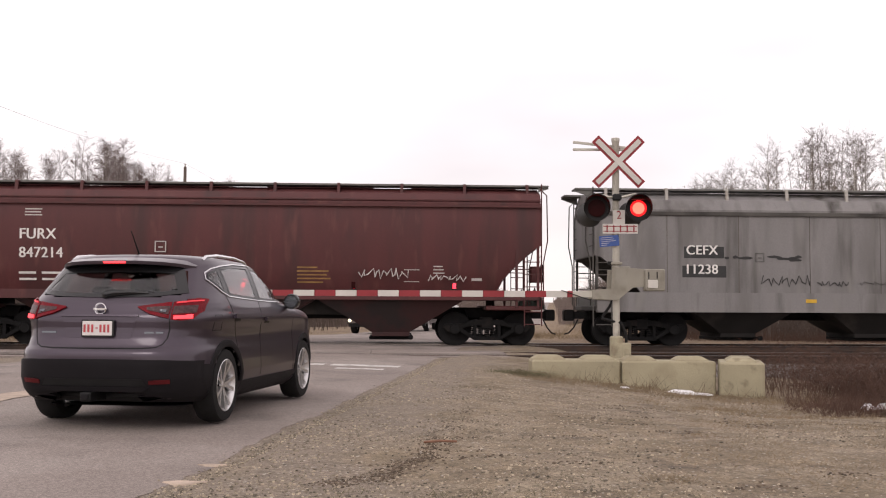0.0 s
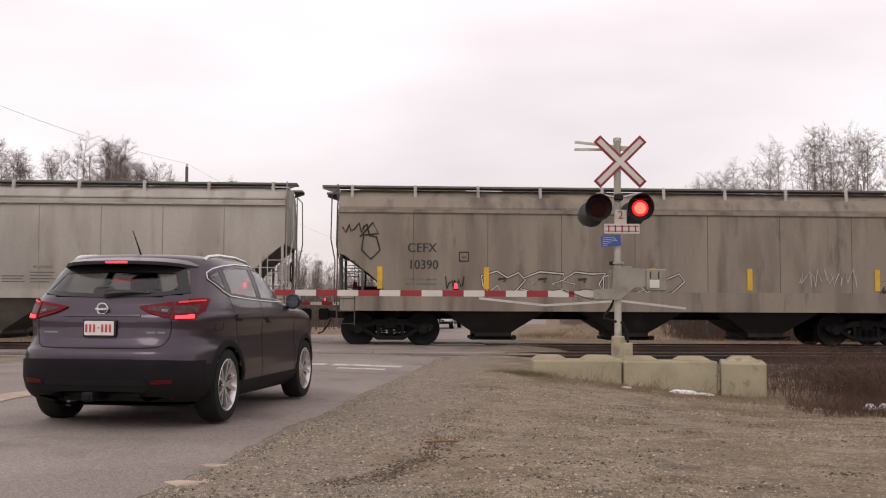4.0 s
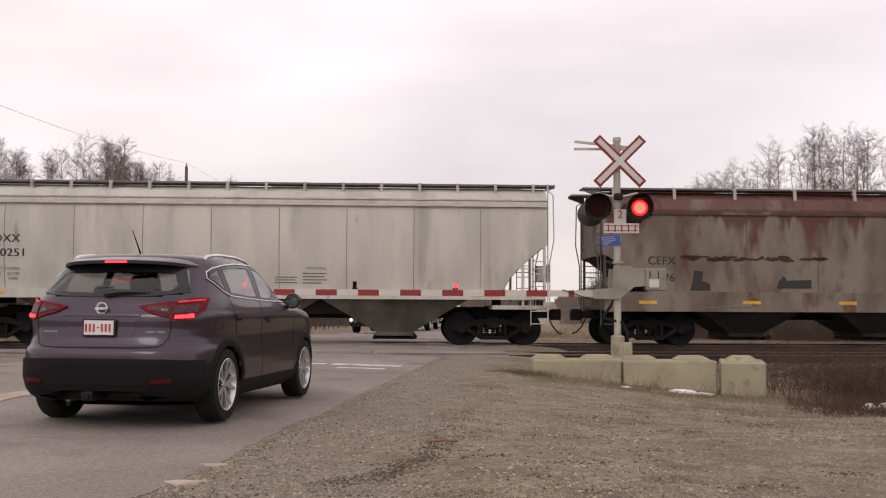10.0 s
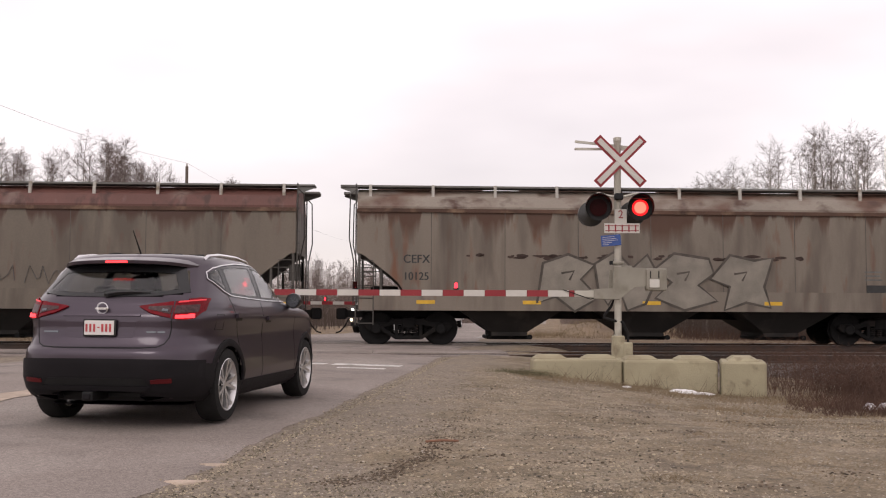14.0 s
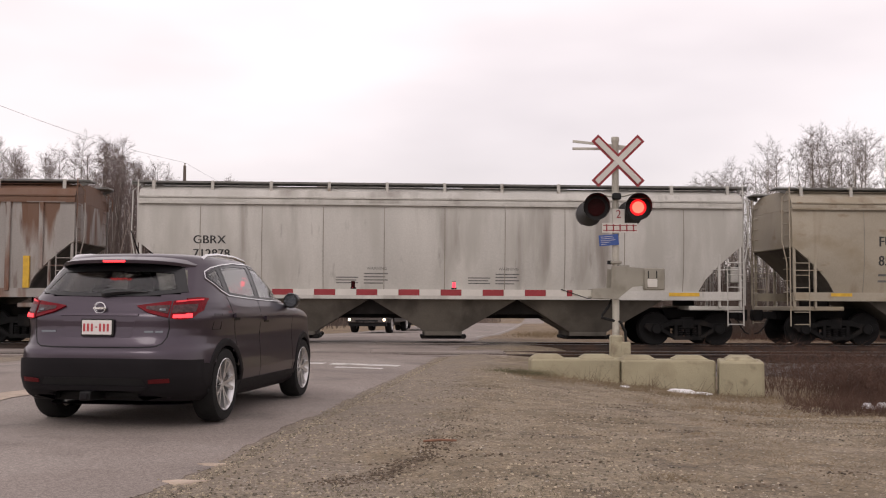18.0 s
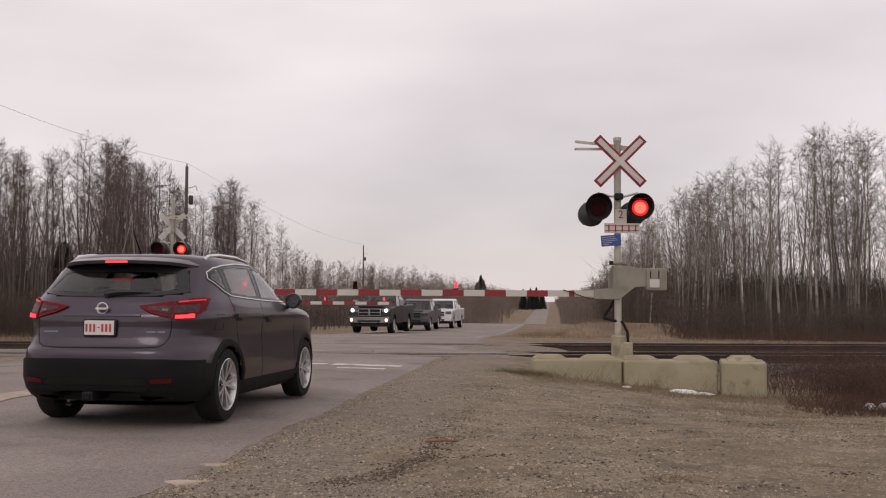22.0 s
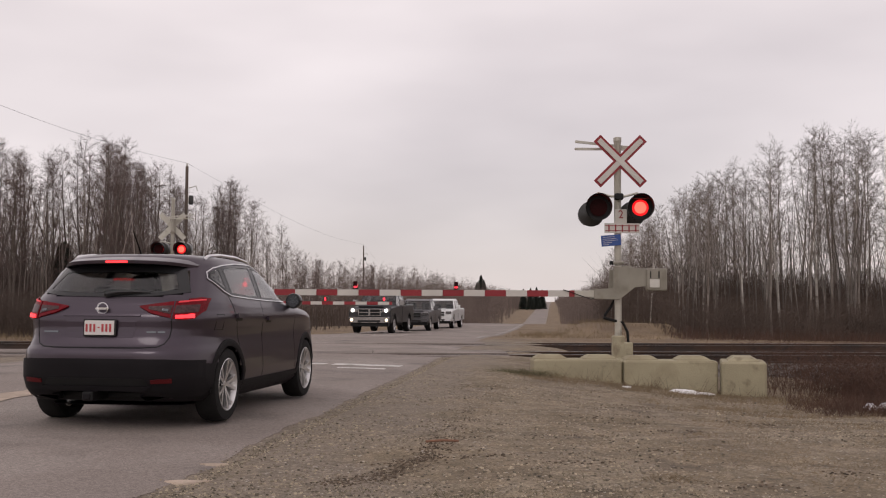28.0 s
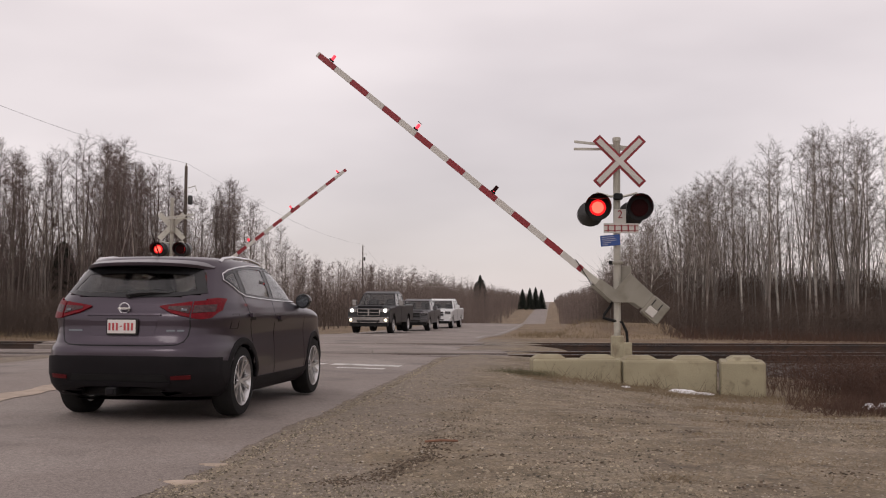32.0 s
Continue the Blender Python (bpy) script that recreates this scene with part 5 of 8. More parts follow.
words(W[7], "CEFX", -6.80, 2.18, 0.32, M_BLKTXT, 0.98)
words(W[7], "10576", -6.80, 1.72, 0.30, M_BLKTXT, 0.95)
chips(W[7], -6.0, -1.8, 2.42, 3, 34, M_SCRAPE)
chips(W[7], 0.5, 6.2, 2.40, 13, 30, M_SCRAPE)
part("paint_patch", prism(geo(), [(-5.62, 1.54), (-5.05, 1.54), (-5.08, 1.72), (-5.3, 1.8), (-5.25, 2.05), (-5.5, 2.08), (-5.55, 1.75)], -1.565, -1.545, "y"), M_GRAF_K, W[7], "black paint patch")
part("paint_patch", prism(geo(), [(-3.19, 1.61), (-2.22, 1.61), (-2.22, 1.84), (-2.9, 1.82), (-3.0, 1.95), (-3.12, 1.80)], -1.565, -1.545, "y"), M_GRAF_K, W[7], "black paint patch")
graffiti(W[7], 2.4, 5.6, 1.02, 1.98, 5, M_GRAF_W, M_GRAF_RED, 21, lift=0.036, thin=0.05)
square_mark(W[7], -4.2, 2.0, 0.24, M_GREYTXT)
bars(W[7], 6.0, 2.0, [0.5, 0.4], 0.05, 0.12, M_GREYTXT)
for a, b, c, d in ((6.0, 6.6, 1.70, 1.73), (6.0, 6.6, 1.50, 1.53), (6.0, 6.03, 1.50, 1.73), (6.57, 6.6, 1.50, 1.73)):
    part("stencil_frame", box(geo(), a, b, -1.567, -1.545, c, d), M_GREYTXT, W[7])
yellow(W[7], (-6.8, -3.9, -1.2, 1.4), 1.16, 0.5, 0.09)
bars(W[7], -5.2, 1.05, [1.3], 0.03, 0.1, M_GREYTXT, on=1.58)

words(W[8], "CEFX", -6.80, 2.18, 0.32, M_BLKTXT, 0.98)
words(W[8], "10522", -6.80, 1.72, 0.30, M_BLKTXT, 0.95)
chips(W[8], -5.5, -1.8, 2.42, 31, 18, M_SCRAPE)
chips(W[8], 3.2, 5.6, 2.38, 33, 18)
for k, (a, b) in enumerate(((-4.3, -3.2), (-3.2, -2.0), (-0.7, 0.6), (0.9, 2.2))):
    scrawl(W[8], a, b, 1.55, 2.2, M_GREYTXT, 40 + k, 12, r=0.012)
bars(W[8], 6.2, 2.0, [0.5, 0.4, 0.5], 0.04, 0.11, M_GREYTXT)
part("data_plate", box(geo(), 6.15, 6.65, -1.567, -1.545, 1.50, 1.72), M_BLKTXT, W[8])
yellow(W[8], (-4.2, -1.6, 3.9, 7.8), 1.03, 0.48, 0.13)

words(W[9], "CEFX", -6.82, 2.18, 0.32, M_BLKTXT, 0.92)
words(W[9], "10125", -6.82, 1.72, 0.30, M_BLKTXT, 0.90)
chips(W[9], -5.2, 4.5, 2.42, 51, 44, M_SCRAPE)
graffiti(W[9], -3.1, 3.3, 1.0, 2.45, 4, mat("graffiti_faded", (0.215, 0.192, 0.160), 0.7, vary=0.35, scale=2), mat("graffiti_faded_line", (0.070, 0.058, 0.048), 0.7, vary=0.5, scale=4), 64, lift=0.036, thin=0.075)
bars(W[9], 6.0, 2.05, [0.5, 0.45, 0.5], 0.04, 0.11, M_GREYTXT)
part("data_plate", box(geo(), 6.05, 6.6, -1.567, -1.545, 1.48, 1.70), M_BLKTXT, W[9])
yellow(W[9], (-6.2, -3.3, 0.0, 3.4, 7.2), 1.13, 0.5, 0.10)

graffiti(W[10], -4.45, -1.65, 2.10, 3.05, 4, M_GRAF_GREEN, M_GRAF_W, 71, inner=M_GRAF_K, lift=0.078, thin=0.10)
part("graffiti_fill", prism(geo(), [(-1.62, 3.18), (-1.30, 3.15), (-1.22, 2.0), (-0.98, 1.98), (-1.55, 1.60), (-2.0, 2.05), (-1.72, 2.08)], -1.632, -1.545, "y"), M_GRAF_GREEN, W[10], "graffiti paint")
stroke(W[10], [(-1.62, 3.18), (-1.30, 3.15), (-1.22, 2.0), (-0.98, 1.98), (-1.55, 1.60), (-2.0, 2.05), (-1.72, 2.08), (-1.62, 3.18)], 0.07, M_GRAF_W, 0.086)
bars(W[10], -5.99, 2.44, [0.22], 0.20, 0.1, M_BLKTXT)
bars(W[10], -5.68, 2.44, [0.18], 0.20, 0.1, M_BLKTXT)
bars(W[10], -5.20, 2.44, [0.20], 0.20, 0.1, M_BLKTXT)
bars(W[10], -4.92, 2.44, [0.18], 0.20, 0.1, M_BLKTXT)
for x, z0, z1 in ((-6.88, 1.72, 2.33), (1.45, 1.55, 1.85), (3.95, 1.55, 1.85), (6.98, 1.50, 2.35)):
    part("reflector", box(geo(), x - 0.08, x + 0.08, -1.628, -1.545, z0, z1), M_YELLOW, W[10], "upright yellow reflector strip")
bars(W[10], 4.9, 1.85, [0.35, 0.35, 0.35], 0.05, 0.10, M_GREYTXT)
bars(W[10], 5.7, 1.85, [0.4, 0.35, 0.4], 0.05, 0.10, M_GREYTXT)

words(W[12], "FURX", -5.76, 2.70, 0.40, M_BLKTXT, 0.86)
words(W[12], "851124", -5.76, 2.17, 0.39, M_BLKTXT, 0.86)
bars(W[12], -5.75, 1.95, [0.65, 0.6], 0.06, 0.17, M_GREYTXT)
part("repaint_square", box(geo(), -4.1, -3.84, -1.562, -1.545, 2.38, 2.66), M_GRAF_G, W[12])
chips(W[12], -5.0, -3.6, 2.85, 81, 10, mat("orange_rust", (0.24, 0.13, 0.06), 0.8))
chips(W[12], -2.3, -0.6, 3.05, 82, 12, bpy.data.materials["orange_rust"])
chips(W[12], -3.9, -3.3, 2.15, 83, 7, bpy.data.materials["orange_rust"])
yellow(W[12], (-6.85, 1.6, 6.6), 1.38, 0.6, 0.09)
bars(W[12], -0.2, 1.75, [0.35, 0.5], 0.06, 0.12, M_GREYTXT)
bars(W[12], 0.5, 1.75, [0.35, 0.3], 0.06, 0.12, M_GREYTXT)


# ---- the waiting car ----
from mathutils.bvhtree import BVHTree

M_CARPAINT = mat("metallic_grey_paint", (0.060, 0.0455, 0.061), 0.33, metal=0.68, vary=0.06, scale=1.0, fine=400, bump=0.0, coat=0.5)
M_PLASTIC = mat("black_plastic_cladding", (0.0105, 0.0092, 0.0108), 0.6, vary=0.2, scale=3, fine=200, bump=0.1, spec=0.16)
M_TRIMBLK = mat("gloss_black_trim", (0.012, 0.012, 0.013), 0.2, vary=0.1)
M_CHROME = mat("chrome", (0.75, 0.75, 0.76), 0.12, metal=1.0, vary=0.05)
M_TRUCKCHROME = mat("dulled_chrome", (0.34, 0.33, 0.33), 0.22, metal=1.0, vary=0.15, scale=5)
M_ALLOY = mat("alloy_wheel", (0.66, 0.65, 0.65), 0.35, metal=0.9, vary=0.08, scale=6)
M_TYRE = mat("tyre", (0.014, 0.0135, 0.0135), 0.85, spec=0.25, vary=0.25, scale=12)
M_REDLENS = mat("red_lamp_plastic", (0.150, 0.004, 0.010), 0.4, vary=0.3, scale=20, spec=0.15)
M_CLEARLENS = mat("smoky_lamp_plastic", (0.066, 0.034, 0.036), 0.35, vary=0.5, scale=30, spec=0.25)
M_REFLECTOR = mat("dull_red_reflector", (0.085, 0.008, 0.010), 0.4, vary=0.2, spec=0.2)
M_BRAKE = glow("lit_brake_lamp", (1.0, 0.035, 0.045), 2.2)
M_TAIL = glow("dim_tail_strip", (1.0, 0.05, 0.07), 0.28)
M_HEAD = glow("lit_headlamp", (1.0, 0.96, 0.9), 6.0)
M_FOG = glow("lit_fog_lamp", (1.0, 0.82, 0.55), 3.0)
M_PLATE = mat("plate_white", (0.70, 0.66, 0.64), 0.5, vary=0.06)
M_PLATERED = mat("plate_red", (0.42, 0.05, 0.06), 0.5, vary=0.1)
M_MIRROR = mat("mirror_glass", (0.16, 0.17, 0.18), 0.05, metal=1.0, vary=0.02)
M_SEAT = mat("dark_seat_cloth", (0.035, 0.033, 0.034), 0.9, vary=0.2)
M_TINT = glass("tinted_window_glass", (0.58, 0.59, 0.59))
M_CLEARGLASS = glass("window_glass", (0.72, 0.74, 0.73))

SLICES = [(0.19, 0.74, 0.34, 4.10), (0.26, 0.83, 0.14, 4.26), (0.34, 0.870, 0.06, 4.33), (0.45, 0.892, 0.02, 4.36), (0.58, 0.890, 0.0, 4.37), (0.67, 0.886, 0.002, 4.36), (0.70, 0.884, 0.016, 4.355), (0.725, 0.882, 0.062, 4.35),
          (0.80, 0.880, 0.096, 4.32), (0.88, 0.890, 0.108, 4.28), (0.955, 0.905, 0.106, 4.20), (0.995, 0.904, 0.112, 4.10), (1.03, 0.895, 0.134, 3.95), (1.07, 0.885, 0.155, 3.55), (1.11, 0.872, 0.175, 3.2), (1.15, 0.858, 0.205, 3.02),
          (1.25, 0.825, 0.30, 2.90), (1.38, 0.775, 0.43, 2.66), (1.47, 0.738, 0.52, 2.44), (1.53, 0.690, 0.58, 2.24), (1.555, 0.61, 0.63, 2.00), (1.568, 0.46, 0.74, 1.70), (1.575, 0.2, 0.95, 1.4)]


def car_outline(z, count=112):
    zs = [s[0] for s in SLICES]
    hw, yr, yf = (float(np.interp(z, zs, [s[k] for s in SLICES])) for k in (1, 2, 3))
    n = float(np.interp(z, [0.2, 0.6, 1.0, 1.2, 1.5, 1.6], [6.0, 5.4, 5.0, 4.4, 3.8, 3.0]))
    hw *= 1.015
    yc, a = (yr + yf) / 2, (yf - yr) / 2
    ring = []
    for i in range(count):
        t = 6.2831853 * i / count
        # crowd the samples towards the four corners
        t = t - 0.22 * math.sin(4 * t)
        c, s = math.cos(t), math.sin(t)
        ring.append((hw * math.copysign(abs(c) ** (2 / n), c), yc + a * math.copysign(abs(s) ** (2 / n), s), z))
    return ring


def poly_at(poly, u):
    """A point at the share u along a polyline's first coordinate order."""
    n = len(poly) - 1
    q = min(n - 1e-6, max(0.0, u * n))
    i = int(q)
    k = q - i
    return poly[i][0] + (poly[i + 1][0] - poly[i][0]) * k, poly[i][1] + (poly[i + 1][1] - poly[i][1]) * k


def skin(tree, low, high, view, nu=12, nv=6, out=0.006, thick=0.012, side=1):
    """A panel that lies on the body: between two edge lines in the side view (y, z) or in the rear or front view (x, z)."""
    tops, backs = [], []
    for j in range(nv + 1):
        for i in range(nu + 1):
            a, b = poly_at(low, i / nu), poly_at(high, i / nu)
            p, z = a[0] + (b[0] - a[0]) * j / nv, a[1] + (b[1] - a[1]) * j / nv
            if view == "side":
                o, d = Vector((side * 3.0, p, z)), Vector((-side, 0, 0))
            elif view == "rear":
                o, d = Vector((p, -3.0, z)), Vector((0, 1, 0))
            else:
                o, d = Vector((p, 8.0, z)), Vector((0, -1, 0))
            hit, nor, _, _ = tree.ray_cast(o, d)
            if hit is None:
                hit, nor, _, _ = tree.find_nearest(o + d * (2.2 if view == "side" else 3.4))
            if nor.dot(d) > 0:
                nor = -nor
            tops.append(hit + nor * out)
            backs.append(hit + nor * (out - thick))
    g = geo()
    w, n = nu + 1, (nu + 1) * (nv + 1)
    f = [(j * w + i, j * w + i + 1, (j + 1) * w + i + 1, (j + 1) * w + i) for j in range(nv) for i in range(nu)]
    f += [tuple(n + k for k in reversed(q)) for q in list(f)]
    edge = [i for i in range(w)] + [j * w + nu for j in range(1, nv + 1)] + [nv * w + i for i in range(nu - 1, -1, -1)] + [j * w for j in range(nv - 1, 0, -1)]
    f += [(a, b, b + n, a + n) for a, b in zip(edge, edge[1:] + edge[:1])]
    return add(g, tops + backs, f)


def inside(poly, a, b):
    odd = False
    for (x0, y0), (x1, y1) in zip(poly, poly[1:] + poly[:1]):
        if (y0 > b) != (y1 > b) and a < (x1 - x0) * (b - y0) / (y1 - y0) + x0:
            odd = not odd
    return odd


def make_wheel(parent, x, y, r, width, spokes=5, tyre=None, alloy=None, q=1.0):
    """A wheel part with tyre, rim and spokes; its axle lies along x, the outer face on the side of x."""
    s = 1 if x > 0 else -1
    h = width / 2
    wheel = part("wheel", lathe(geo(), [(0.0, -h * 0.2), (r * 0.16, -h * 0.2), (r * 0.16, h * 0.5), (0.0, h * 0.5)], (0, 0, 0), "x", 16), M_PLASTIC, parent, "wheel with alloy rim", smooth=True)
    wheel.location = (x, y, r)
    part("tyre", lathe(geo(), [(r * 0.66 * q, -h), (r * 0.84, -h * 1.04), (r * 0.95, -h * 0.95), (r * 0.985, -h * 0.7), (r, -h * 0.4), (r, h * 0.4), (r * 0.985, h * 0.7), (r * 0.95, h * 0.95), (r * 0.84, h * 1.04), (r * 0.66 * q, h), (r * 0.63 * q, h * 0.8), (r * 0.63 * q, -h * 0.8), (r * 0.66 * q, -h)], (0, 0, 0), "x", 44), tyre or M_TYRE, wheel, smooth=True)
    rim = part("rim", lathe(geo(), [(r * 0.67 * q, s * h * 0.96), (r * 0.64 * q, s * h * 1.02), (r * 0.60 * q, s * h * 0.84), (r * 0.57 * q, s * h * 0.2), (r * 0.57 * q, -s * h * 0.6), (r * 0.62 * q, -s * h * 0.6)], (0, 0, 0), "x", 40), alloy or M_ALLOY, wheel, smooth=True)
    part("brake_disc", lathe(geo(), [(0.0, s * h * 0.05), (r * 0.46, s * h * 0.05), (r * 0.46, s * h * 0.12), (0.0, s * h * 0.12)], (0, 0, 0), "x", 24), M_BLACK, wheel)
    part("hub_cap", lathe(geo(), [(0.0, s * h * 0.72), (r * 0.085, s * h * 0.72), (r * 0.11, s * h * 0.62), (r * 0.13, s * h * 0.4), (0.0, s * h * 0.4)], (0, 0, 0), "x", 16), alloy or M_ALLOY, wheel, smooth=True)
    for k in range(spokes):
        for d in (-0.21, 0.21):
            a = 6.2832 * k / spokes
            g = geo()
            rings = []
            for rr, off, half, dep in ((0.09, 0.5 * d, 0.042, 0.70), (0.30, d * 0.85, 0.040, 0.80), (0.48, d * 1.1, 0.042, 0.90), (0.62, d * 1.2, 0.052, 0.96)):
                ca, sa = math.cos(a + off), math.sin(a + off)
                ring = []
                rr = rr * q if rr > 0.2 else rr
                for e, dd in ((-half, dep), (half, dep), (half, dep - 0.35), (-half, dep - 0.35)):
                    ring.append((s * h * dd, r * (rr * ca - e * sa), r * (rr * sa + e * ca)))
                rings.append(ring)
            part("spoke", loft(g, rings), alloy or M_ALLOY, wheel)
    return wheel


BRAKES = []


def make_suv():
    car = new("suv")
    tagged(car, "dark metallic grey compact SUV waiting with brake lamps", "car")
    # shell, sliced by height
    zs = np.concatenate([np.linspace(0.19, 1.0, 42), np.linspace(1.02, 1.16, 12), np.linspace(1.18, 1.53, 18), np.array([1.54, 1.548, 1.556, 1.564, 1.57, 1.575])])
    rings = [car_outline(float(z)) for z in zs]
    shell = loft(geo(), rings)
    tree = BVHTree.FromPolygons([Vector(v) for v in shell[0]], shell[1])
    AX_R, AX_F, R = 0.90, 3.52, 0.345
    # window openings in the side view (y, z), lower and upper edges from rear to front
    panes = {"quarter_window": ([(0.72, 1.335), (0.95, 1.205)], [(0.76, 1.390), (0.96, 1.445)]),
             "rear_door_window": ([(1.02, 1.185), (1.40, 1.165), (1.78, 1.15)], [(1.01, 1.452), (1.40, 1.482), (1.78, 1.485)]),
             "front_door_window": ([(1.86, 1.148), (2.35, 1.135), (2.94, 1.125)], [(1.86, 1.484), (2.30, 1.445), (2.80, 1.20)])}
    rear_low, rear_high = [(-0.70, 1.20), (-0.45, 1.165), (0, 1.155), (0.45, 1.165), (0.70, 1.20)], [(-0.575, 1.445), (-0.35, 1.46), (0, 1.465), (0.35, 1.46), (0.575, 1.445)]
    front_low, front_high = [(-0.72, 1.17), (0, 1.15), (0.72, 1.17)], [(-0.56, 1.46), (0, 1.49), (0.56, 1.46)]
    holes = [[(a[0], a[1]) for a in lo] + [(b[0], b[1]) for b in reversed(hi)] for lo, hi in panes.values()]
    rear_hole, front_hole = rear_low + rear_high[::-1], front_low + front_high[::-1]
    keep = []
    for f in shell[1]:
        c = sum((Vector(shell[0][i]) for i in f), Vector()) / len(f)
        if len(f) > 4:
            keep.append(f)
            continue
        cut = any(abs(c.x) > 0.5 and (c.y - ax) ** 2 + (c.z - R) ** 2 < 0.375 ** 2 and c.z < 0.8 for ax in (AX_R, AX_F))
        cut = cut or (c.z < 0.275 and c.y < 0.75) or (c.z < 0.345 and c.y < 0.5 and abs(c.x) < 0.62)
        if 1.12 < c.z < 1.5:
            if any(inside(h, c.y, c.z) for h in holes) and abs(c.x) > 0.5:
                cut = True
            if c.y < 0.75 and inside(rear_hole, c.x, c.z):
                cut = True
            if c.y > 2.0 and inside(front_hole, c.x, c.z):
                cut = True
        if not cut:
            keep.append(f)
    body = part("body", (shell[0], keep), M_CARPAINT, car, smooth=True)
    # glass and surrounds
    for s in (-1, 1):
        for name, (lo, hi) in panes.items():
            part(name, skin(tree, lo, hi, "side", 10, 6, 0.002, 0.005, s), M_TINT, car, "tinted side window")
            edge = 0.022
            for e0, e1 in ((lo, [(y, z + edge) for y, z in lo]), ([(y, z - edge) for y, z in hi], hi)):
                part("window_seal", skin(tree, e0, e1, "side", 10, 1, 0.005, 0.02, s), M_TRIMBLK, car)
            for k in (0, -1):
                d = 0.024 if k == 0 else -0.024
                part("window_seal", skin(tree, [lo[k], (lo[k][0] + d, lo[k][1])], [hi[k], (hi[k][0] + d, hi[k][1])], "side", 1, 8, 0.005, 0.02, s), M_TRIMBLK, car)
        for y0, y1, za, zb in ((0.95, 1.02, 1.19, 1.45), (1.78, 1.86, 1.15, 1.484)):
            part("door_pillar", skin(tree, [(y0, za), (y1, za)], [(y0, zb), (y1, zb)], "side", 2, 8, 0.003, 0.02, s), M_TRIMBLK, car)
        line = [(2.94, 1.115), (2.35, 1.122), (1.80, 1.137), (1.40, 1.152), (1.00, 1.172), (0.86, 1.215), (0.68, 1.33), (0.72, 1.396), (0.84, 1.438), (1.02, 1.468), (1.4, 1.497), (1.86, 1.50), (2.32, 1.460), (2.84, 1.20)]
        for k in range(len(line) - 1):
            (ya, za), (yb, zb) = line[k], line[k + 1]
            w = 0.009
            d = Vector((zb - za, -(yb - ya))).normalized() * w
            part("chrome_strip", skin(tree, [(ya, za), (yb, zb)], [(ya + d.x, za + d.y), (yb + d.x, zb + d.y)], "side", 3, 1, 0.010, 0.02, s), M_CHROME, car)
        # lower cladding and wheel arches
        part("sill_cladding", skin(tree, [(1.15, 0.21), (3.08, 0.21)], [(1.15, 0.36), (3.08, 0.36)], "side", 14, 3, 0.012, 0.03, s), M_PLASTIC, car)
        for ax in (AX_R, AX_F):
            rings = []
            for i in range(25):
                t = radians(-10 + 196 * i / 24)
                q = []
                for rr, o in ((0.360, 0.0), (0.360, 0.018), (0.375, 0.026), (0.425, 0.020), (0.435, 0.0)):
                    y, z = ax + rr * math.cos(t), max(0.215, R + rr * math.sin(t))
                    hit, nor, _, _ = tree.ray_cast(Vector((s * 3, y, z)), Vector((-s, 0, 0)))
                    hx = hit.x if hit else s * 0.85
                    q.append((hx + s * (o - 0.012), y, z))
                rings.append(q)
            part("wheel_arch", loft(geo(), rings), M_PLASTIC, car, smooth=True)
            part("wheel_well", loft(geo(), [[(s * xx, ax + rr * math.cos(radians(a)), R + rr * math.sin(radians(a))) for a in range(-6, 187, 16)] for xx, rr in ((0.86, 0.38), (0.55, 0.40), (0.50, 0.30), (0.50, 0.02))], caps=False, closed=False), M_BLACK, car)
        # door seams and handles
        for lo, hi in (([(1.86, 0.37), (1.872, 0.37)], [(1.80, 1.14), (1.812, 1.14)]), ([(1.16, 0.70), (1.172, 0.70)], [(0.93, 1.18), (0.942, 1.18)]), ([(3.02, 0.37), (3.032, 0.37)], [(2.93, 1.10), (2.942, 1.10)])):
            part("door_seam", skin(tree, lo, hi, "side", 1, 10, 0.0015, 0.01, s), M_BLACK, car)
        for y, z in ((1.10, 0.985), (2.00, 0.955)):
            h = part("door_handle", skin(tree, [(y - 0.10, z - 0.016), (y + 0.10, z - 0.020)], [(y - 0.10, z + 0.018), (y + 0.10, z + 0.014)], "side", 6, 2, 0.035, 0.03, s), M_CARPAINT, car, "body-coloured door handle", smooth=True)
            part("handle_recess", skin(tree, [(y - 0.07, z - 0.045), (y + 0.08, z - 0.045)], [(y - 0.07, z + 0.02), (y + 0.08, z + 0.02)], "side", 4, 2, 0.003, 0.01, s), M_BLACK, h)
        # mirrors
        mir = part("door_mirror", loft(geo(), [[(s * (0.962 + 0.088 * math.cos(t) * k), 2.70 + d, 1.137 + 0.088 * math.sin(t) * k) for t in [j * 0.3927 for j in range(16)]] for d, k in ((0.0, 0.93), (0.02, 1.0), (0.10, 0.95), (0.16, 0.7), (0.19, 0.3))]), M_TRIMBLK, car, "door mirror", smooth=True)
        part("mirror_glass", loft(geo(), [[(s * (0.962 + 0.068 * math.cos(t)), 2.70 + d, 1.137 + 0.066 * math.sin(t)) for t in [j * 0.3927 for j in range(16)]] for d in (-0.006, 0.006)]), M_MIRROR, mir)
        part("mirror_foot", cbox(geo(), *sorted((s * 0.82, s * 0.93)), 2.74, 2.82, 1.06, 1.10, 0.012), M_TRIMBLK, mir)
        # roof rail
        pts = [(s * 0.648, 0.84, 1.515), (s * 0.652, 0.92, 1.552), (s * 0.652, 1.2, 1.575), (s * 0.642, 1.7, 1.574), (s * 0.628, 2.05, 1.546), (s * 0.622, 2.15, 1.51)]
        part("roof_rail", tube(geo(), pts, 0.016, 8), M_CHROME, car, "bright roof rail", smooth=True)
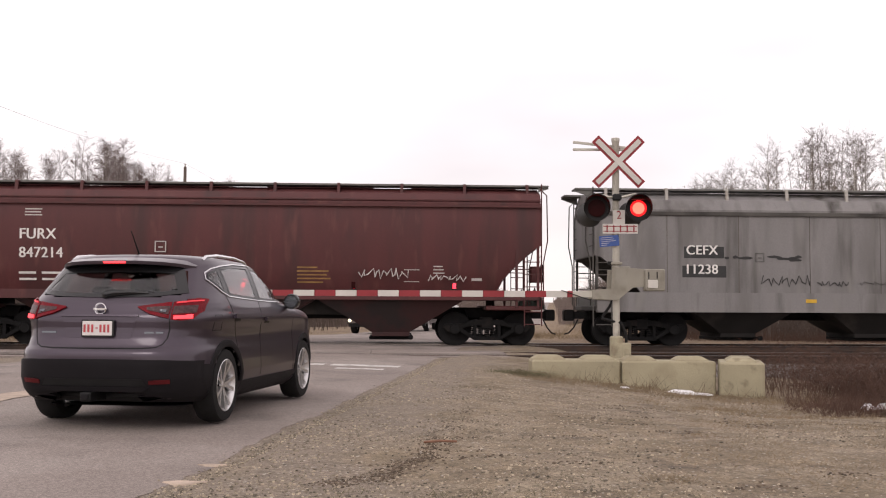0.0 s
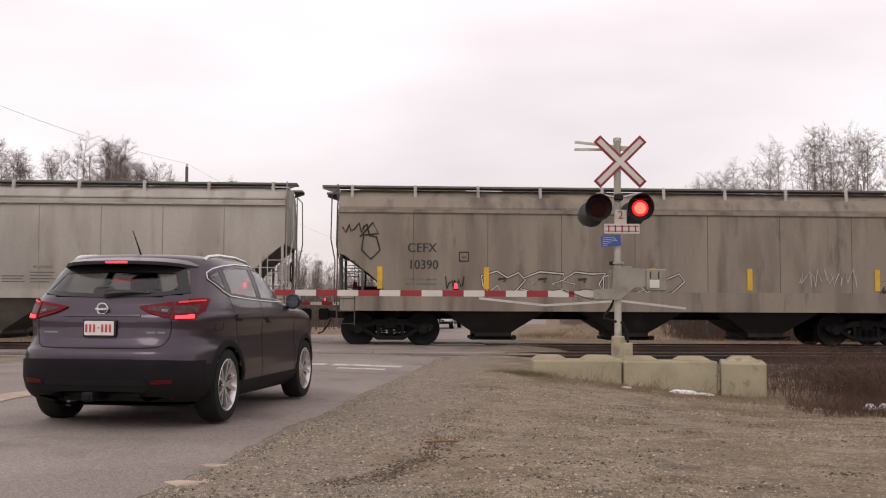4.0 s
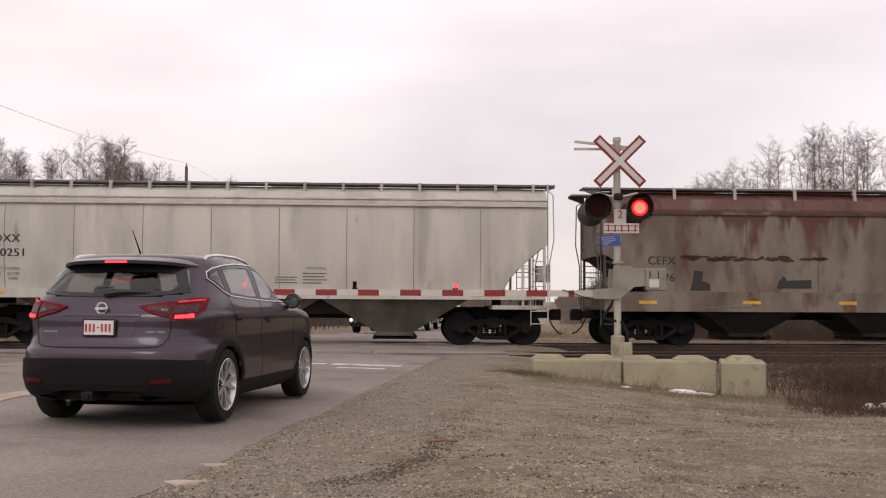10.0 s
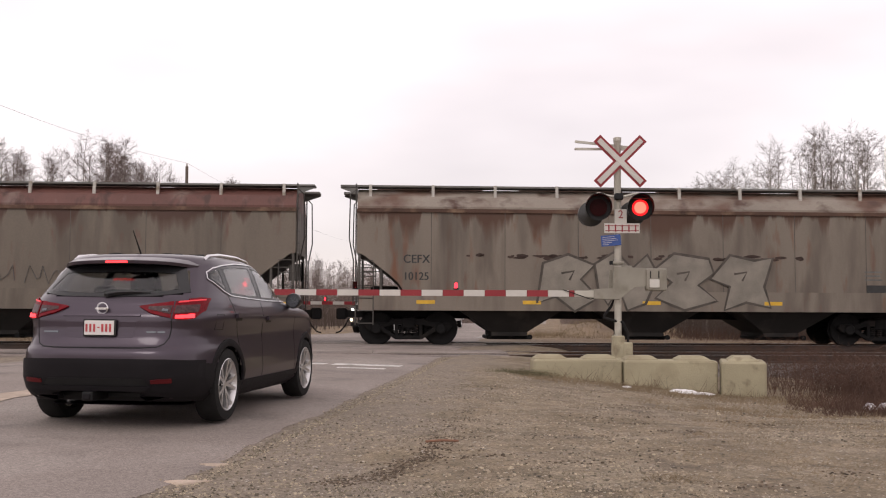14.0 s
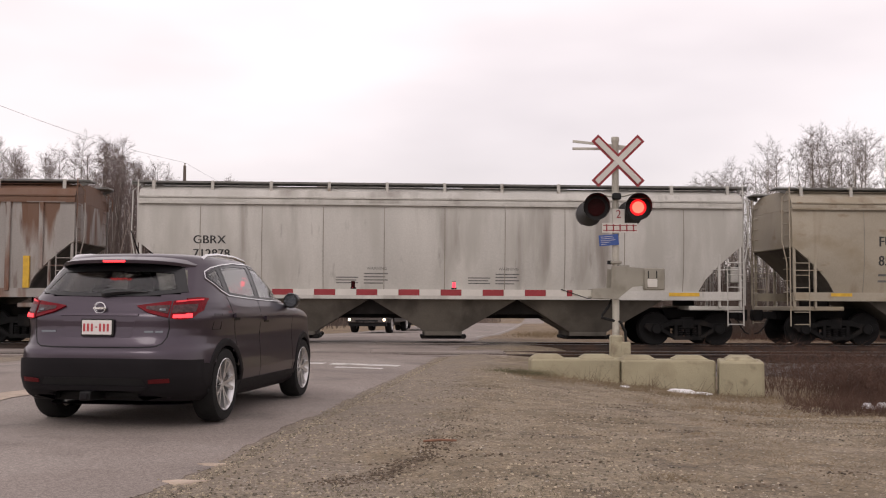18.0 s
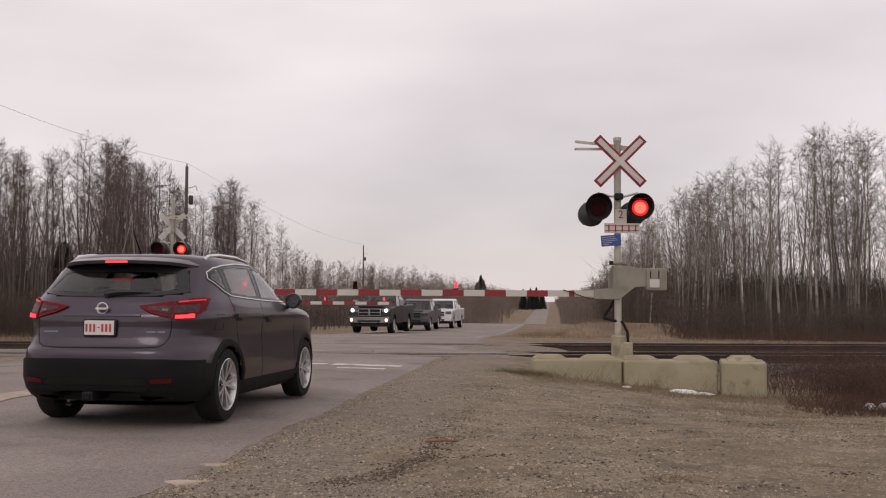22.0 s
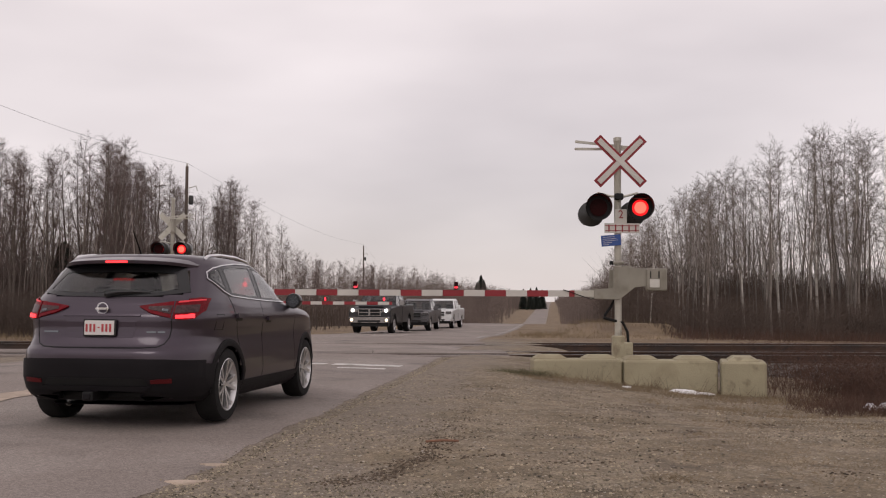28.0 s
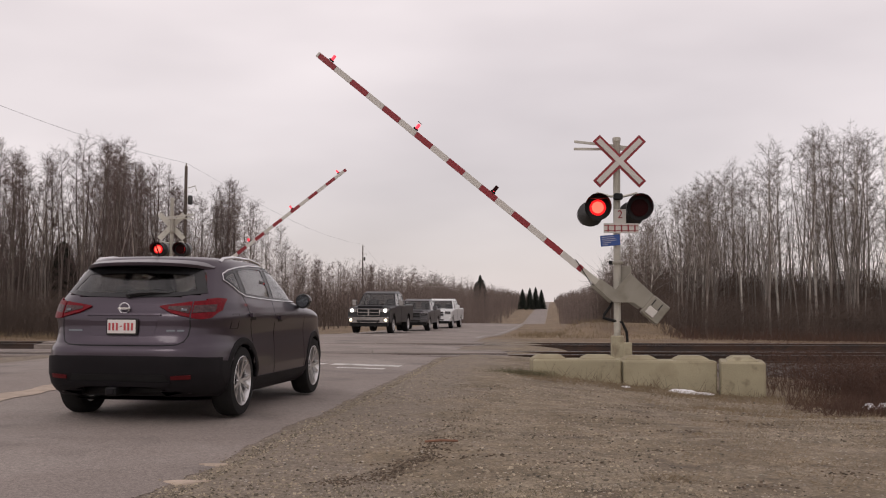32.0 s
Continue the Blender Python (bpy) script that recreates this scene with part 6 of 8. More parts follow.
        # rear lamps: hatch piece, body piece and the wrap round the corner
        lo, hi = [(0.335, 1.066), (0.45, 1.010), (0.615, 0.972)], [(0.335, 1.074), (0.48, 1.096), (0.615, 1.114)]
        part("hatch_lamp", skin(tree, [(s * a, b) for a, b in lo], [(s * a, b) for a, b in hi], "rear", 8, 4, 0.016, 0.03), M_REDLENS, car, "dark red hatch lamp")
        part("lamp_inlay", skin(tree, [(s * a, b) for a, b in [(0.42, 1.044), (0.608, 1.000)]], [(s * a, b) for a, b in [(0.42, 1.066), (0.608, 1.078)]], "rear", 8, 3, 0.020, 0.01), M_CLEARLENS, car)
        lo, hi = [(0.625, 0.965), (0.70, 0.957), (0.765, 0.965), (0.815, 1.035)], [(0.625, 1.112), (0.70, 1.122), (0.77, 1.130), (0.82, 1.136)]
        lamp = part("rear_lamp", skin(tree, [(s * a, b) for a, b in lo], [(s * a, b) for a, b in hi], "rear", 10, 5, 0.018, 0.03), M_REDLENS, car, "red rear lamp cluster", smooth=True)
        part("rear_lamp_wrap", skin(tree, [(0.33, 1.045), (0.44, 1.095), (0.56, 1.138)], [(0.34, 1.138), (0.45, 1.150), (0.57, 1.145)], "side", 10, 5, 0.017, 0.03, s), M_REDLENS, car, "red lamp side piece")
        part("lamp_inlay", skin(tree, [(s * 0.632, 1.003), (s * 0.78, 1.02)], [(s * 0.632, 1.076), (s * 0.78, 1.090)], "rear", 8, 3, 0.022, 0.01), M_CLEARLENS, lamp)
        strip = part("light_strip", skin(tree, [(s * 0.645, 0.968), (s * 0.765, 0.974)], [(s * 0.645, 0.996), (s * 0.765, 1.002)], "rear", 8, 2, 0.024, 0.012), M_BRAKE, lamp, "lit brake strip")
        BRAKES.append(strip)
        part("tail_strip", skin(tree, [(s * 0.645, 1.100), (s * 0.80, 1.122)], [(s * 0.645, 1.110), (s * 0.80, 1.134)], "rear", 8, 1, 0.024, 0.012), M_TAIL, lamp, "dim tail strip")
        BRAKES.append(bpy.data.objects[[c.name for c in lamp.children if c.name.startswith("tail_strip")][0]])
        part("reversing_lamp", skin(tree, [(s * 0.535, 1.024), (s * 0.585, 1.018)], [(s * 0.535, 1.046), (s * 0.585, 1.044)], "rear", 4, 2, 0.024, 0.008), M_MIRROR, car)
        # fuel flap outline
        if s > 0:
            for lo2, hi2 in (([(0.60, 0.86), (0.76, 0.86)], [(0.60, 0.866), (0.76, 0.866)]), ([(0.62, 1.0), (0.76, 1.0)], [(0.62, 1.006), (0.76, 1.006)]), ([(0.60, 0.86), (0.606, 0.86)], [(0.62, 1.0), (0.626, 1.0)]), ([(0.754, 0.86), (0.76, 0.86)], [(0.754, 1.0), (0.76, 1.0)])):
                part("fuel_flap_seam", skin(tree, lo2, hi2, "side", 4, 2, 0.0015, 0.01, s), M_BLACK, car)
        # bumper reflector
        part("bumper_reflector", skin(tree, [(s * 0.50, 0.415), (s * 0.66, 0.42)], [(s * 0.50, 0.445), (s * 0.66, 0.452)], "rear", 6, 1, 0.026, 0.02), M_REFLECTOR, car, "red bumper reflector")
    part("rear_window", skin(tree, rear_low, rear_high, "rear", 18, 8, 0.002, 0.005), M_TINT, car, "tinted rear window")
    part("windshield", skin(tree, front_low, front_high, "front", 18, 8, 0.002, 0.005), M_CLEARGLASS, car, "windshield")
    e = 0.035
    for a, b in ((rear_low, [(x * 0.97, z + e) for x, z in rear_low]), ([(x * 1.04, z - 0.075) for x, z in rear_high], rear_high)):
        part("rear_window_edge", skin(tree, a, b, "rear", 18, 1, 0.005, 0.02), M_TRIMBLK, car)
    for s in (-1, 1):
        part("rear_window_edge", skin(tree, [(s * 0.70, 1.20), (s * 0.625, 1.20)], [(s * 0.575, 1.445), (s * 0.485, 1.445)], "rear", 2, 8, 0.005, 0.02), M_TRIMBLK, car)
        part("windshield_edge", skin(tree, [(s * 0.72, 1.17), (s * 0.66, 1.17)], [(s * 0.56, 1.46), (s * 0.51, 1.46)], "front", 2, 8, 0.005, 0.02), M_TRIMBLK, car)
    # spoiler with the high brake lamp
    rings = []
    for i in range(13):
        k = -1 + i / 6
        x, dy, dz = 0.655 * k, 0.05 * k * k + 0.25 * abs(k) ** 5, -0.034 - 0.022 * k * k - 0.022 * abs(k) ** 6
        rings.append([(x, 0.378 + dy, 1.500 + dz), (x, 0.37 + dy, 1.529 + dz), (x, 0.45 + dy, 1.553 + dz), (x, 0.76 + dy * 0.6, 1.578 + dz * 0.8), (x, 0.76 + dy * 0.6, 1.52 + dz), (x, 0.55 + dy * 0.8, 1.492 + dz)])
    sp = part("roof_spoiler", loft(geo(), rings), M_CARPAINT, car, "grey roof spoiler", smooth=True)
    BRAKES.append(part("high_brake_lamp", cbox(geo(), -0.105, 0.105, 0.360, 0.42, 1.470, 1.488, 0.005), M_BRAKE, sp, "lit high brake lamp"))
    # rear bumper cover and hatch details
    part("rear_bumper", skin(tree, [(-0.84, 0.285), (-0.62, 0.29), (-0.3, 0.345), (0, 0.355), (0.3, 0.345), (0.62, 0.29), (0.84, 0.285)], [(-0.84, 0.60), (-0.62, 0.618), (-0.3, 0.622), (0, 0.622), (0.3, 0.622), (0.62, 0.618), (0.84, 0.60)], "rear", 30, 10, 0.016, 0.03), M_PLASTIC, car, "black plastic lower bumper", smooth=True)
    for s in (-1, 1):
        part("bumper_side", skin(tree, [(0.10, 0.262), (0.56, 0.235)], [(0.10, 0.59), (0.55, 0.56)], "side", 8, 8, 0.014, 0.03, s), M_PLASTIC, car, smooth=True)
    part("bumper_groove", skin(tree, [(-0.48, 0.395), (0.48, 0.395)], [(-0.44, 0.455), (0.44, 0.455)], "rear", 16, 2, 0.020, 0.01), M_BLACK, car)
    part("skid_trim", skin(tree, [(-0.44, 0.350), (0.44, 0.350)], [(-0.50, 0.392), (0.50, 0.392)], "rear", 16, 3, 0.030, 0.02), M_PLASTIC, car)
    u_line = [(0.625, 0.968), (0.628, 0.88), (0.615, 0.80), (0.585, 0.745), (0.53, 0.718), (0.40, 0.710), (0.0, 0.708)]
    u_line = u_line + [(-a, b) for a, b in reversed(u_line[:-1])]
    for (xa, za), (xb, zb) in zip(u_line, u_line[1:]):
        d = Vector((zb - za, -(xb - xa))).normalized() * 0.009
        part("hatch_seam", skin(tree, [(xa, za), (xb, zb)], [(xa + d.x, za + d.y), (xb + d.x, zb + d.y)], "rear", 5, 1, 0.0018, 0.01), M_BLACK, car)
    rec = part("plate_recess", skin(tree, [(-0.30, 0.80), (0.30, 0.80)], [(-0.34, 0.985), (0.34, 0.985)], "rear", 12, 4, 0.002, 0.01), M_CARPAINT, car)
    part("recess_lip", skin(tree, [(-0.36, 0.988), (0.36, 0.988)], [(-0.36, 1.005), (0.36, 1.005)], "rear", 14, 2, 0.012, 0.012), M_CARPAINT, car, smooth=True)
    plate = part("number_plate", cbox(geo(), -0.152, 0.152, 0.072, 0.092, 0.808, 0.962, 0.008, "y"), M_TRIMBLK, car, "white number plate with red characters in a black frame")
    part("plate_face", cbox(geo(), -0.138, 0.138, 0.066, 0.074, 0.824, 0.950, 0.004, "y"), M_PLATE, plate)
    for k, xx in enumerate((-0.115, -0.079, -0.043, -0.003, 0.033, 0.069, 0.105)):
        part("plate_mark", box(geo(), xx - 0.009, xx + 0.009, 0.062, 0.067, 0.885 if k == 3 else 0.852, 0.895 if k == 3 else 0.920), M_PLATERED, plate)
    badge = part("maker_badge", lathe(geo(), [(0.038, 0.0), (0.052, -0.004), (0.056, -0.012), (0.050, -0.018), (0.042, -0.012), (0.038, 0.0)], (0, 0.130, 1.055), "y", 28), M_CHROME, car, "round chrome badge", smooth=True)
    part("badge_bar", cbox(geo(), -0.062, 0.062, 0.107, 0.121, 1.045, 1.065, 0.004, "y"), M_CHROME, badge)
    for x0, x1, z in ((-0.55, -0.40, 0.842), (0.42, 0.50, 0.842), (0.515, 0.575, 0.842)):
        part("model_badge", skin(tree, [(x0, z), (x1, z)], [(x0, z + 0.016), (x1, z + 0.016)], "rear", 5, 1, 0.005, 0.01), M_MIRROR, car)
    wip = part("rear_wiper", tube(geo(), [(0.0, 0.21, 1.185), (0.10, 0.225, 1.20), (0.24, 0.240, 1.205), (0.38, 0.26, 1.198)], 0.034, 6, 0.018), M_TRIMBLK, car, smooth=True)
    part("wiper_boss", lathe(geo(), [(0.0, -0.015), (0.03, -0.012), (0.036, 0.02), (0.0, 0.03)], (0.0, 0.21, 1.183), "y", 14), M_TRIMBLK, wip, smooth=True)
    part("tow_receiver", cbox(geo(), -0.10, 0.0, -0.03, 0.60, 0.255, 0.335, 0.012), M_BLACK, car)
    part("receiver_cap", cbox(geo(), -0.085, -0.015, -0.045, -0.028, 0.27, 0.32, 0.008, "y"), M_PLASTIC, car)
    part("underbody", cbox(geo(), -0.60, 0.60, 0.62, 4.05, 0.20, 0.36, 0.03), M_BLACK, car)
    # added box that blocks light under the rear and deepens the shade there
    part("muffler", cbox(geo(), -0.56, 0.56, 0.26, 0.86, 0.235, 0.345, 0.04), M_BLACK, car)
    part("exhaust", tube(geo(), [(-0.45, 0.22, 0.275), (-0.45, 0.9, 0.28)], 0.035, 10), M_BLACK, car)
    part("antenna", tube(geo(), [(0.0, 0.90, 1.55), (-0.012, 0.72, 1.79)], 0.010, 6, 0.004), M_BLACK, car)
    # cabin
    part("dashboard", cbox(geo(), -0.68, 0.68, 2.55, 2.95, 0.85, 1.13, 0.05), M_SEAT, car)
    part("cabin_floor", cbox(geo(), -0.70, 0.70, 0.55, 2.9, 0.40, 0.50, 0.02), M_SEAT, car)
    part("parcel_shelf", cbox(geo(), -0.66, 0.66, 0.42, 0.85, 1.02, 1.06, 0.02), M_SEAT, car)
    part("rear_bench", cbox(geo(), -0.62, 0.62, 0.95, 1.12, 0.55, 1.13, 0.05), M_SEAT, car)
    for x in (-0.40, 0.0, 0.40):
        part("headrest", cbox(geo(), x - 0.11, x + 0.11, 0.92, 1.03, 1.12, 1.27, 0.035), M_SEAT, car)
    for x in (-0.37, 0.37):
        part("front_seat", cbox(geo(), x - 0.24, x + 0.24, 1.72, 1.90, 0.55, 1.18, 0.06), M_SEAT, car)
        part("headrest", cbox(geo(), x - 0.13, x + 0.13, 1.68, 1.80, 1.20, 1.39, 0.04), M_SEAT, car)
    wheels = []
    for ax in (AX_R, AX_F):
        for s in (-1, 1):
            wheels.append((make_wheel(car, s * 0.775, ax, R, 0.215, q=1.08), s))
    return car, wheels


SUV, SUV_WHEELS = make_suv()
SUV_HOME = (-3.02, 8.82)


# ---- the queue across the tracks ----
def pickup(x, y, z, rz, paint, label, height=1.92, lit=False, chrome=True, width=2.0, grille=M_BLACK):
    """A crew-cab pickup truck; its nose points to -y."""
    t = new("pickup_truck")
    k = height / 1.92
    hw = width / 2
    L = 5.7
    t.matrix_basis = pose(x, y, z, 0, 0, rz)
    tagged(t, label, "pickup truck", "trucks waiting across the tracks")
    side = [(0.02, 0.62), (0.05, 1.05), (0.25, 1.16), (1.45, 1.22), (1.55, 1.26), (3.75, 1.26), (3.80, 1.30), (5.62, 1.30), (5.68, 0.70), (5.55, 0.55), (4.95, 0.52), (4.85, 0.78), (4.55, 0.92), (4.20, 0.78), (4.10, 0.48), (1.40, 0.45), (1.30, 0.76), (1.0, 0.92), (0.68, 0.76), (0.58, 0.52), (0.08, 0.45)]
    g = geo()
    # body sides as one prism with rounded shoulders
    rings = []
    for xx, sh in ((-hw, 0.05), (-hw + 0.05, 0.0), (hw - 0.05, 0.0), (hw, 0.05)):
        rings.append([(xx, a, b * k - (sh if b > 1.0 else 0)) for a, b in side])
    loft(g, rings)
    part("body", g, paint, t)
    cab = [(1.45, 1.22, hw - 0.06), (1.62, 1.30, hw - 0.07), (2.20, 1.80, hw - 0.22), (2.55, 1.90, hw - 0.26), (3.35, 1.91, hw - 0.26), (3.68, 1.84, hw - 0.24), (3.85, 1.28, hw - 0.07)]
    rings = []
    for a, b, w in cab:
        rings.append([(-w, a, b * k), (w, a, b * k), (w, a, 1.20 * k), (-w, a, 1.20 * k)])
    roof = geo()
    loft(roof, [[(-hw + 0.24, 2.18, 1.80 * k), (hw - 0.24, 2.18, 1.80 * k), (hw - 0.20, 2.2, 1.75 * k), (-hw + 0.20, 2.2, 1.75 * k)], [(-hw + 0.27, 2.55, 1.905 * k), (hw - 0.27, 2.55, 1.905 * k), (hw - 0.21, 2.55, 1.80 * k), (-hw + 0.21, 2.55, 1.80 * k)],
                [(-hw + 0.27, 3.35, 1.915 * k), (hw - 0.27, 3.35, 1.915 * k), (hw - 0.21, 3.35, 1.80 * k), (-hw + 0.21, 3.35, 1.80 * k)], [(-hw + 0.27, 3.72, 1.84 * k), (hw - 0.27, 3.72, 1.84 * k), (hw - 0.22, 3.72, 1.76 * k), (-hw + 0.22, 3.72, 1.76 * k)]])
    part("roof", roof, paint, t)
    for s in (-1, 1):
        for a0, b0, a1, b1, w0, w1 in ((1.56, 1.24, 2.20, 1.80, hw - 0.07, hw - 0.22), (2.72, 1.24, 2.72, 1.82, hw - 0.07, hw - 0.22), (3.82, 1.24, 3.70, 1.80, hw - 0.07, hw - 0.23)):
            part("cab_pillar", loft(geo(), [[(s * w0, a0, b0 * k), (s * (w0 - 0.06), a0, b0 * k), (s * (w0 - 0.06), a0 + 0.07, b0 * k), (s * w0, a0 + 0.07, b0 * k)], [(s * w1, a1, b1 * k), (s * (w1 - 0.06), a1, b1 * k), (s * (w1 - 0.06), a1 + 0.07, b1 * k), (s * w1, a1 + 0.07, b1 * k)]]), paint, t)
        for (a0, a1), (c0, c1) in (((1.62, 2.70), (2.26, 2.70)), ((2.80, 3.80), (2.80, 3.68))):
            part("side_window", loft(geo(), [[(s * (hw - 0.08 - d), a0, 1.25 * k), (s * (hw - 0.08 - d), a1, 1.25 * k), (s * (hw - 0.23 - d), c1, 1.79 * k), (s * (hw - 0.23 - d), c0, 1.79 * k)] for d in (0, 0.02)]), M_TINT, t)
        m = part("door_mirror", cbox(geo(), *sorted((s * (hw + 0.03), s * (hw + 0.28))), 1.80, 1.95, 1.22 * k, 1.50 * k, 0.03), paint if not chrome else M_TRUCKCHROME, t)
        hl = part("headlamp", cbox(geo(), *sorted((s * (hw - 0.42), s * (hw - 0.04))), -0.02, 0.16, 0.93 * k, 1.10 * k, 0.03, "y"), M_TRUCKCHROME, t, "headlamp")
        if lit:
            part("headlamp_bulb", lathe(geo(), [(0.0, -0.05), (0.065, -0.045), (0.08, -0.02), (0.0, -0.01)], (s * (hw - 0.20), -0.01, 1.02 * k), "y", 14), M_HEAD, hl, "lit headlamp bulb")
            part("fog_lamp", lathe(geo(), [(0.0, -0.06), (0.055, -0.055), (0.07, -0.02), (0.0, 0.0)], (s * (hw - 0.17), -0.08, 0.60 * k), "y", 12), M_FOG, t, "lit fog lamp")
        part("door_seam", box(geo(), *sorted((s * (hw - 0.002), s * (hw + 0.004))), 2.74, 2.755, 0.55, 1.2 * k), M_BLACK, t)
        part("tow_hook", cbox(geo(), *sorted((s * 0.40, s * 0.46)), -0.12, 0.0, 0.50, 0.56, 0.01), M_BLACK, t)
    part("windshield", loft(geo(), [[(-hw + 0.13, 1.60 + d, 1.28 * k), (hw - 0.13, 1.60 + d, 1.28 * k), (hw - 0.28, 2.20 + d, 1.79 * k), (-hw + 0.28, 2.20 + d, 1.79 * k)] for d in (0, 0.02)]), M_TINT, t, "windshield")
    part("rear_glass", loft(geo(), [[(-hw + 0.15, 3.80 + d, 1.30 * k), (hw - 0.15, 3.80 + d, 1.30 * k), (hw - 0.28, 3.70 + d, 1.78 * k), (-hw + 0.28, 3.70 + d, 1.78 * k)] for d in (0, 0.02)]), M_TINT, t)
    gr = part("grille", cbox(geo(), -0.56, 0.56, -0.05, 0.10, 0.78 * k, 1.10 * k, 0.03, "y"), M_TRUCKCHROME if chrome else paint, t, "wide grille")
    for sx in (-1, 1):
        for sz in (0, 1):
            part("grille_opening", cbox(geo(), *sorted((sx * 0.035, sx * 0.51)), -0.062, 0.02, (0.81 + 0.145 * sz) * k, (0.925 + 0.145 * sz) * k, 0.015, "y"), grille, gr)
    part("front_bumper", cbox(geo(), -hw + 0.02, hw - 0.02, -0.10, 0.20, 0.50, 0.74 * k, 0.05, "y"), M_TRUCKCHROME if chrome else paint, t, "front bumper")
    part("bumper_intake", cbox(geo(), -0.55, 0.55, -0.112, 0.0, 0.54, 0.62, 0.015, "y"), M_BLACK, t)
    part("air_dam", cbox(geo(), -hw + 0.1, hw - 0.1, 0.0, 0.3, 0.33, 0.50, 0.03), M_BLACK, t)
    part("hood_bulge", cbox(geo(), -0.62, 0.62, 0.22, 1.45, 1.16 * k, 1.235 * k, 0.04), paint, t)
    part("chassis", cbox(geo(), -0.6, 0.6, 0.3, 5.5, 0.32, 0.55, 0.03), M_BLACK, t)
    part("dashboard", cbox(geo(), -hw + 0.2, hw - 0.2, 1.62, 2.0, 1.0, 1.27 * k, 0.04), M_SEAT, t)
    for sx in (-0.42, 0.42):
        part("front_seat", cbox(geo(), sx - 0.25, sx + 0.25, 2.75, 2.95, 0.9, 1.62, 0.06), M_SEAT, t)
    for ax in (0.99, 4.53):
        for s in (-1, 1):
            make_wheel(t, s * (hw - 0.16), ax, 0.40, 0.27, 5)
    return t


M_RAM = mat("charcoal_truck_paint", (0.022, 0.021, 0.023), 0.40, metal=0.25, vary=0.1, coat=0.2, spec=0.3)
M_GREYTRUCK = mat("grey_truck_paint", (0.105, 0.100, 0.104), 0.4, metal=0.3, vary=0.1, coat=0.2, spec=0.35)
M_WHITETRUCK = mat("white_truck_paint", (0.72, 0.72, 0.72), 0.35, vary=0.05, coat=0.4)


def road_z(x, y):
    r, q = rq(x, y)
    return profile(q) + crown(r)


for x, y, turn, paint, label, hgt, lit, chrome, wid in (
        (-3.42, 47.3, -3.2, M_RAM, "charcoal pickup truck with chrome grille and lit lamps", 2.02, True, True, 2.0),
        (-1.76, 57.5, -1.0, M_GREYTRUCK, "older grey pickup truck waiting in the queue", 1.84, False, False, 1.95),
        (-0.40, 67.5, -3.5, M_WHITETRUCK, "white pickup truck at the end of the queue", 2.0, False, False, 2.03)):
    pickup(x, y, road_z(x, y), turn - 6.2, paint, label, hgt, lit, chrome, wid)

# ---- far signal, utility poles ----
far_signal.matrix_basis = pose(-9.25, 34.5, 0.0, 0, 0, 180)


def utility_pole(x, y, h):
    p = new("utility_pole")
    z = land(x, y)
    p.matrix_basis = pose(x, y, z, 0, 0, 12)
    part("pole", tube(geo(), [(0, 0, -0.5), (0, 0, h)], 0.13, 10, 0.09), M_POLE, p, smooth=True)
    part("transformer", lathe(geo(), [(0.0, 0.0), (0.12, 0.02), (0.14, 0.08), (0.14, 0.5), (0.11, 0.56), (0.0, 0.57)], (0.27, 0, h - 2.3), "z", 14), M_HOOD, p, smooth=True)
    part("hanger", cbox(geo(), 0.08, 0.16, -0.03, 0.03, h - 2.1, h - 1.85, 0.01), M_GALV, p)
    part("cutout_fuse", tube(geo(), [(0.1, 0, h - 1.3), (0.55, 0, h - 1.15), (0.62, 0, h - 1.45)], 0.03, 6), M_GALV, p)
    part("insulator", lathe(geo(), [(0.03, 0.0), (0.06, 0.05), (0.03, 0.1), (0.06, 0.15), (0.0, 0.2)], (0, 0, h), "z", 8), M_GALV, p)
    tagged(p, "dark weathered wooden utility pole with transformer", "utility pole", "utility poles")
    return Vector((x, y, z + h + 0.2))


P0, P1, P2 = Vector((-15.4, 10, 8.2)), utility_pole(-15.3, 60, 9.9), utility_pole(-12.2, 155, 13.2)
for a, b in ((P0, P1), (P1, P2), (P2, Vector((-9.5, 255, 6)))):
    pts = []
    for i in range(17):
        p = a.lerp(b, i / 16)
        p.z -= 0.9 * math.sin(math.pi * i / 16)
        pts.append(p)
    tagged(part("power_line", tube(geo(), pts, 0.006, 4), M_BLACK), "thin dark overhead power line", "cable", kind="structure")


# ---- trees ----
def spike(g, a, b, r):
    """A three-sided twig from a to b."""
    d = b - a
    e = d.cross(Vector((0.3, 0.2, 1))).normalized() * r
    f = d.normalized().cross(e)
    k = len(g[0])
    g[0].extend((tuple(a + e), tuple(a - e * 0.5 + f * 0.87), tuple(a - e * 0.5 - f * 0.87), tuple(b)))
    g[1].extend(((k, k + 1, k + 3), (k + 1, k + 2, k + 3), (k + 2, k, k + 3)))


def sliver(g, rng, a, b, w):
    """The finest twig: one thin triangle."""
    d = b - a
    e = d.cross(Vector((rng.uniform(-1, 1), rng.uniform(-1, 1), rng.uniform(-0.3, 0.3)))).normalized() * w * 0.5
    k = len(g[0])
    g[0].extend((tuple(a + e), tuple(a - e), tuple(b)))
    g[1].append((k, k + 1, k + 2))


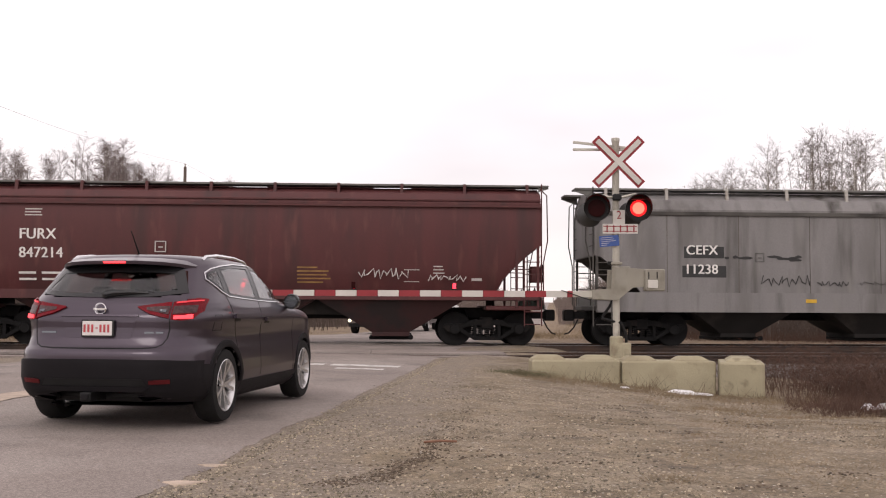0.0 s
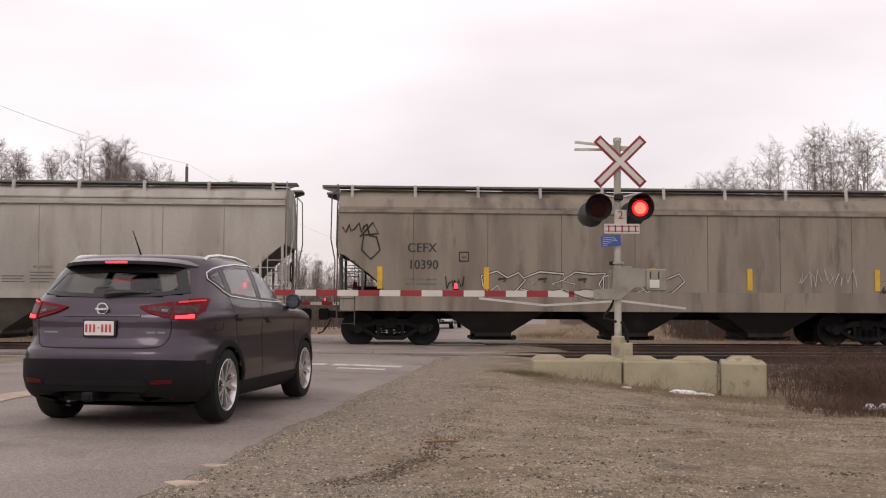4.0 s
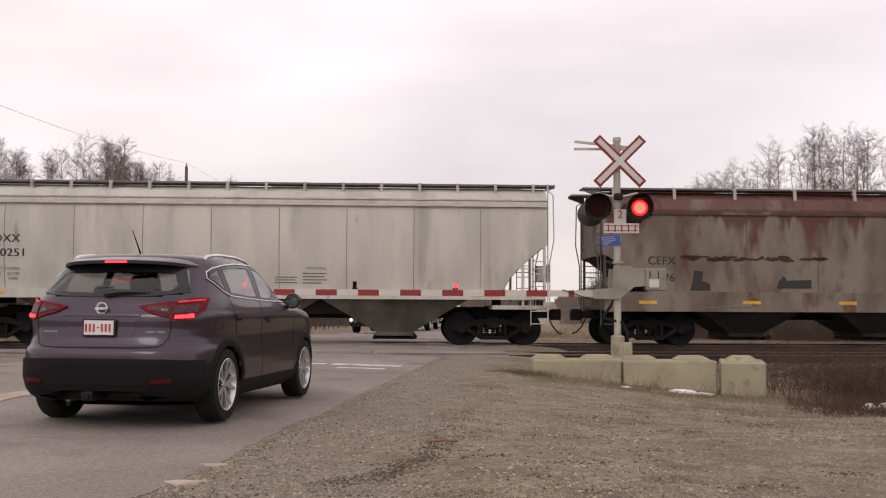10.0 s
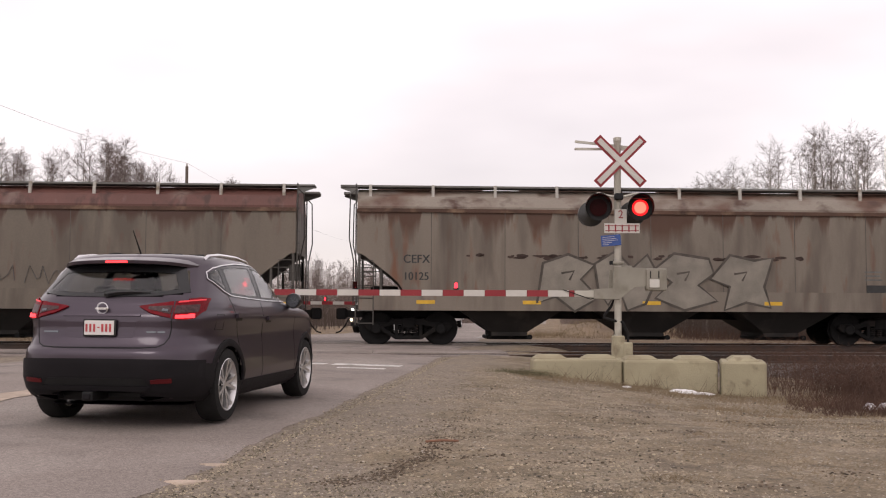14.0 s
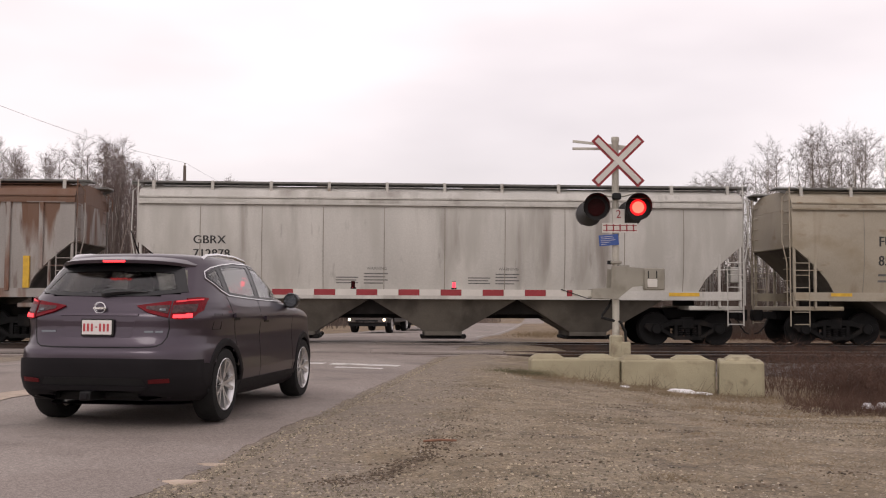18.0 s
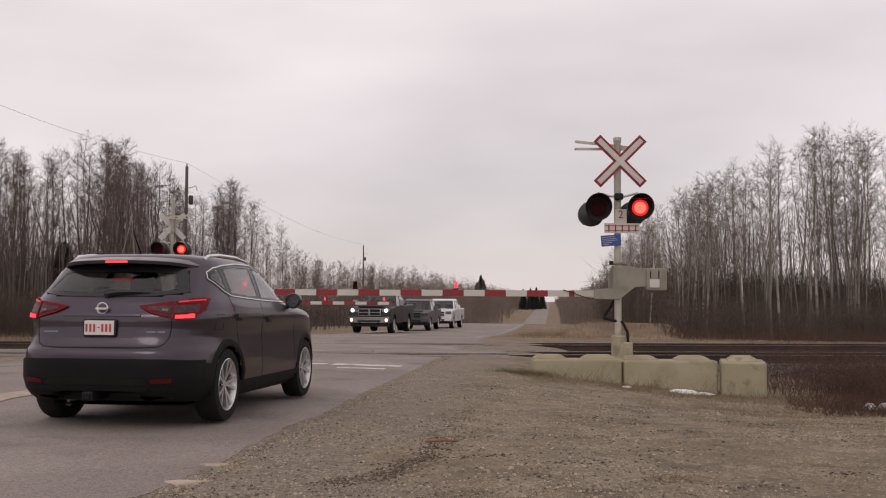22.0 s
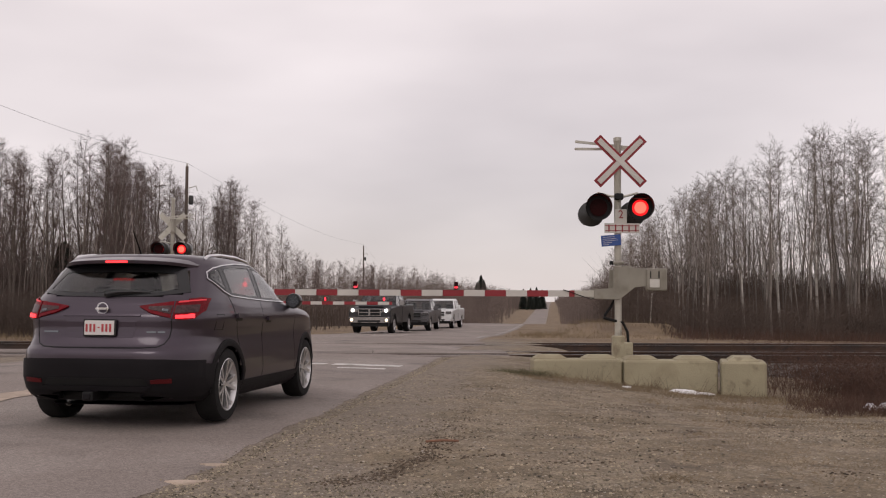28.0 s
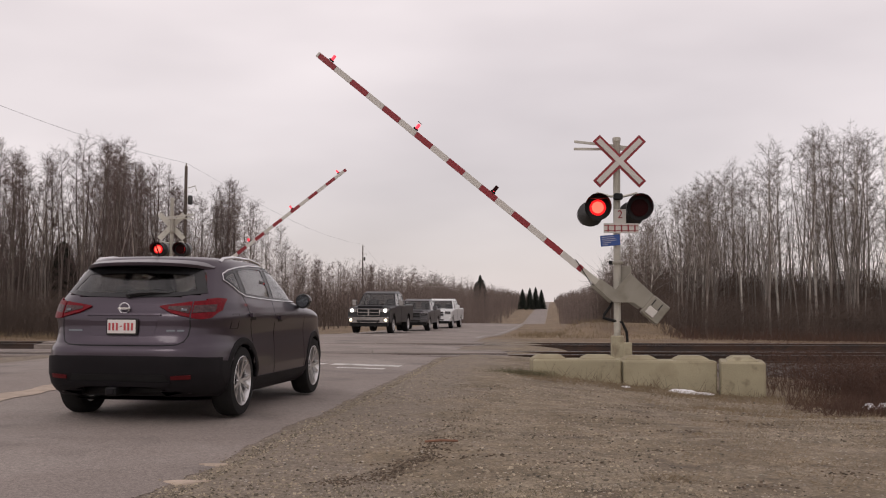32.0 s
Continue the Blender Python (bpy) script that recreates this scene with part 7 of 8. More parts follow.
def bare_tree(rng, height, limbs=34, spread=1.0, low=0.3, fine=8, twigs=10):
    """Meshes of a leafless aspen: trunk with limbs, and its crown of twigs."""
    t, c = geo(), geo()
    lean = Vector((rng.uniform(-0.05, 0.05), rng.uniform(-0.05, 0.05), 0))
    pts, p = [], Vector((0, 0, -0.3))
    n = 8
    for i in range(n + 1):
        pts.append(p.copy())
        p += Vector((lean.x * height / n + rng.uniform(-0.09, 0.09), lean.y * height / n + rng.uniform(-0.09, 0.09), (height + 0.3) / n))
    tube(t, pts, height * 0.0072 + 0.012, 6, 0.007)
    leaders = [pts]
    if rng.random() < 0.45:
        # a second leader that forks off half way
        i = rng.choice((3, 4))
        az = rng.uniform(0, 6.283)
        fork, q = [pts[i].copy()], pts[i].copy()
        for j in range(5):
            q = q + Vector((math.cos(az) * 0.32 * (1 - j / 6) + rng.uniform(-.08, .08), math.sin(az) * 0.32 * (1 - j / 6) + rng.uniform(-.08, .08), (height * 0.92 - pts[i].z) / 5))
            fork.append(q)
        tube(t, fork, height * 0.0045, 5, 0.006)
        leaders.append(fork)

    def on_stem(stem, k):
        q = k * (len(stem) - 1)
        i = min(len(stem) - 2, int(q))
        return stem[i].lerp(stem[i + 1], q - i)

    for i in range(limbs):
        stem = leaders[i % len(leaders)] if i % 3 == 2 else pts
        k = low + (0.985 - low) * (i + rng.random()) / limbs
        a = on_stem(stem, k if stem is pts else 0.15 + 0.85 * rng.random())
        up_there = min(1.0, a.z / height)
        az = i * 2.4 + rng.uniform(-0.7, 0.7)
        ln = height * (0.05 + 0.20 * (1 - up_there) ** 0.8) * rng.uniform(0.55, 1.3) * spread
        d = Vector((math.cos(az), math.sin(az), rng.uniform(0.45, 1.5))).normalized()
        mid = a + d * ln * 0.5
        end = mid + (d + Vector((rng.uniform(-.45, .45), rng.uniform(-.45, .45), rng.uniform(-0.1, 0.55)))).normalized() * ln * 0.5
        tube(t, [a, mid, end], 0.007 + 0.014 * (1 - up_there), 3, 0.003)
        for j in range(twigs):
            s = 0.12 + 0.88 * (j + rng.random()) / twigs
            b = a.lerp(mid, s * 2) if s < 0.5 else mid.lerp(end, s * 2 - 1)
            td = (d * 0.55 + Vector((rng.uniform(-1, 1), rng.uniform(-1, 1), rng.uniform(-0.35, 1.0)))).normalized()
            tl = 0.24 + ln * rng.uniform(0.18, 0.5)
            e = b + td * tl
            spike(c, b, e, 0.0055)
            for q in range(fine):
                w = b.lerp(e, rng.uniform(0.1, 1.0))
                wd = (td * 0.5 + Vector((rng.uniform(-1, 1), rng.uniform(-1, 1), rng.uniform(-0.5, 1.0)))).normalized()
                sliver(c, rng, w, w + wd * (0.10 + tl * rng.uniform(0.15, 0.5)), 0.0105)
    return t, c


def thicket(g, rng, x0, x1, y0, y1, count, h0, h1, r=0.012, lift=land, side=2):
    """Stems of brush over a stretch of ground."""
    for _ in range(count):
        x, y = rng.uniform(x0, x1), rng.uniform(y0, y1)
        z = lift(x, y) - 0.05
        h = rng.uniform(h0, h1)
        a = Vector((x, y, z))
        b = a + Vector((rng.uniform(-.5, .5) * h, rng.uniform(-.5, .5) * h, h))
        spike(g, a, b, r)
        for _ in range(side):
            w = a.lerp(b, rng.uniform(0.3, 0.9))
            spike(g, w, w + Vector((rng.uniform(-.6, .6), rng.uniform(-.6, .6), rng.uniform(-0.1, 0.6))) * h * 0.6, r * 0.7)


def clear_of_way(x, y):
    r, q = rq(x, y)
    return across(x, y) > 34.5 and not (ROAD_L - 6 < r < ROAD_R + 6)


# angular height of the woods' skyline, by bearing (tenths of a degree-like units: 1000 * x / y against 1000 * rise / distance)
SKYLINE = [(-700, 155), (-438, 160), (-385, 168), (-325, 167), (-290, 142), (-255, 118), (-203, 125), (-175, 95), (-158, 78), (-136, 47), (-103, 42), (-25, 37), (37, 24), (70, 15), (100, 10), (115, 12), (135, 17),
           (152, 28), (182, 78), (205, 100), (238, 126), (283, 143), (345, 168), (400, 190), (438, 184), (700, 165)]


def tree_height(x, y, rng):
    b = 1000 * x / y
    for (a, ha), (c, hc) in zip(SKYLINE, SKYLINE[1:]):
        if b <= c:
            h = ha + (hc - ha) * max(0.0, (b - a) / (c - a))
            break
    else:
        h = 165
    return (1.1 - land(x, y)) + h * y / 1000 * (rng.uniform(0.78, 1.0) if x > 0 else rng.uniform(0.80, 1.0))


def make_trees():
    rng = random.Random(7)
    kinds = []
    for i in range(10):
        t, c = bare_tree(rng, 10.0, limbs=rng.choice((24, 30, 36)), spread=rng.uniform(0.8, 1.15), low=rng.choice((0.30, 0.38, 0.48)), fine=6, twigs=8)
        bark = M_PALE if i % 2 == 0 else M_BARK
        kinds.append((mesh_of("trunk", t, bark, True), mesh_of("crown", c, M_TWIG), bark))
    # slimmer, denser and darker ones for the wood across the road
    for i in range(8):
        t, c = bare_tree(rng, 10.0, limbs=rng.choice((34, 40)), spread=rng.uniform(0.62, 0.9), low=rng.choice((0.14, 0.24)), fine=6, twigs=9)
        bark = M_BARK if i % 4 == 0 else M_BARKD
        kinds.append((mesh_of("trunk", t, bark, True), mesh_of("crown", c, M_TWIGD), bark))

    def plant(x, y, least=2.5, most=13.5):
        tm, cm, bark = kinds[rng.randrange(10, 18) if x < -4 else rng.randrange(10)]
        ob = new("bare_tree")
        h = tree_height(x, y, rng)
        if h < least:
            h = least
        k = min(h, most) / 10.0
        ob.matrix_basis = pose(x, y, land(x, y) - 0.1, 0, 0, rng.uniform(0, 360)) @ Matrix.Diagonal((k, k, k, 1))
        part("trunk", None, None, ob, mesh=tm)
        part("crown", None, None, ob, mesh=cm)
        tagged(ob, "leafless pale-barked aspen at the wood's edge" if bark == M_PALE else "leafless grey-barked aspen in the wood", "tree", "bare trees beyond the tracks")

    def row(x0, x1, n, y0, y1):
        for i in range(n):
            x = x0 + (x1 - x0) * (i + rng.random()) / n
            y = rng.uniform(y0, y1)
            if clear_of_way(x, y):
                plant(x, y)

    # wood on the right, from the verge outwards
    row(9.0, 24, 19, 42, 47)
    row(9.5, 26, 17, 47, 54)
    row(10, 30, 12, 54, 64)
    for i in range(40):
        q = 60 + i * i * 0.16
        x, y = xy(rng.uniform(4.8, 13) + (q - 60) * 0.015, q)
        plant(x, y)
    # left wood
    row(-34, -14.5, 42, 47, 53)
    row(-36, -15, 34, 53, 62)
    row(-24, -14, 20, 60, 72)
    for i in range(76):
        q = 66 + i * i * 0.06
        x, y = xy(rng.uniform(-32, -17) - (q - 60) * 0.04, q)
        plant(x, y)
    # far woods as one mass of stems and twigs
    g = geo()
    for i in range(10500):
        q = 110 + 1250 * rng.random() ** 1.7
        r = -13 - q * 0.012 - rng.expovariate(1) * (5 + q * 0.07) if rng.random() < 0.6 else 2.5 + rng.expovariate(1) * (5 + q * 0.06)
        x, y = xy(r, q)
        h = min(14.0, max(3.5, tree_height(x, y, rng))) * min(1.0, 0.35 + min(abs(r - ROAD_L), abs(r - ROAD_R)) / 16) * rng.uniform(0.72, 1.08)
        k = q / 1000
        a = Vector((x, y, land(x, y)))
        b = a + Vector((rng.uniform(-.5, .5), rng.uniform(-.5, .5), h))
        spike(g, a, b, 0.03 + 0.09 * k)
        wide = rng.uniform(0.07, 0.13) * h
        for _ in range(34):
            t = rng.uniform(0.25, 1.0)
            w = a.lerp(b, t) + Vector((rng.uniform(-1, 1), rng.uniform(-1, 1), 0)) * wide * (1.15 - t) * 0.7
            sliver(g, rng, w, w + Vector((rng.uniform(-1, 1), rng.uniform(-1, 1), rng.uniform(0.0, 1.2))) * (0.042 * h), 0.022 + 0.15 * k)
    for i in range(2600):
        q = 620 + 760 * rng.random()
        r = -11 - rng.expovariate(1) * 45 if rng.random() < 0.55 else 3.5 + rng.expovariate(1) * 45
        x, y = xy(r, q)
        a = Vector((x, y, land(x, y)))
        edge = min(1.0, 0.30 + min(abs(r - ROAD_L), abs(r - ROAD_R)) / 55)
        b = a + Vector((rng.uniform(-1, 1), rng.uniform(-1, 1), rng.uniform(4, 9.5) * edge))
        spike(g, a, b, 0.45)
        for _ in range(3):
            w = a.lerp(b, rng.uniform(0.1, 0.7))
            spike(g, w, w + Vector((rng.uniform(-1, 1), rng.uniform(-1, 1), rng.uniform(0.8, 2.0))) * 1.6 * edge, 0.35)
    tagged(part("far_woods", g, M_TWIGHAZE), "distant leafless woods along the road", "woods", kind="stuff")
    # a few dark spruces far off
    for x, y, h in ((15.8, 420, 18.0), (14.3, 424, 15.0), (17.1, 426, 16.0), (52, 600, 13.0), (48, 604, 12.5), (56, 606, 13.5), (60, 612, 12.0), (-21, 56, 5.0), (-19.2, 57, 4.4)):
        ob = new("spruce_tree")
        ob.matrix_basis = pose(x, y, land(x, y))
        part("trunk", tube(geo(), [(0, 0, -0.3), (0, 0, h * 0.95)], 0.12, 6, 0.03), M_BARK, ob)
        g = geo()
        for i in range(1500):
            k = rng.random() ** 0.8
            z = h * (0.08 + 0.92 * k)
            ln = (1 - k) ** 0.8 * h * 0.30 + 0.25
            az = rng.uniform(0, 6.283)
            a = Vector((0, 0, z))
            b = a + Vector((math.cos(az) * ln, math.sin(az) * ln, -ln * 0.35))
            spike(g, a, b, 0.09 + 0.09 * (1 - k))
        part("crown", g, M_SPRUCE, ob)
        tagged(ob, "small dark green spruce among bare trees", "tree", "spruces in the woods")
    # young stems between the trees
    g = geo()
    for _ in range(340):
        x, y = rng.uniform(9.4, 33), 43.0 + 15 * rng.random() ** 1.4
        a = Vector((x, y, land(x, y) - 0.1))
        tube(g, [a, a + Vector((rng.uniform(-.3, .3), rng.uniform(-.2, .2), 3.0)), a + Vector((rng.uniform(-.7, .7), rng.uniform(-.5, .5), min(rng.uniform(4.5, 8.0), 0.72 * tree_height(x, y, rng))))], rng.uniform(0.016, 0.048), 5, 0.010)
    tagged(part("young_stems", g, M_STEM, smooth=True), "slender pale aspen stems crowding the wood's edge", "saplings", kind="stuff")
    g = geo()
    for _ in range(520):
        x, y = rng.uniform(-41, -14.6), 47.5 + 18 * rng.random() ** 1.3
        a = Vector((x, y, land(x, y) - 0.1))
        tube(g, [a, a + Vector((rng.uniform(-.25, .25), rng.uniform(-.2, .2), 3.0)), a + Vector((rng.uniform(-.6, .6), rng.uniform(-.5, .5), min(rng.uniform(5, 8.0), 0.75 * tree_height(x, y, rng))))], rng.uniform(0.025, 0.060), 5, 0.012)
    tagged(part("young_stems", g, M_STEMD, smooth=True), "slender brown stems in the shaded wood", "saplings", kind="stuff")
    # undergrowth
    g = geo()
    thicket(g, rng, 8.6, 34, 37.8, 48, 6200, 0.3, 2.0, 0.009, side=7)
    thicket(g, rng, 9.6, 38, 46, 64, 7200, 1.2, 3.9, 0.013, side=8)
    tagged(part("brush", g, M_BRUSHR), "open brown leafless brush at the wood's edge", "undergrowth", kind="stuff")
    g = geo()
    thicket(g, rng, -44, -15, 53, 74, 7600, 1.0, 5.4, 0.015, side=6)
    thicket(g, rng, -42, -15, 47, 54, 1500, 0.4, 1.6, 0.010, side=5)
    thicket(g, rng, -38, -12.6, 38.2, 48, 5200, 0.4, 2.2, 0.010, side=6)
    for i in range(5200):
        q = 64 + 190 * rng.random() ** 1.4
        side = rng.random() < 0.6
        r = -rng.uniform(15.5, 42) if side else rng.uniform(4.5, 22)
        x, y = xy(r, q)
        a = Vector((x, y, land(x, y)))
        b = a + Vector((rng.uniform(-.5, .5), rng.uniform(-.5, .5), rng.uniform(1.2, 4.0)))
        spike(g, a, b, 0.02)
        for _ in range(7):
            w = a.lerp(b, rng.uniform(0.2, 0.9))
            spike(g, w, w + Vector((rng.uniform(-1, 1), rng.uniform(-1, 1), rng.uniform(0.1, 1.0))) * 0.8, 0.012)
    tagged(part("undergrowth", g, M_BRUSH), "dense brown leafless brush under the trees", "undergrowth", kind="stuff")


make_trees()


# ---- the verge: pebbles, ballast, weeds, old snow ----
def pebbles(g, rng, spots):
    """Small stones: the larger ones rounded in two rings, the finest mere points."""
    for x, y, z, r in spots:
        k = len(g[0])
        a, b, c = (rng.uniform(0.7, 1.3) * r for _ in range(3))
        t = rng.uniform(0, 3.14)
        u, w = math.cos(t), math.sin(t)
        if r > 0.0075:
            for level, size in ((-0.1, 1.0), (0.62, 0.66)):
                for i in range(5):
                    q = 1.2566 * i
                    dx, dy = a * size * math.cos(q) * rng.uniform(0.85, 1.12), b * size * math.sin(q) * rng.uniform(0.85, 1.12)
                    g[0].append((x + dx * u - dy * w, y + dx * w + dy * u, z + c * (level + rng.uniform(-0.1, 0.1))))
            g[1].extend((k + i, k + (i + 1) % 5, k + 5 + (i + 1) % 5, k + 5 + i) for i in range(5))
            g[1].append((k + 5, k + 6, k + 7, k + 8, k + 9))
            continue
        for dx, dy, dz in ((a, 0, 0), (0, b, 0), (-a, 0, 0), (0, -b, 0)):
            g[0].append((x + dx * u - dy * w, y + dx * w + dy * u, z + rng.uniform(-0.2, 0.2) * r))
        g[0].append((x + rng.uniform(-.3, .3) * r, y + rng.uniform(-.3, .3) * r, z + c * 0.75))
        g[1].extend(((k, k + 1, k + 4), (k + 1, k + 2, k + 4), (k + 2, k + 3, k + 4), (k + 3, k, k + 4)))


def blades(g, rng, x, y, z, count, h, spread, lean=0.5, r=0.004):
    for _ in range(count):
        a = Vector((x + rng.gauss(0, spread), y + rng.gauss(0, spread), z - 0.02))
        spike(g, a, a + Vector((rng.uniform(-lean, lean), rng.uniform(-lean, lean), rng.uniform(0.5, 1.0))) * h * rng.uniform(0.5, 1.2), r)


def make_verge():
    rng = random.Random(11)
    g = geo()
    spots = []
    while len(spots) < 24000:
        y = 4.6 + 13 * rng.random() ** 1.35
        x = rng.uniform(-0.45 * y - 0.3, 0.47 * y + 0.5)
        r, q = rq(x, y)
        if r < ROAD_R + 0.12 or (r < ROAD_R + 0.3 and rng.random() < 0.5):
            continue
        if noise.noise((x * 0.6, y * 0.6, 5)) < rng.uniform(-0.5, 0.35):
            continue
        size = rng.choice((0.004, 0.005, 0.0055, 0.006, 0.007, 0.008, 0.010, 0.012)) * (1.7 if rng.random() < 0.03 else 1)
        spots.append((x, y, land(x, y), size))
    pebbles(g, rng, spots)
    ob = part("pebbles", g, M_STONE)
    tagged(ob, "small grey and tan pebbles scattered over the verge", "gravel", kind="stuff")
    # grit along the road's edge
    g = geo()
    spots = []
    for _ in range(6500):
        q = 4.4 + 20 * rng.random() ** 1.6
        r = ROAD_R + 0.24 - abs(rng.gauss(0, 0.10))
        x, y = xy(r, q)
        spots.append((x, y, max(land(x, y), crown(r)) + 0.001, rng.choice((0.004, 0.005, 0.006, 0.007, 0.010))))
    pebbles(g, rng, spots)
    tagged(part("grit", g, M_STONE), "fine grit along the edge of the asphalt", "gravel", kind="stuff")
    # dark crumbly soil turned up along an old rut
    g = geo()
    spots = []
    rut = [(-0.72, 6.45), (-0.43, 6.74), (-0.22, 7.16), (-0.04, 7.72), (0.08, 9.16), (0.28, 10.9)]
    for (xa, ya), (xb, yb), count, wide in zip(rut, rut[1:], (330, 260, 300, 170, 120), (0.08, 0.09, 0.08, 0.09, 0.12)):
        for _ in range(count):
            k = rng.random()
            x, y = xa + (xb - xa) * k + rng.gauss(0, wide), ya + (yb - ya) * k + rng.gauss(0, wide)
            spots.append((x, y, land(x, y), rng.uniform(0.004, 0.012)))
    for _ in range(24):
        y = rng.uniform(6, 15)
        cx, cy = rng.uniform(-0.03 * y, 0.45 * y), y
        if rq(cx, cy)[0] < ROAD_R + 1.0:
            continue
        for _ in range(26):
            x, y = cx + rng.gauss(0, 0.16), cy + rng.gauss(0, 0.06)
            spots.append((x, y, land(x, y), rng.uniform(0.006, 0.015)))
    pebbles(g, rng, spots)
    tagged(part("soil_crumbs", g, mat("dark_soil", (0.110, 0.082, 0.058), 0.95, island=0.4, vary=0.4, scale=9)), "dark crumbs of turned-up soil on the gravel", "soil", kind="stuff")
    # ballast stones on the near track's shoulder
    g = geo()
    spots = []
    for _ in range(5200):
        s = rng.uniform(2.8, 15) if rng.random() < 0.8 else rng.uniform(-24, -13.2)
        k = rng.random()
        n = NEAR_TRACK - 2.65 + 0.95 * k
        x, y, _z = on_track(s, n)
        spots.append((x, y, -0.82 + 0.64 * min(1.0, k * 1.05), rng.uniform(0.02, 0.06)))
    for _ in range(4200):
        s = rng.uniform(2.8, 16) if rng.random() < 0.8 else rng.uniform(-26, -13.2)
        n = rng.choice((NEAR_TRACK, FAR_TRACK)) + rng.uniform(-1.7, 1.7)
        x, y, _z = on_track(s, n)
        spots.append((x, y, -0.20, rng.uniform(0.02, 0.05)))
    pebbles(g, rng, spots)
    tagged(part("ballast_stones", g, mat("ballast_stone", (0.165, 0.15, 0.138), 0.9, island=0.55, vary=0.6, scale=11, fine=60)), "loose grey ballast stones beside the rails", "gravel", kind="stuff")
    # dry grass: in front of the blocks, over the verge, beyond the tracks
    g = geo()
    for _ in range(260):
        x, y = rng.uniform(1.2, 6.5), rng.uniform(15.9, 17.1)
        blades(g, rng, x, y, land(x, y), 14, 0.12, 0.12, 0.8)
    for _ in range(760):
        x, y = rng.uniform(2.4, 10), rng.uniform(12.5, 19.8)
        if x > 0.30 * y - 1.6:
            blades(g, rng, x, y, land(x, y), 12, 0.05 + 0.09 * rng.random() ** 2, 0.16, 0.9)
    for _ in range(420):
        y = rng.uniform(5, 16)
        x = rng.uniform(-0.1 * y, 0.46 * y)
        if noise.noise((x * 0.5, y * 0.5, 2)) > -0.05 and rq(x, y)[0] > ROAD_R + 0.9:
            blades(g, rng, x, y, land(x, y), 9, 0.045, 0.10, 1.2, 0.003)
    for _ in range(60):
        x, y = rng.gauss(1.48, 0.10), rng.gauss(6.55, 0.06)
        blades(g, rng, x, y, land(x, y), 9, 0.05, 0.05, 1.4, 0.0025)
    for _ in range(1900):
        y = rng.uniform(6.5, 16)
        x = rng.uniform(0.24 * y, 0.46 * y)
        if noise.noise((x * 0.8, y * 0.8, 14)) > -0.12:
            blades(g, rng, x, y, land(x, y), 8, 0.05, 0.12, 1.3, 0.003)
    for _ in range(1300):
        x, y = rng.uniform(-30, 10.5), rng.uniform(35.5, 48)
        r, q = rq(x, y)
        if ROAD_L - 1 < r < ROAD_R + 1 or across(x, y) < 32.5 or (x > 7.5 and rng.random() < 0.7):
            continue
        blades(g, rng, x, y, land(x, y), 12, 0.30, 0.3, 0.5, 0.008)
    tagged(part("dry_grass", g, M_STRAW), "short dry straw-coloured grass tufts", "grass", kind="stuff")
    g = geo()
    for x, y, n in ((0.05, 5.95, 60), (0.45, 5.75, 50), (-0.55, 6.1, 30), (0.95, 6.0, 40), (1.6, 5.9, 24), (0.21, 6.08, 40), (0.6, 6.08, 36), (0.86, 6.58, 24), (1.42, 17.0, 190), (1.22, 16.7, 170), (1.05, 17.1, 120), (1.5, 16.6, 110)):
        blades(g, rng, x, y, land(x, y), n * 2, 0.06 if y < 10 else 0.13, 0.12 if y < 10 else 0.22, 0.9, 0.003)
    tagged(part("green_grass", g, M_GREEN), "sparse dull green grass tufts", "grass", kind="stuff")
    # red-brown weeds by the ditch and along the wood's foot
    g = geo()
    for _ in range(7600):
        x, y = rng.uniform(5.0, 12.5), rng.uniform(15.4, 20.2)
        if x < 4.9 + rng.random() * 3.0 or (x < 6.8 and rng.random() < 0.45) or (y < 16.4 and x < 6.8):
            continue
        a = Vector((x, y, land(x, y) - 0.03))
        h = rng.uniform(0.3, 1.0) * (0.55 if y < 16.2 else 1.0)
        b = a + Vector((rng.uniform(-.45, .45), rng.uniform(-.4, .4), 1)) * h
        spike(g, a, b, 0.0042)
        for _ in range(5):
            w = a.lerp(b, rng.uniform(0.25, 0.95))
            sliver(g, rng, w, w + Vector((rng.uniform(-.7, .7), rng.uniform(-.7, .7), rng.uniform(0.0, 0.7))) * h * 0.42, 0.008)
    # matted low growth before the ditch
    for _ in range(3000):
        x, y = rng.uniform(5.0, 9.5), rng.uniform(13.6, 17.2)
        if x < 0.36 * y + rng.uniform(-0.5, 0.9):
            continue
        a = Vector((x, y, land(x, y) - 0.02))
        for _ in range(5):
            b = a + Vector((rng.uniform(-.7, .7), rng.uniform(-.7, .7), rng.uniform(0.25, 1.0))) * rng.uniform(0.08, 0.36)
            sliver(g, rng, a, b, 0.009)
    for _ in range(90):
        x, y = rng.uniform(1.7, 5.6), rng.uniform(16.8, 17.15)
        a = Vector((x, y, land(x, y) - 0.03))
        spike(g, a, a + Vector((rng.uniform(-.3, .3), -0.1, rng.uniform(0.12, 0.35))), 0.004)
    for _ in range(3600):
        x, y = rng.uniform(8.5, 26), rng.uniform(35.5, 39.5)
        if across(x, y) < 34 or rq(x, y)[0] < 2.5:
            continue
        a = Vector((x, y, land(x, y) - 0.03))
        spike(g, a, a + Vector((rng.uniform(-.3, .3), rng.uniform(-.3, .3), rng.uniform(0.2, 0.65))), 0.006)
    tagged(part("weeds", g, M_WEED), "tall dead red-brown weeds by the ditch", "weeds", kind="stuff")
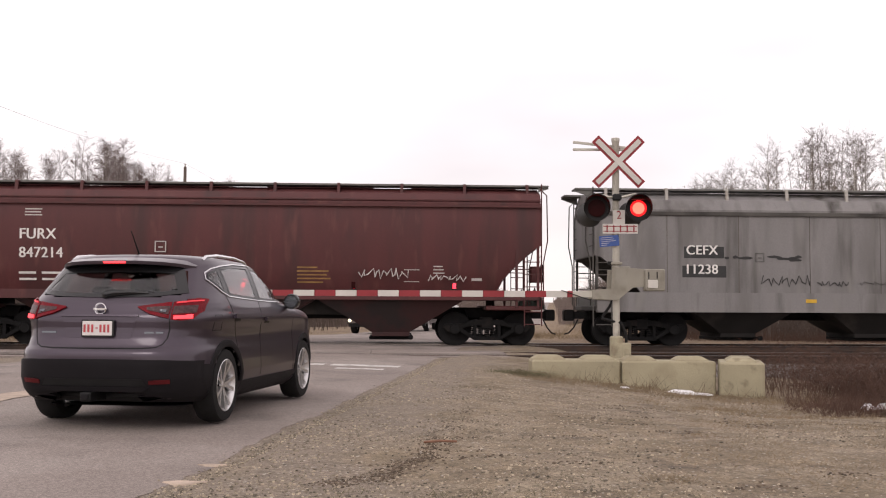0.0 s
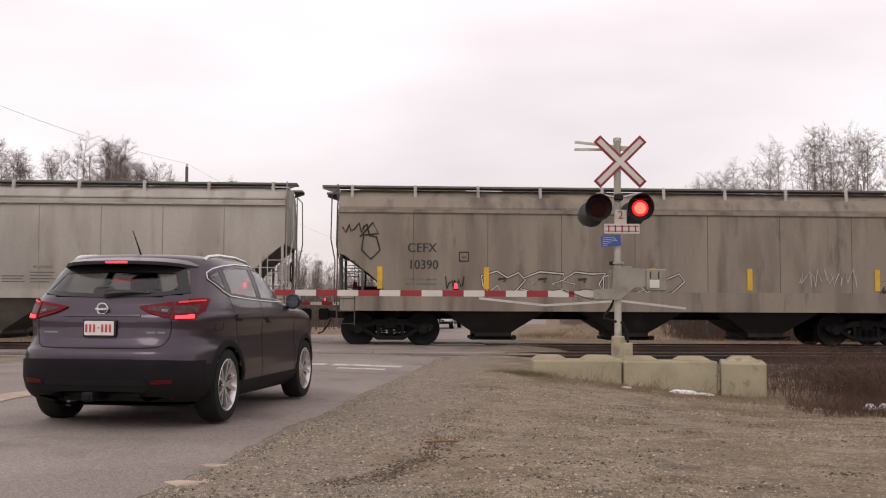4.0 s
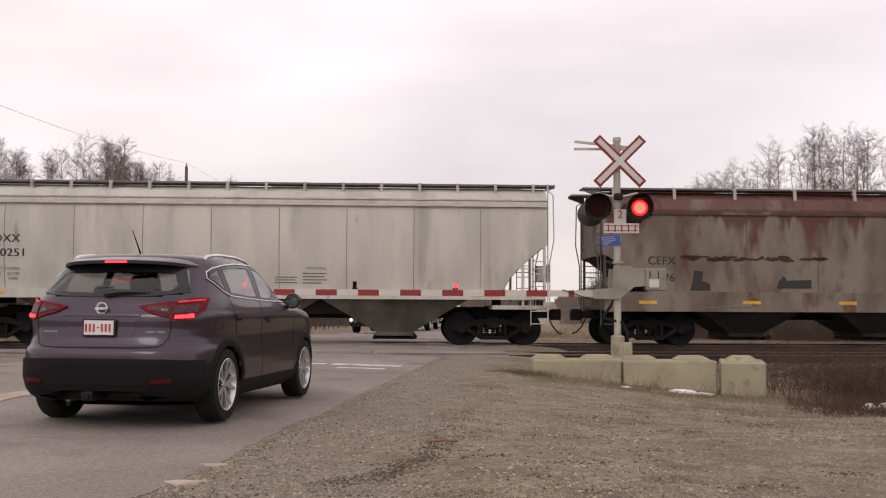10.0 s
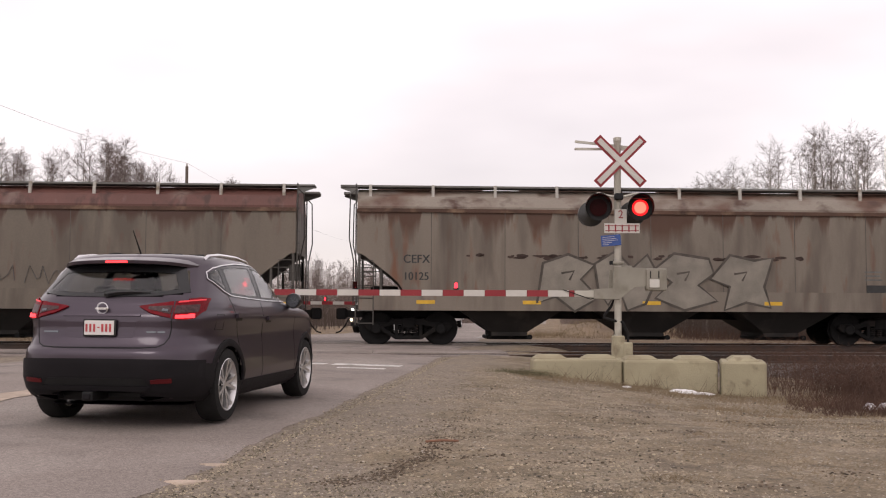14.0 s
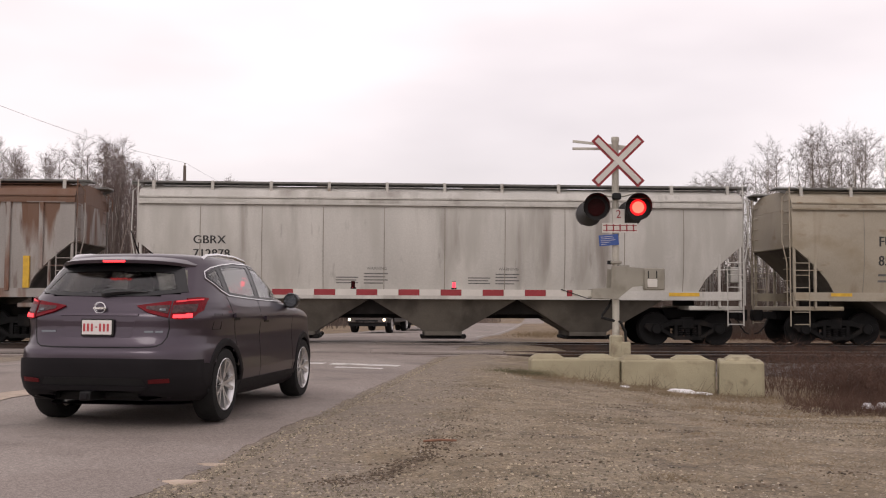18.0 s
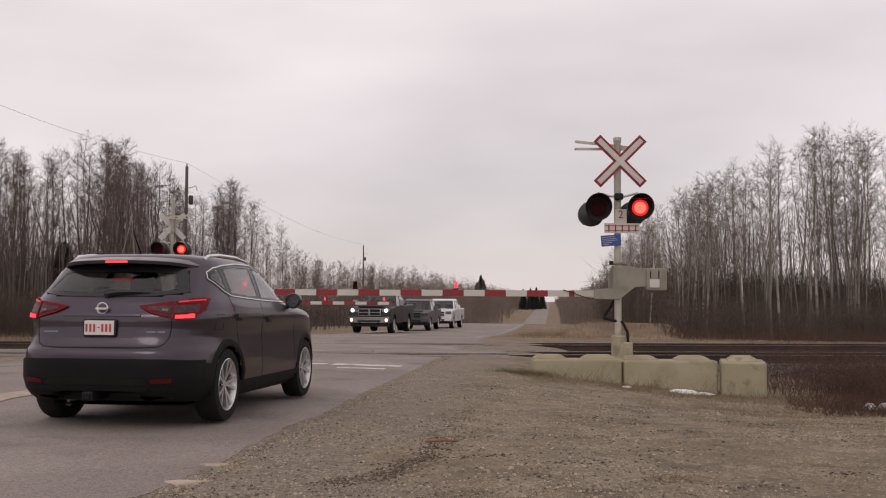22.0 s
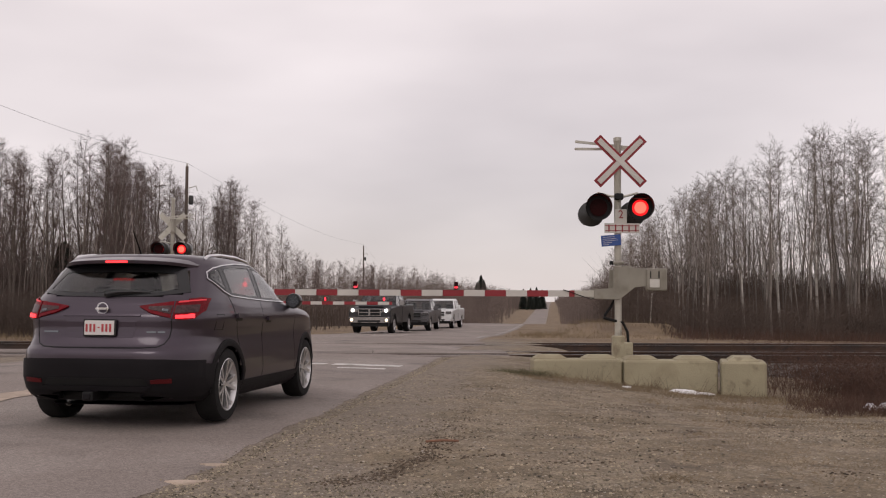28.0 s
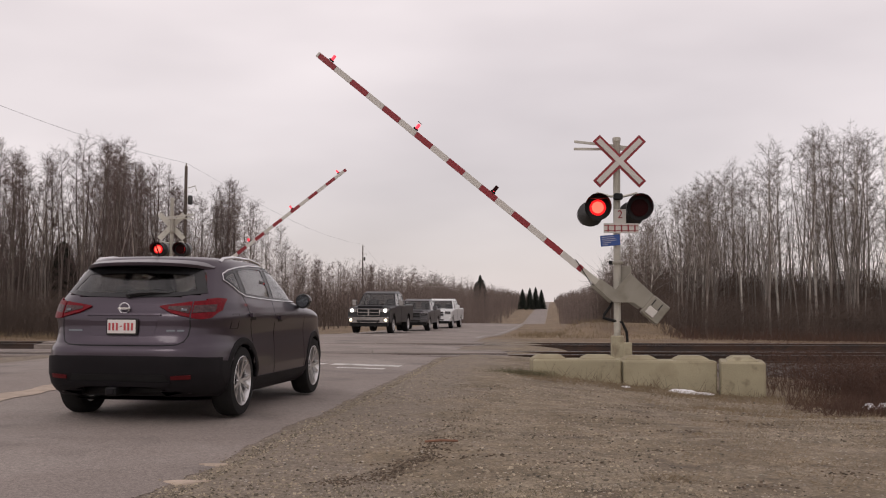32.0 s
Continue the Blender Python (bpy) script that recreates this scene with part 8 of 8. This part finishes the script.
    # old snow
    for x, y, a, b, h in ((3.92, 16.80, 0.22, 0.12, 0.06), (4.24, 16.82, 0.26, 0.10, 0.045), (4.05, 16.72, 0.15, 0.08, 0.07), (3.0, 16.6, 0.10, 0.06, 0.03), (6.30, 15.0, 0.12, 0.10, 0.12), (6.54, 15.05, 0.14, 0.10, 0.14)):
        g = geo()
        rings = []
        for i in range(7):
            t = i / 6 * 1.45
            ring = []
            for j in range(18):
                u = j * 0.349
                k = 1 + 0.28 * noise.noise((math.cos(u) * 1.7 + x, math.sin(u) * 1.7, t * 2))
                ring.append((a * k * math.cos(t) * math.cos(u), b * k * math.cos(t) * math.sin(u), h * math.sin(t) * (1 + 0.3 * noise.noise((u, t * 3, y)))))
            rings.append(ring)
        loft(g, rings)
        tagged(part("snow_patch", g, M_SNOW, smooth=True, m=pose(x, y, land(x, y) - 0.01)), "lump of old dirty snow on the verge", "snow")
    x, y = 0.0, 7.95
    tagged(part("stick", tube(geo(), [(-0.13, 0, 0.012), (0.0, 0.01, 0.02), (0.13, 0.0, 0.016)], 0.010, 6), mat("orange_stick", (0.21, 0.105, 0.065), 0.8), m=pose(x, y, land(x, y) + 0.004, 0, 0, 4)), "short orange-brown stick lying on the gravel", "stick")


make_verge()


def motions():
    # the train runs past on the far track
    for ob, s0 in TRAIN:
        walk(ob, [(t, TRACK_POSE @ pose(s0 - travel(t), FAR_TRACK, 0)) for t in range(0, 33, 2)])
    # gate arms: at rest, then rising about the pivot
    rise = [(0, 0), (28.05, 0), (28.3, 1.3), (28.6, 4.8), (28.9, 8.0), (29.2, 11.3), (29.5, 14.2), (29.8, 17.2), (30.1, 20.2), (30.4, 23.1), (30.7, 26.1), (31.0, 29.1), (31.3, 31.9), (31.6, 35.0), (32, 39.1)]
    walk(near_arm, [(t, pose(-0.12, 0, 1.32, 0, a, 0)) for t, a in rise])
    rise_far = [(0, 0), (28.3, 0), (28.6, 2.9), (28.9, 6.3), (29.5, 12.2), (30.1, 18.4), (30.7, 24.5), (31.3, 31.0), (32, 38.3)]
    walk(far_arm, [(t, pose(-0.12, 0, 1.15, 0, a, 0)) for t, a in rise_far])

    # flashing lamps: an added flap covers each lens in turn to imitate switching
    def flashes(ob, home, lit_first, change, period=0.987, swing=86):
        rows, t, k = [], change, 0
        while t > 0.1:
            t -= period / 2
            k += 1
        lit = lit_first if k % 2 == 0 else not lit_first
        state = lambda on: home @ pose(0, 0, 0, -swing if on else 0, 0, 0)
        rows.append((0, state(lit if t <= 0.08 else not lit)))
        late = [28.53, 29.025, 29.475, 29.97, 30.52, 31.015, 31.475, 31.96]
        while t < 31.98:
            if t > 0.08:
                rows += [(t - 0.04, state(not lit)), (t + 0.025, state(lit))]
            t = t + period / 2 if t < 27.9 else (late.pop(0) if late else 40)
            lit = not lit
        rows.append((32, state(not lit)))
        walk(ob, rows)

    # at 28.03 s the lamp on the camera's right goes dark and the one on its left lights
    for flap, on in zip(near_shutters, (True, False)):
        flashes(flap, pose(0, -0.162, 0.158), on, 28.06)
    for flap, on in zip(far_shutters, (False, True)):
        flashes(flap, pose(0, -0.162, 0.158), on, 28.06)
    for flaps in (near_flaps, far_flaps):
        for flap, on in zip(flaps, (True, False)):
            flashes(flap, pose(*flap.location), on, 28.0)
    # the car creeps forward at the end
    for_t = [(0, 0.0), (30.6, 0.0), (30.8, 0.02), (31.0, 0.07), (31.25, 0.14), (31.5, 0.23), (31.75, 0.34), (32, 0.48)]
    a = radians(6.2)
    walk(SUV, [(t, pose(SUV_HOME[0] + d * math.sin(a), SUV_HOME[1] + d * math.cos(a), 0.0, 0, 0, -8.2)) for t, d in for_t])
    # the lit strips slide behind their lenses, imitating brake lamps going out as the driver lets go
    for lamp in BRAKES:
        walk(lamp, [(0, pose(0, 0, 0)), (30.24, pose(0, 0, 0)), (30.42, pose(0, 0.06, 0)), (32, pose(0, 0.06, 0))])
    for wheel, s in SUV_WHEELS:
        x, y, z = wheel.location
        walk(wheel, [(t, pose(x, y, z, -math.degrees(d / 0.345), 0, 0)) for t, d in for_t])


motions()
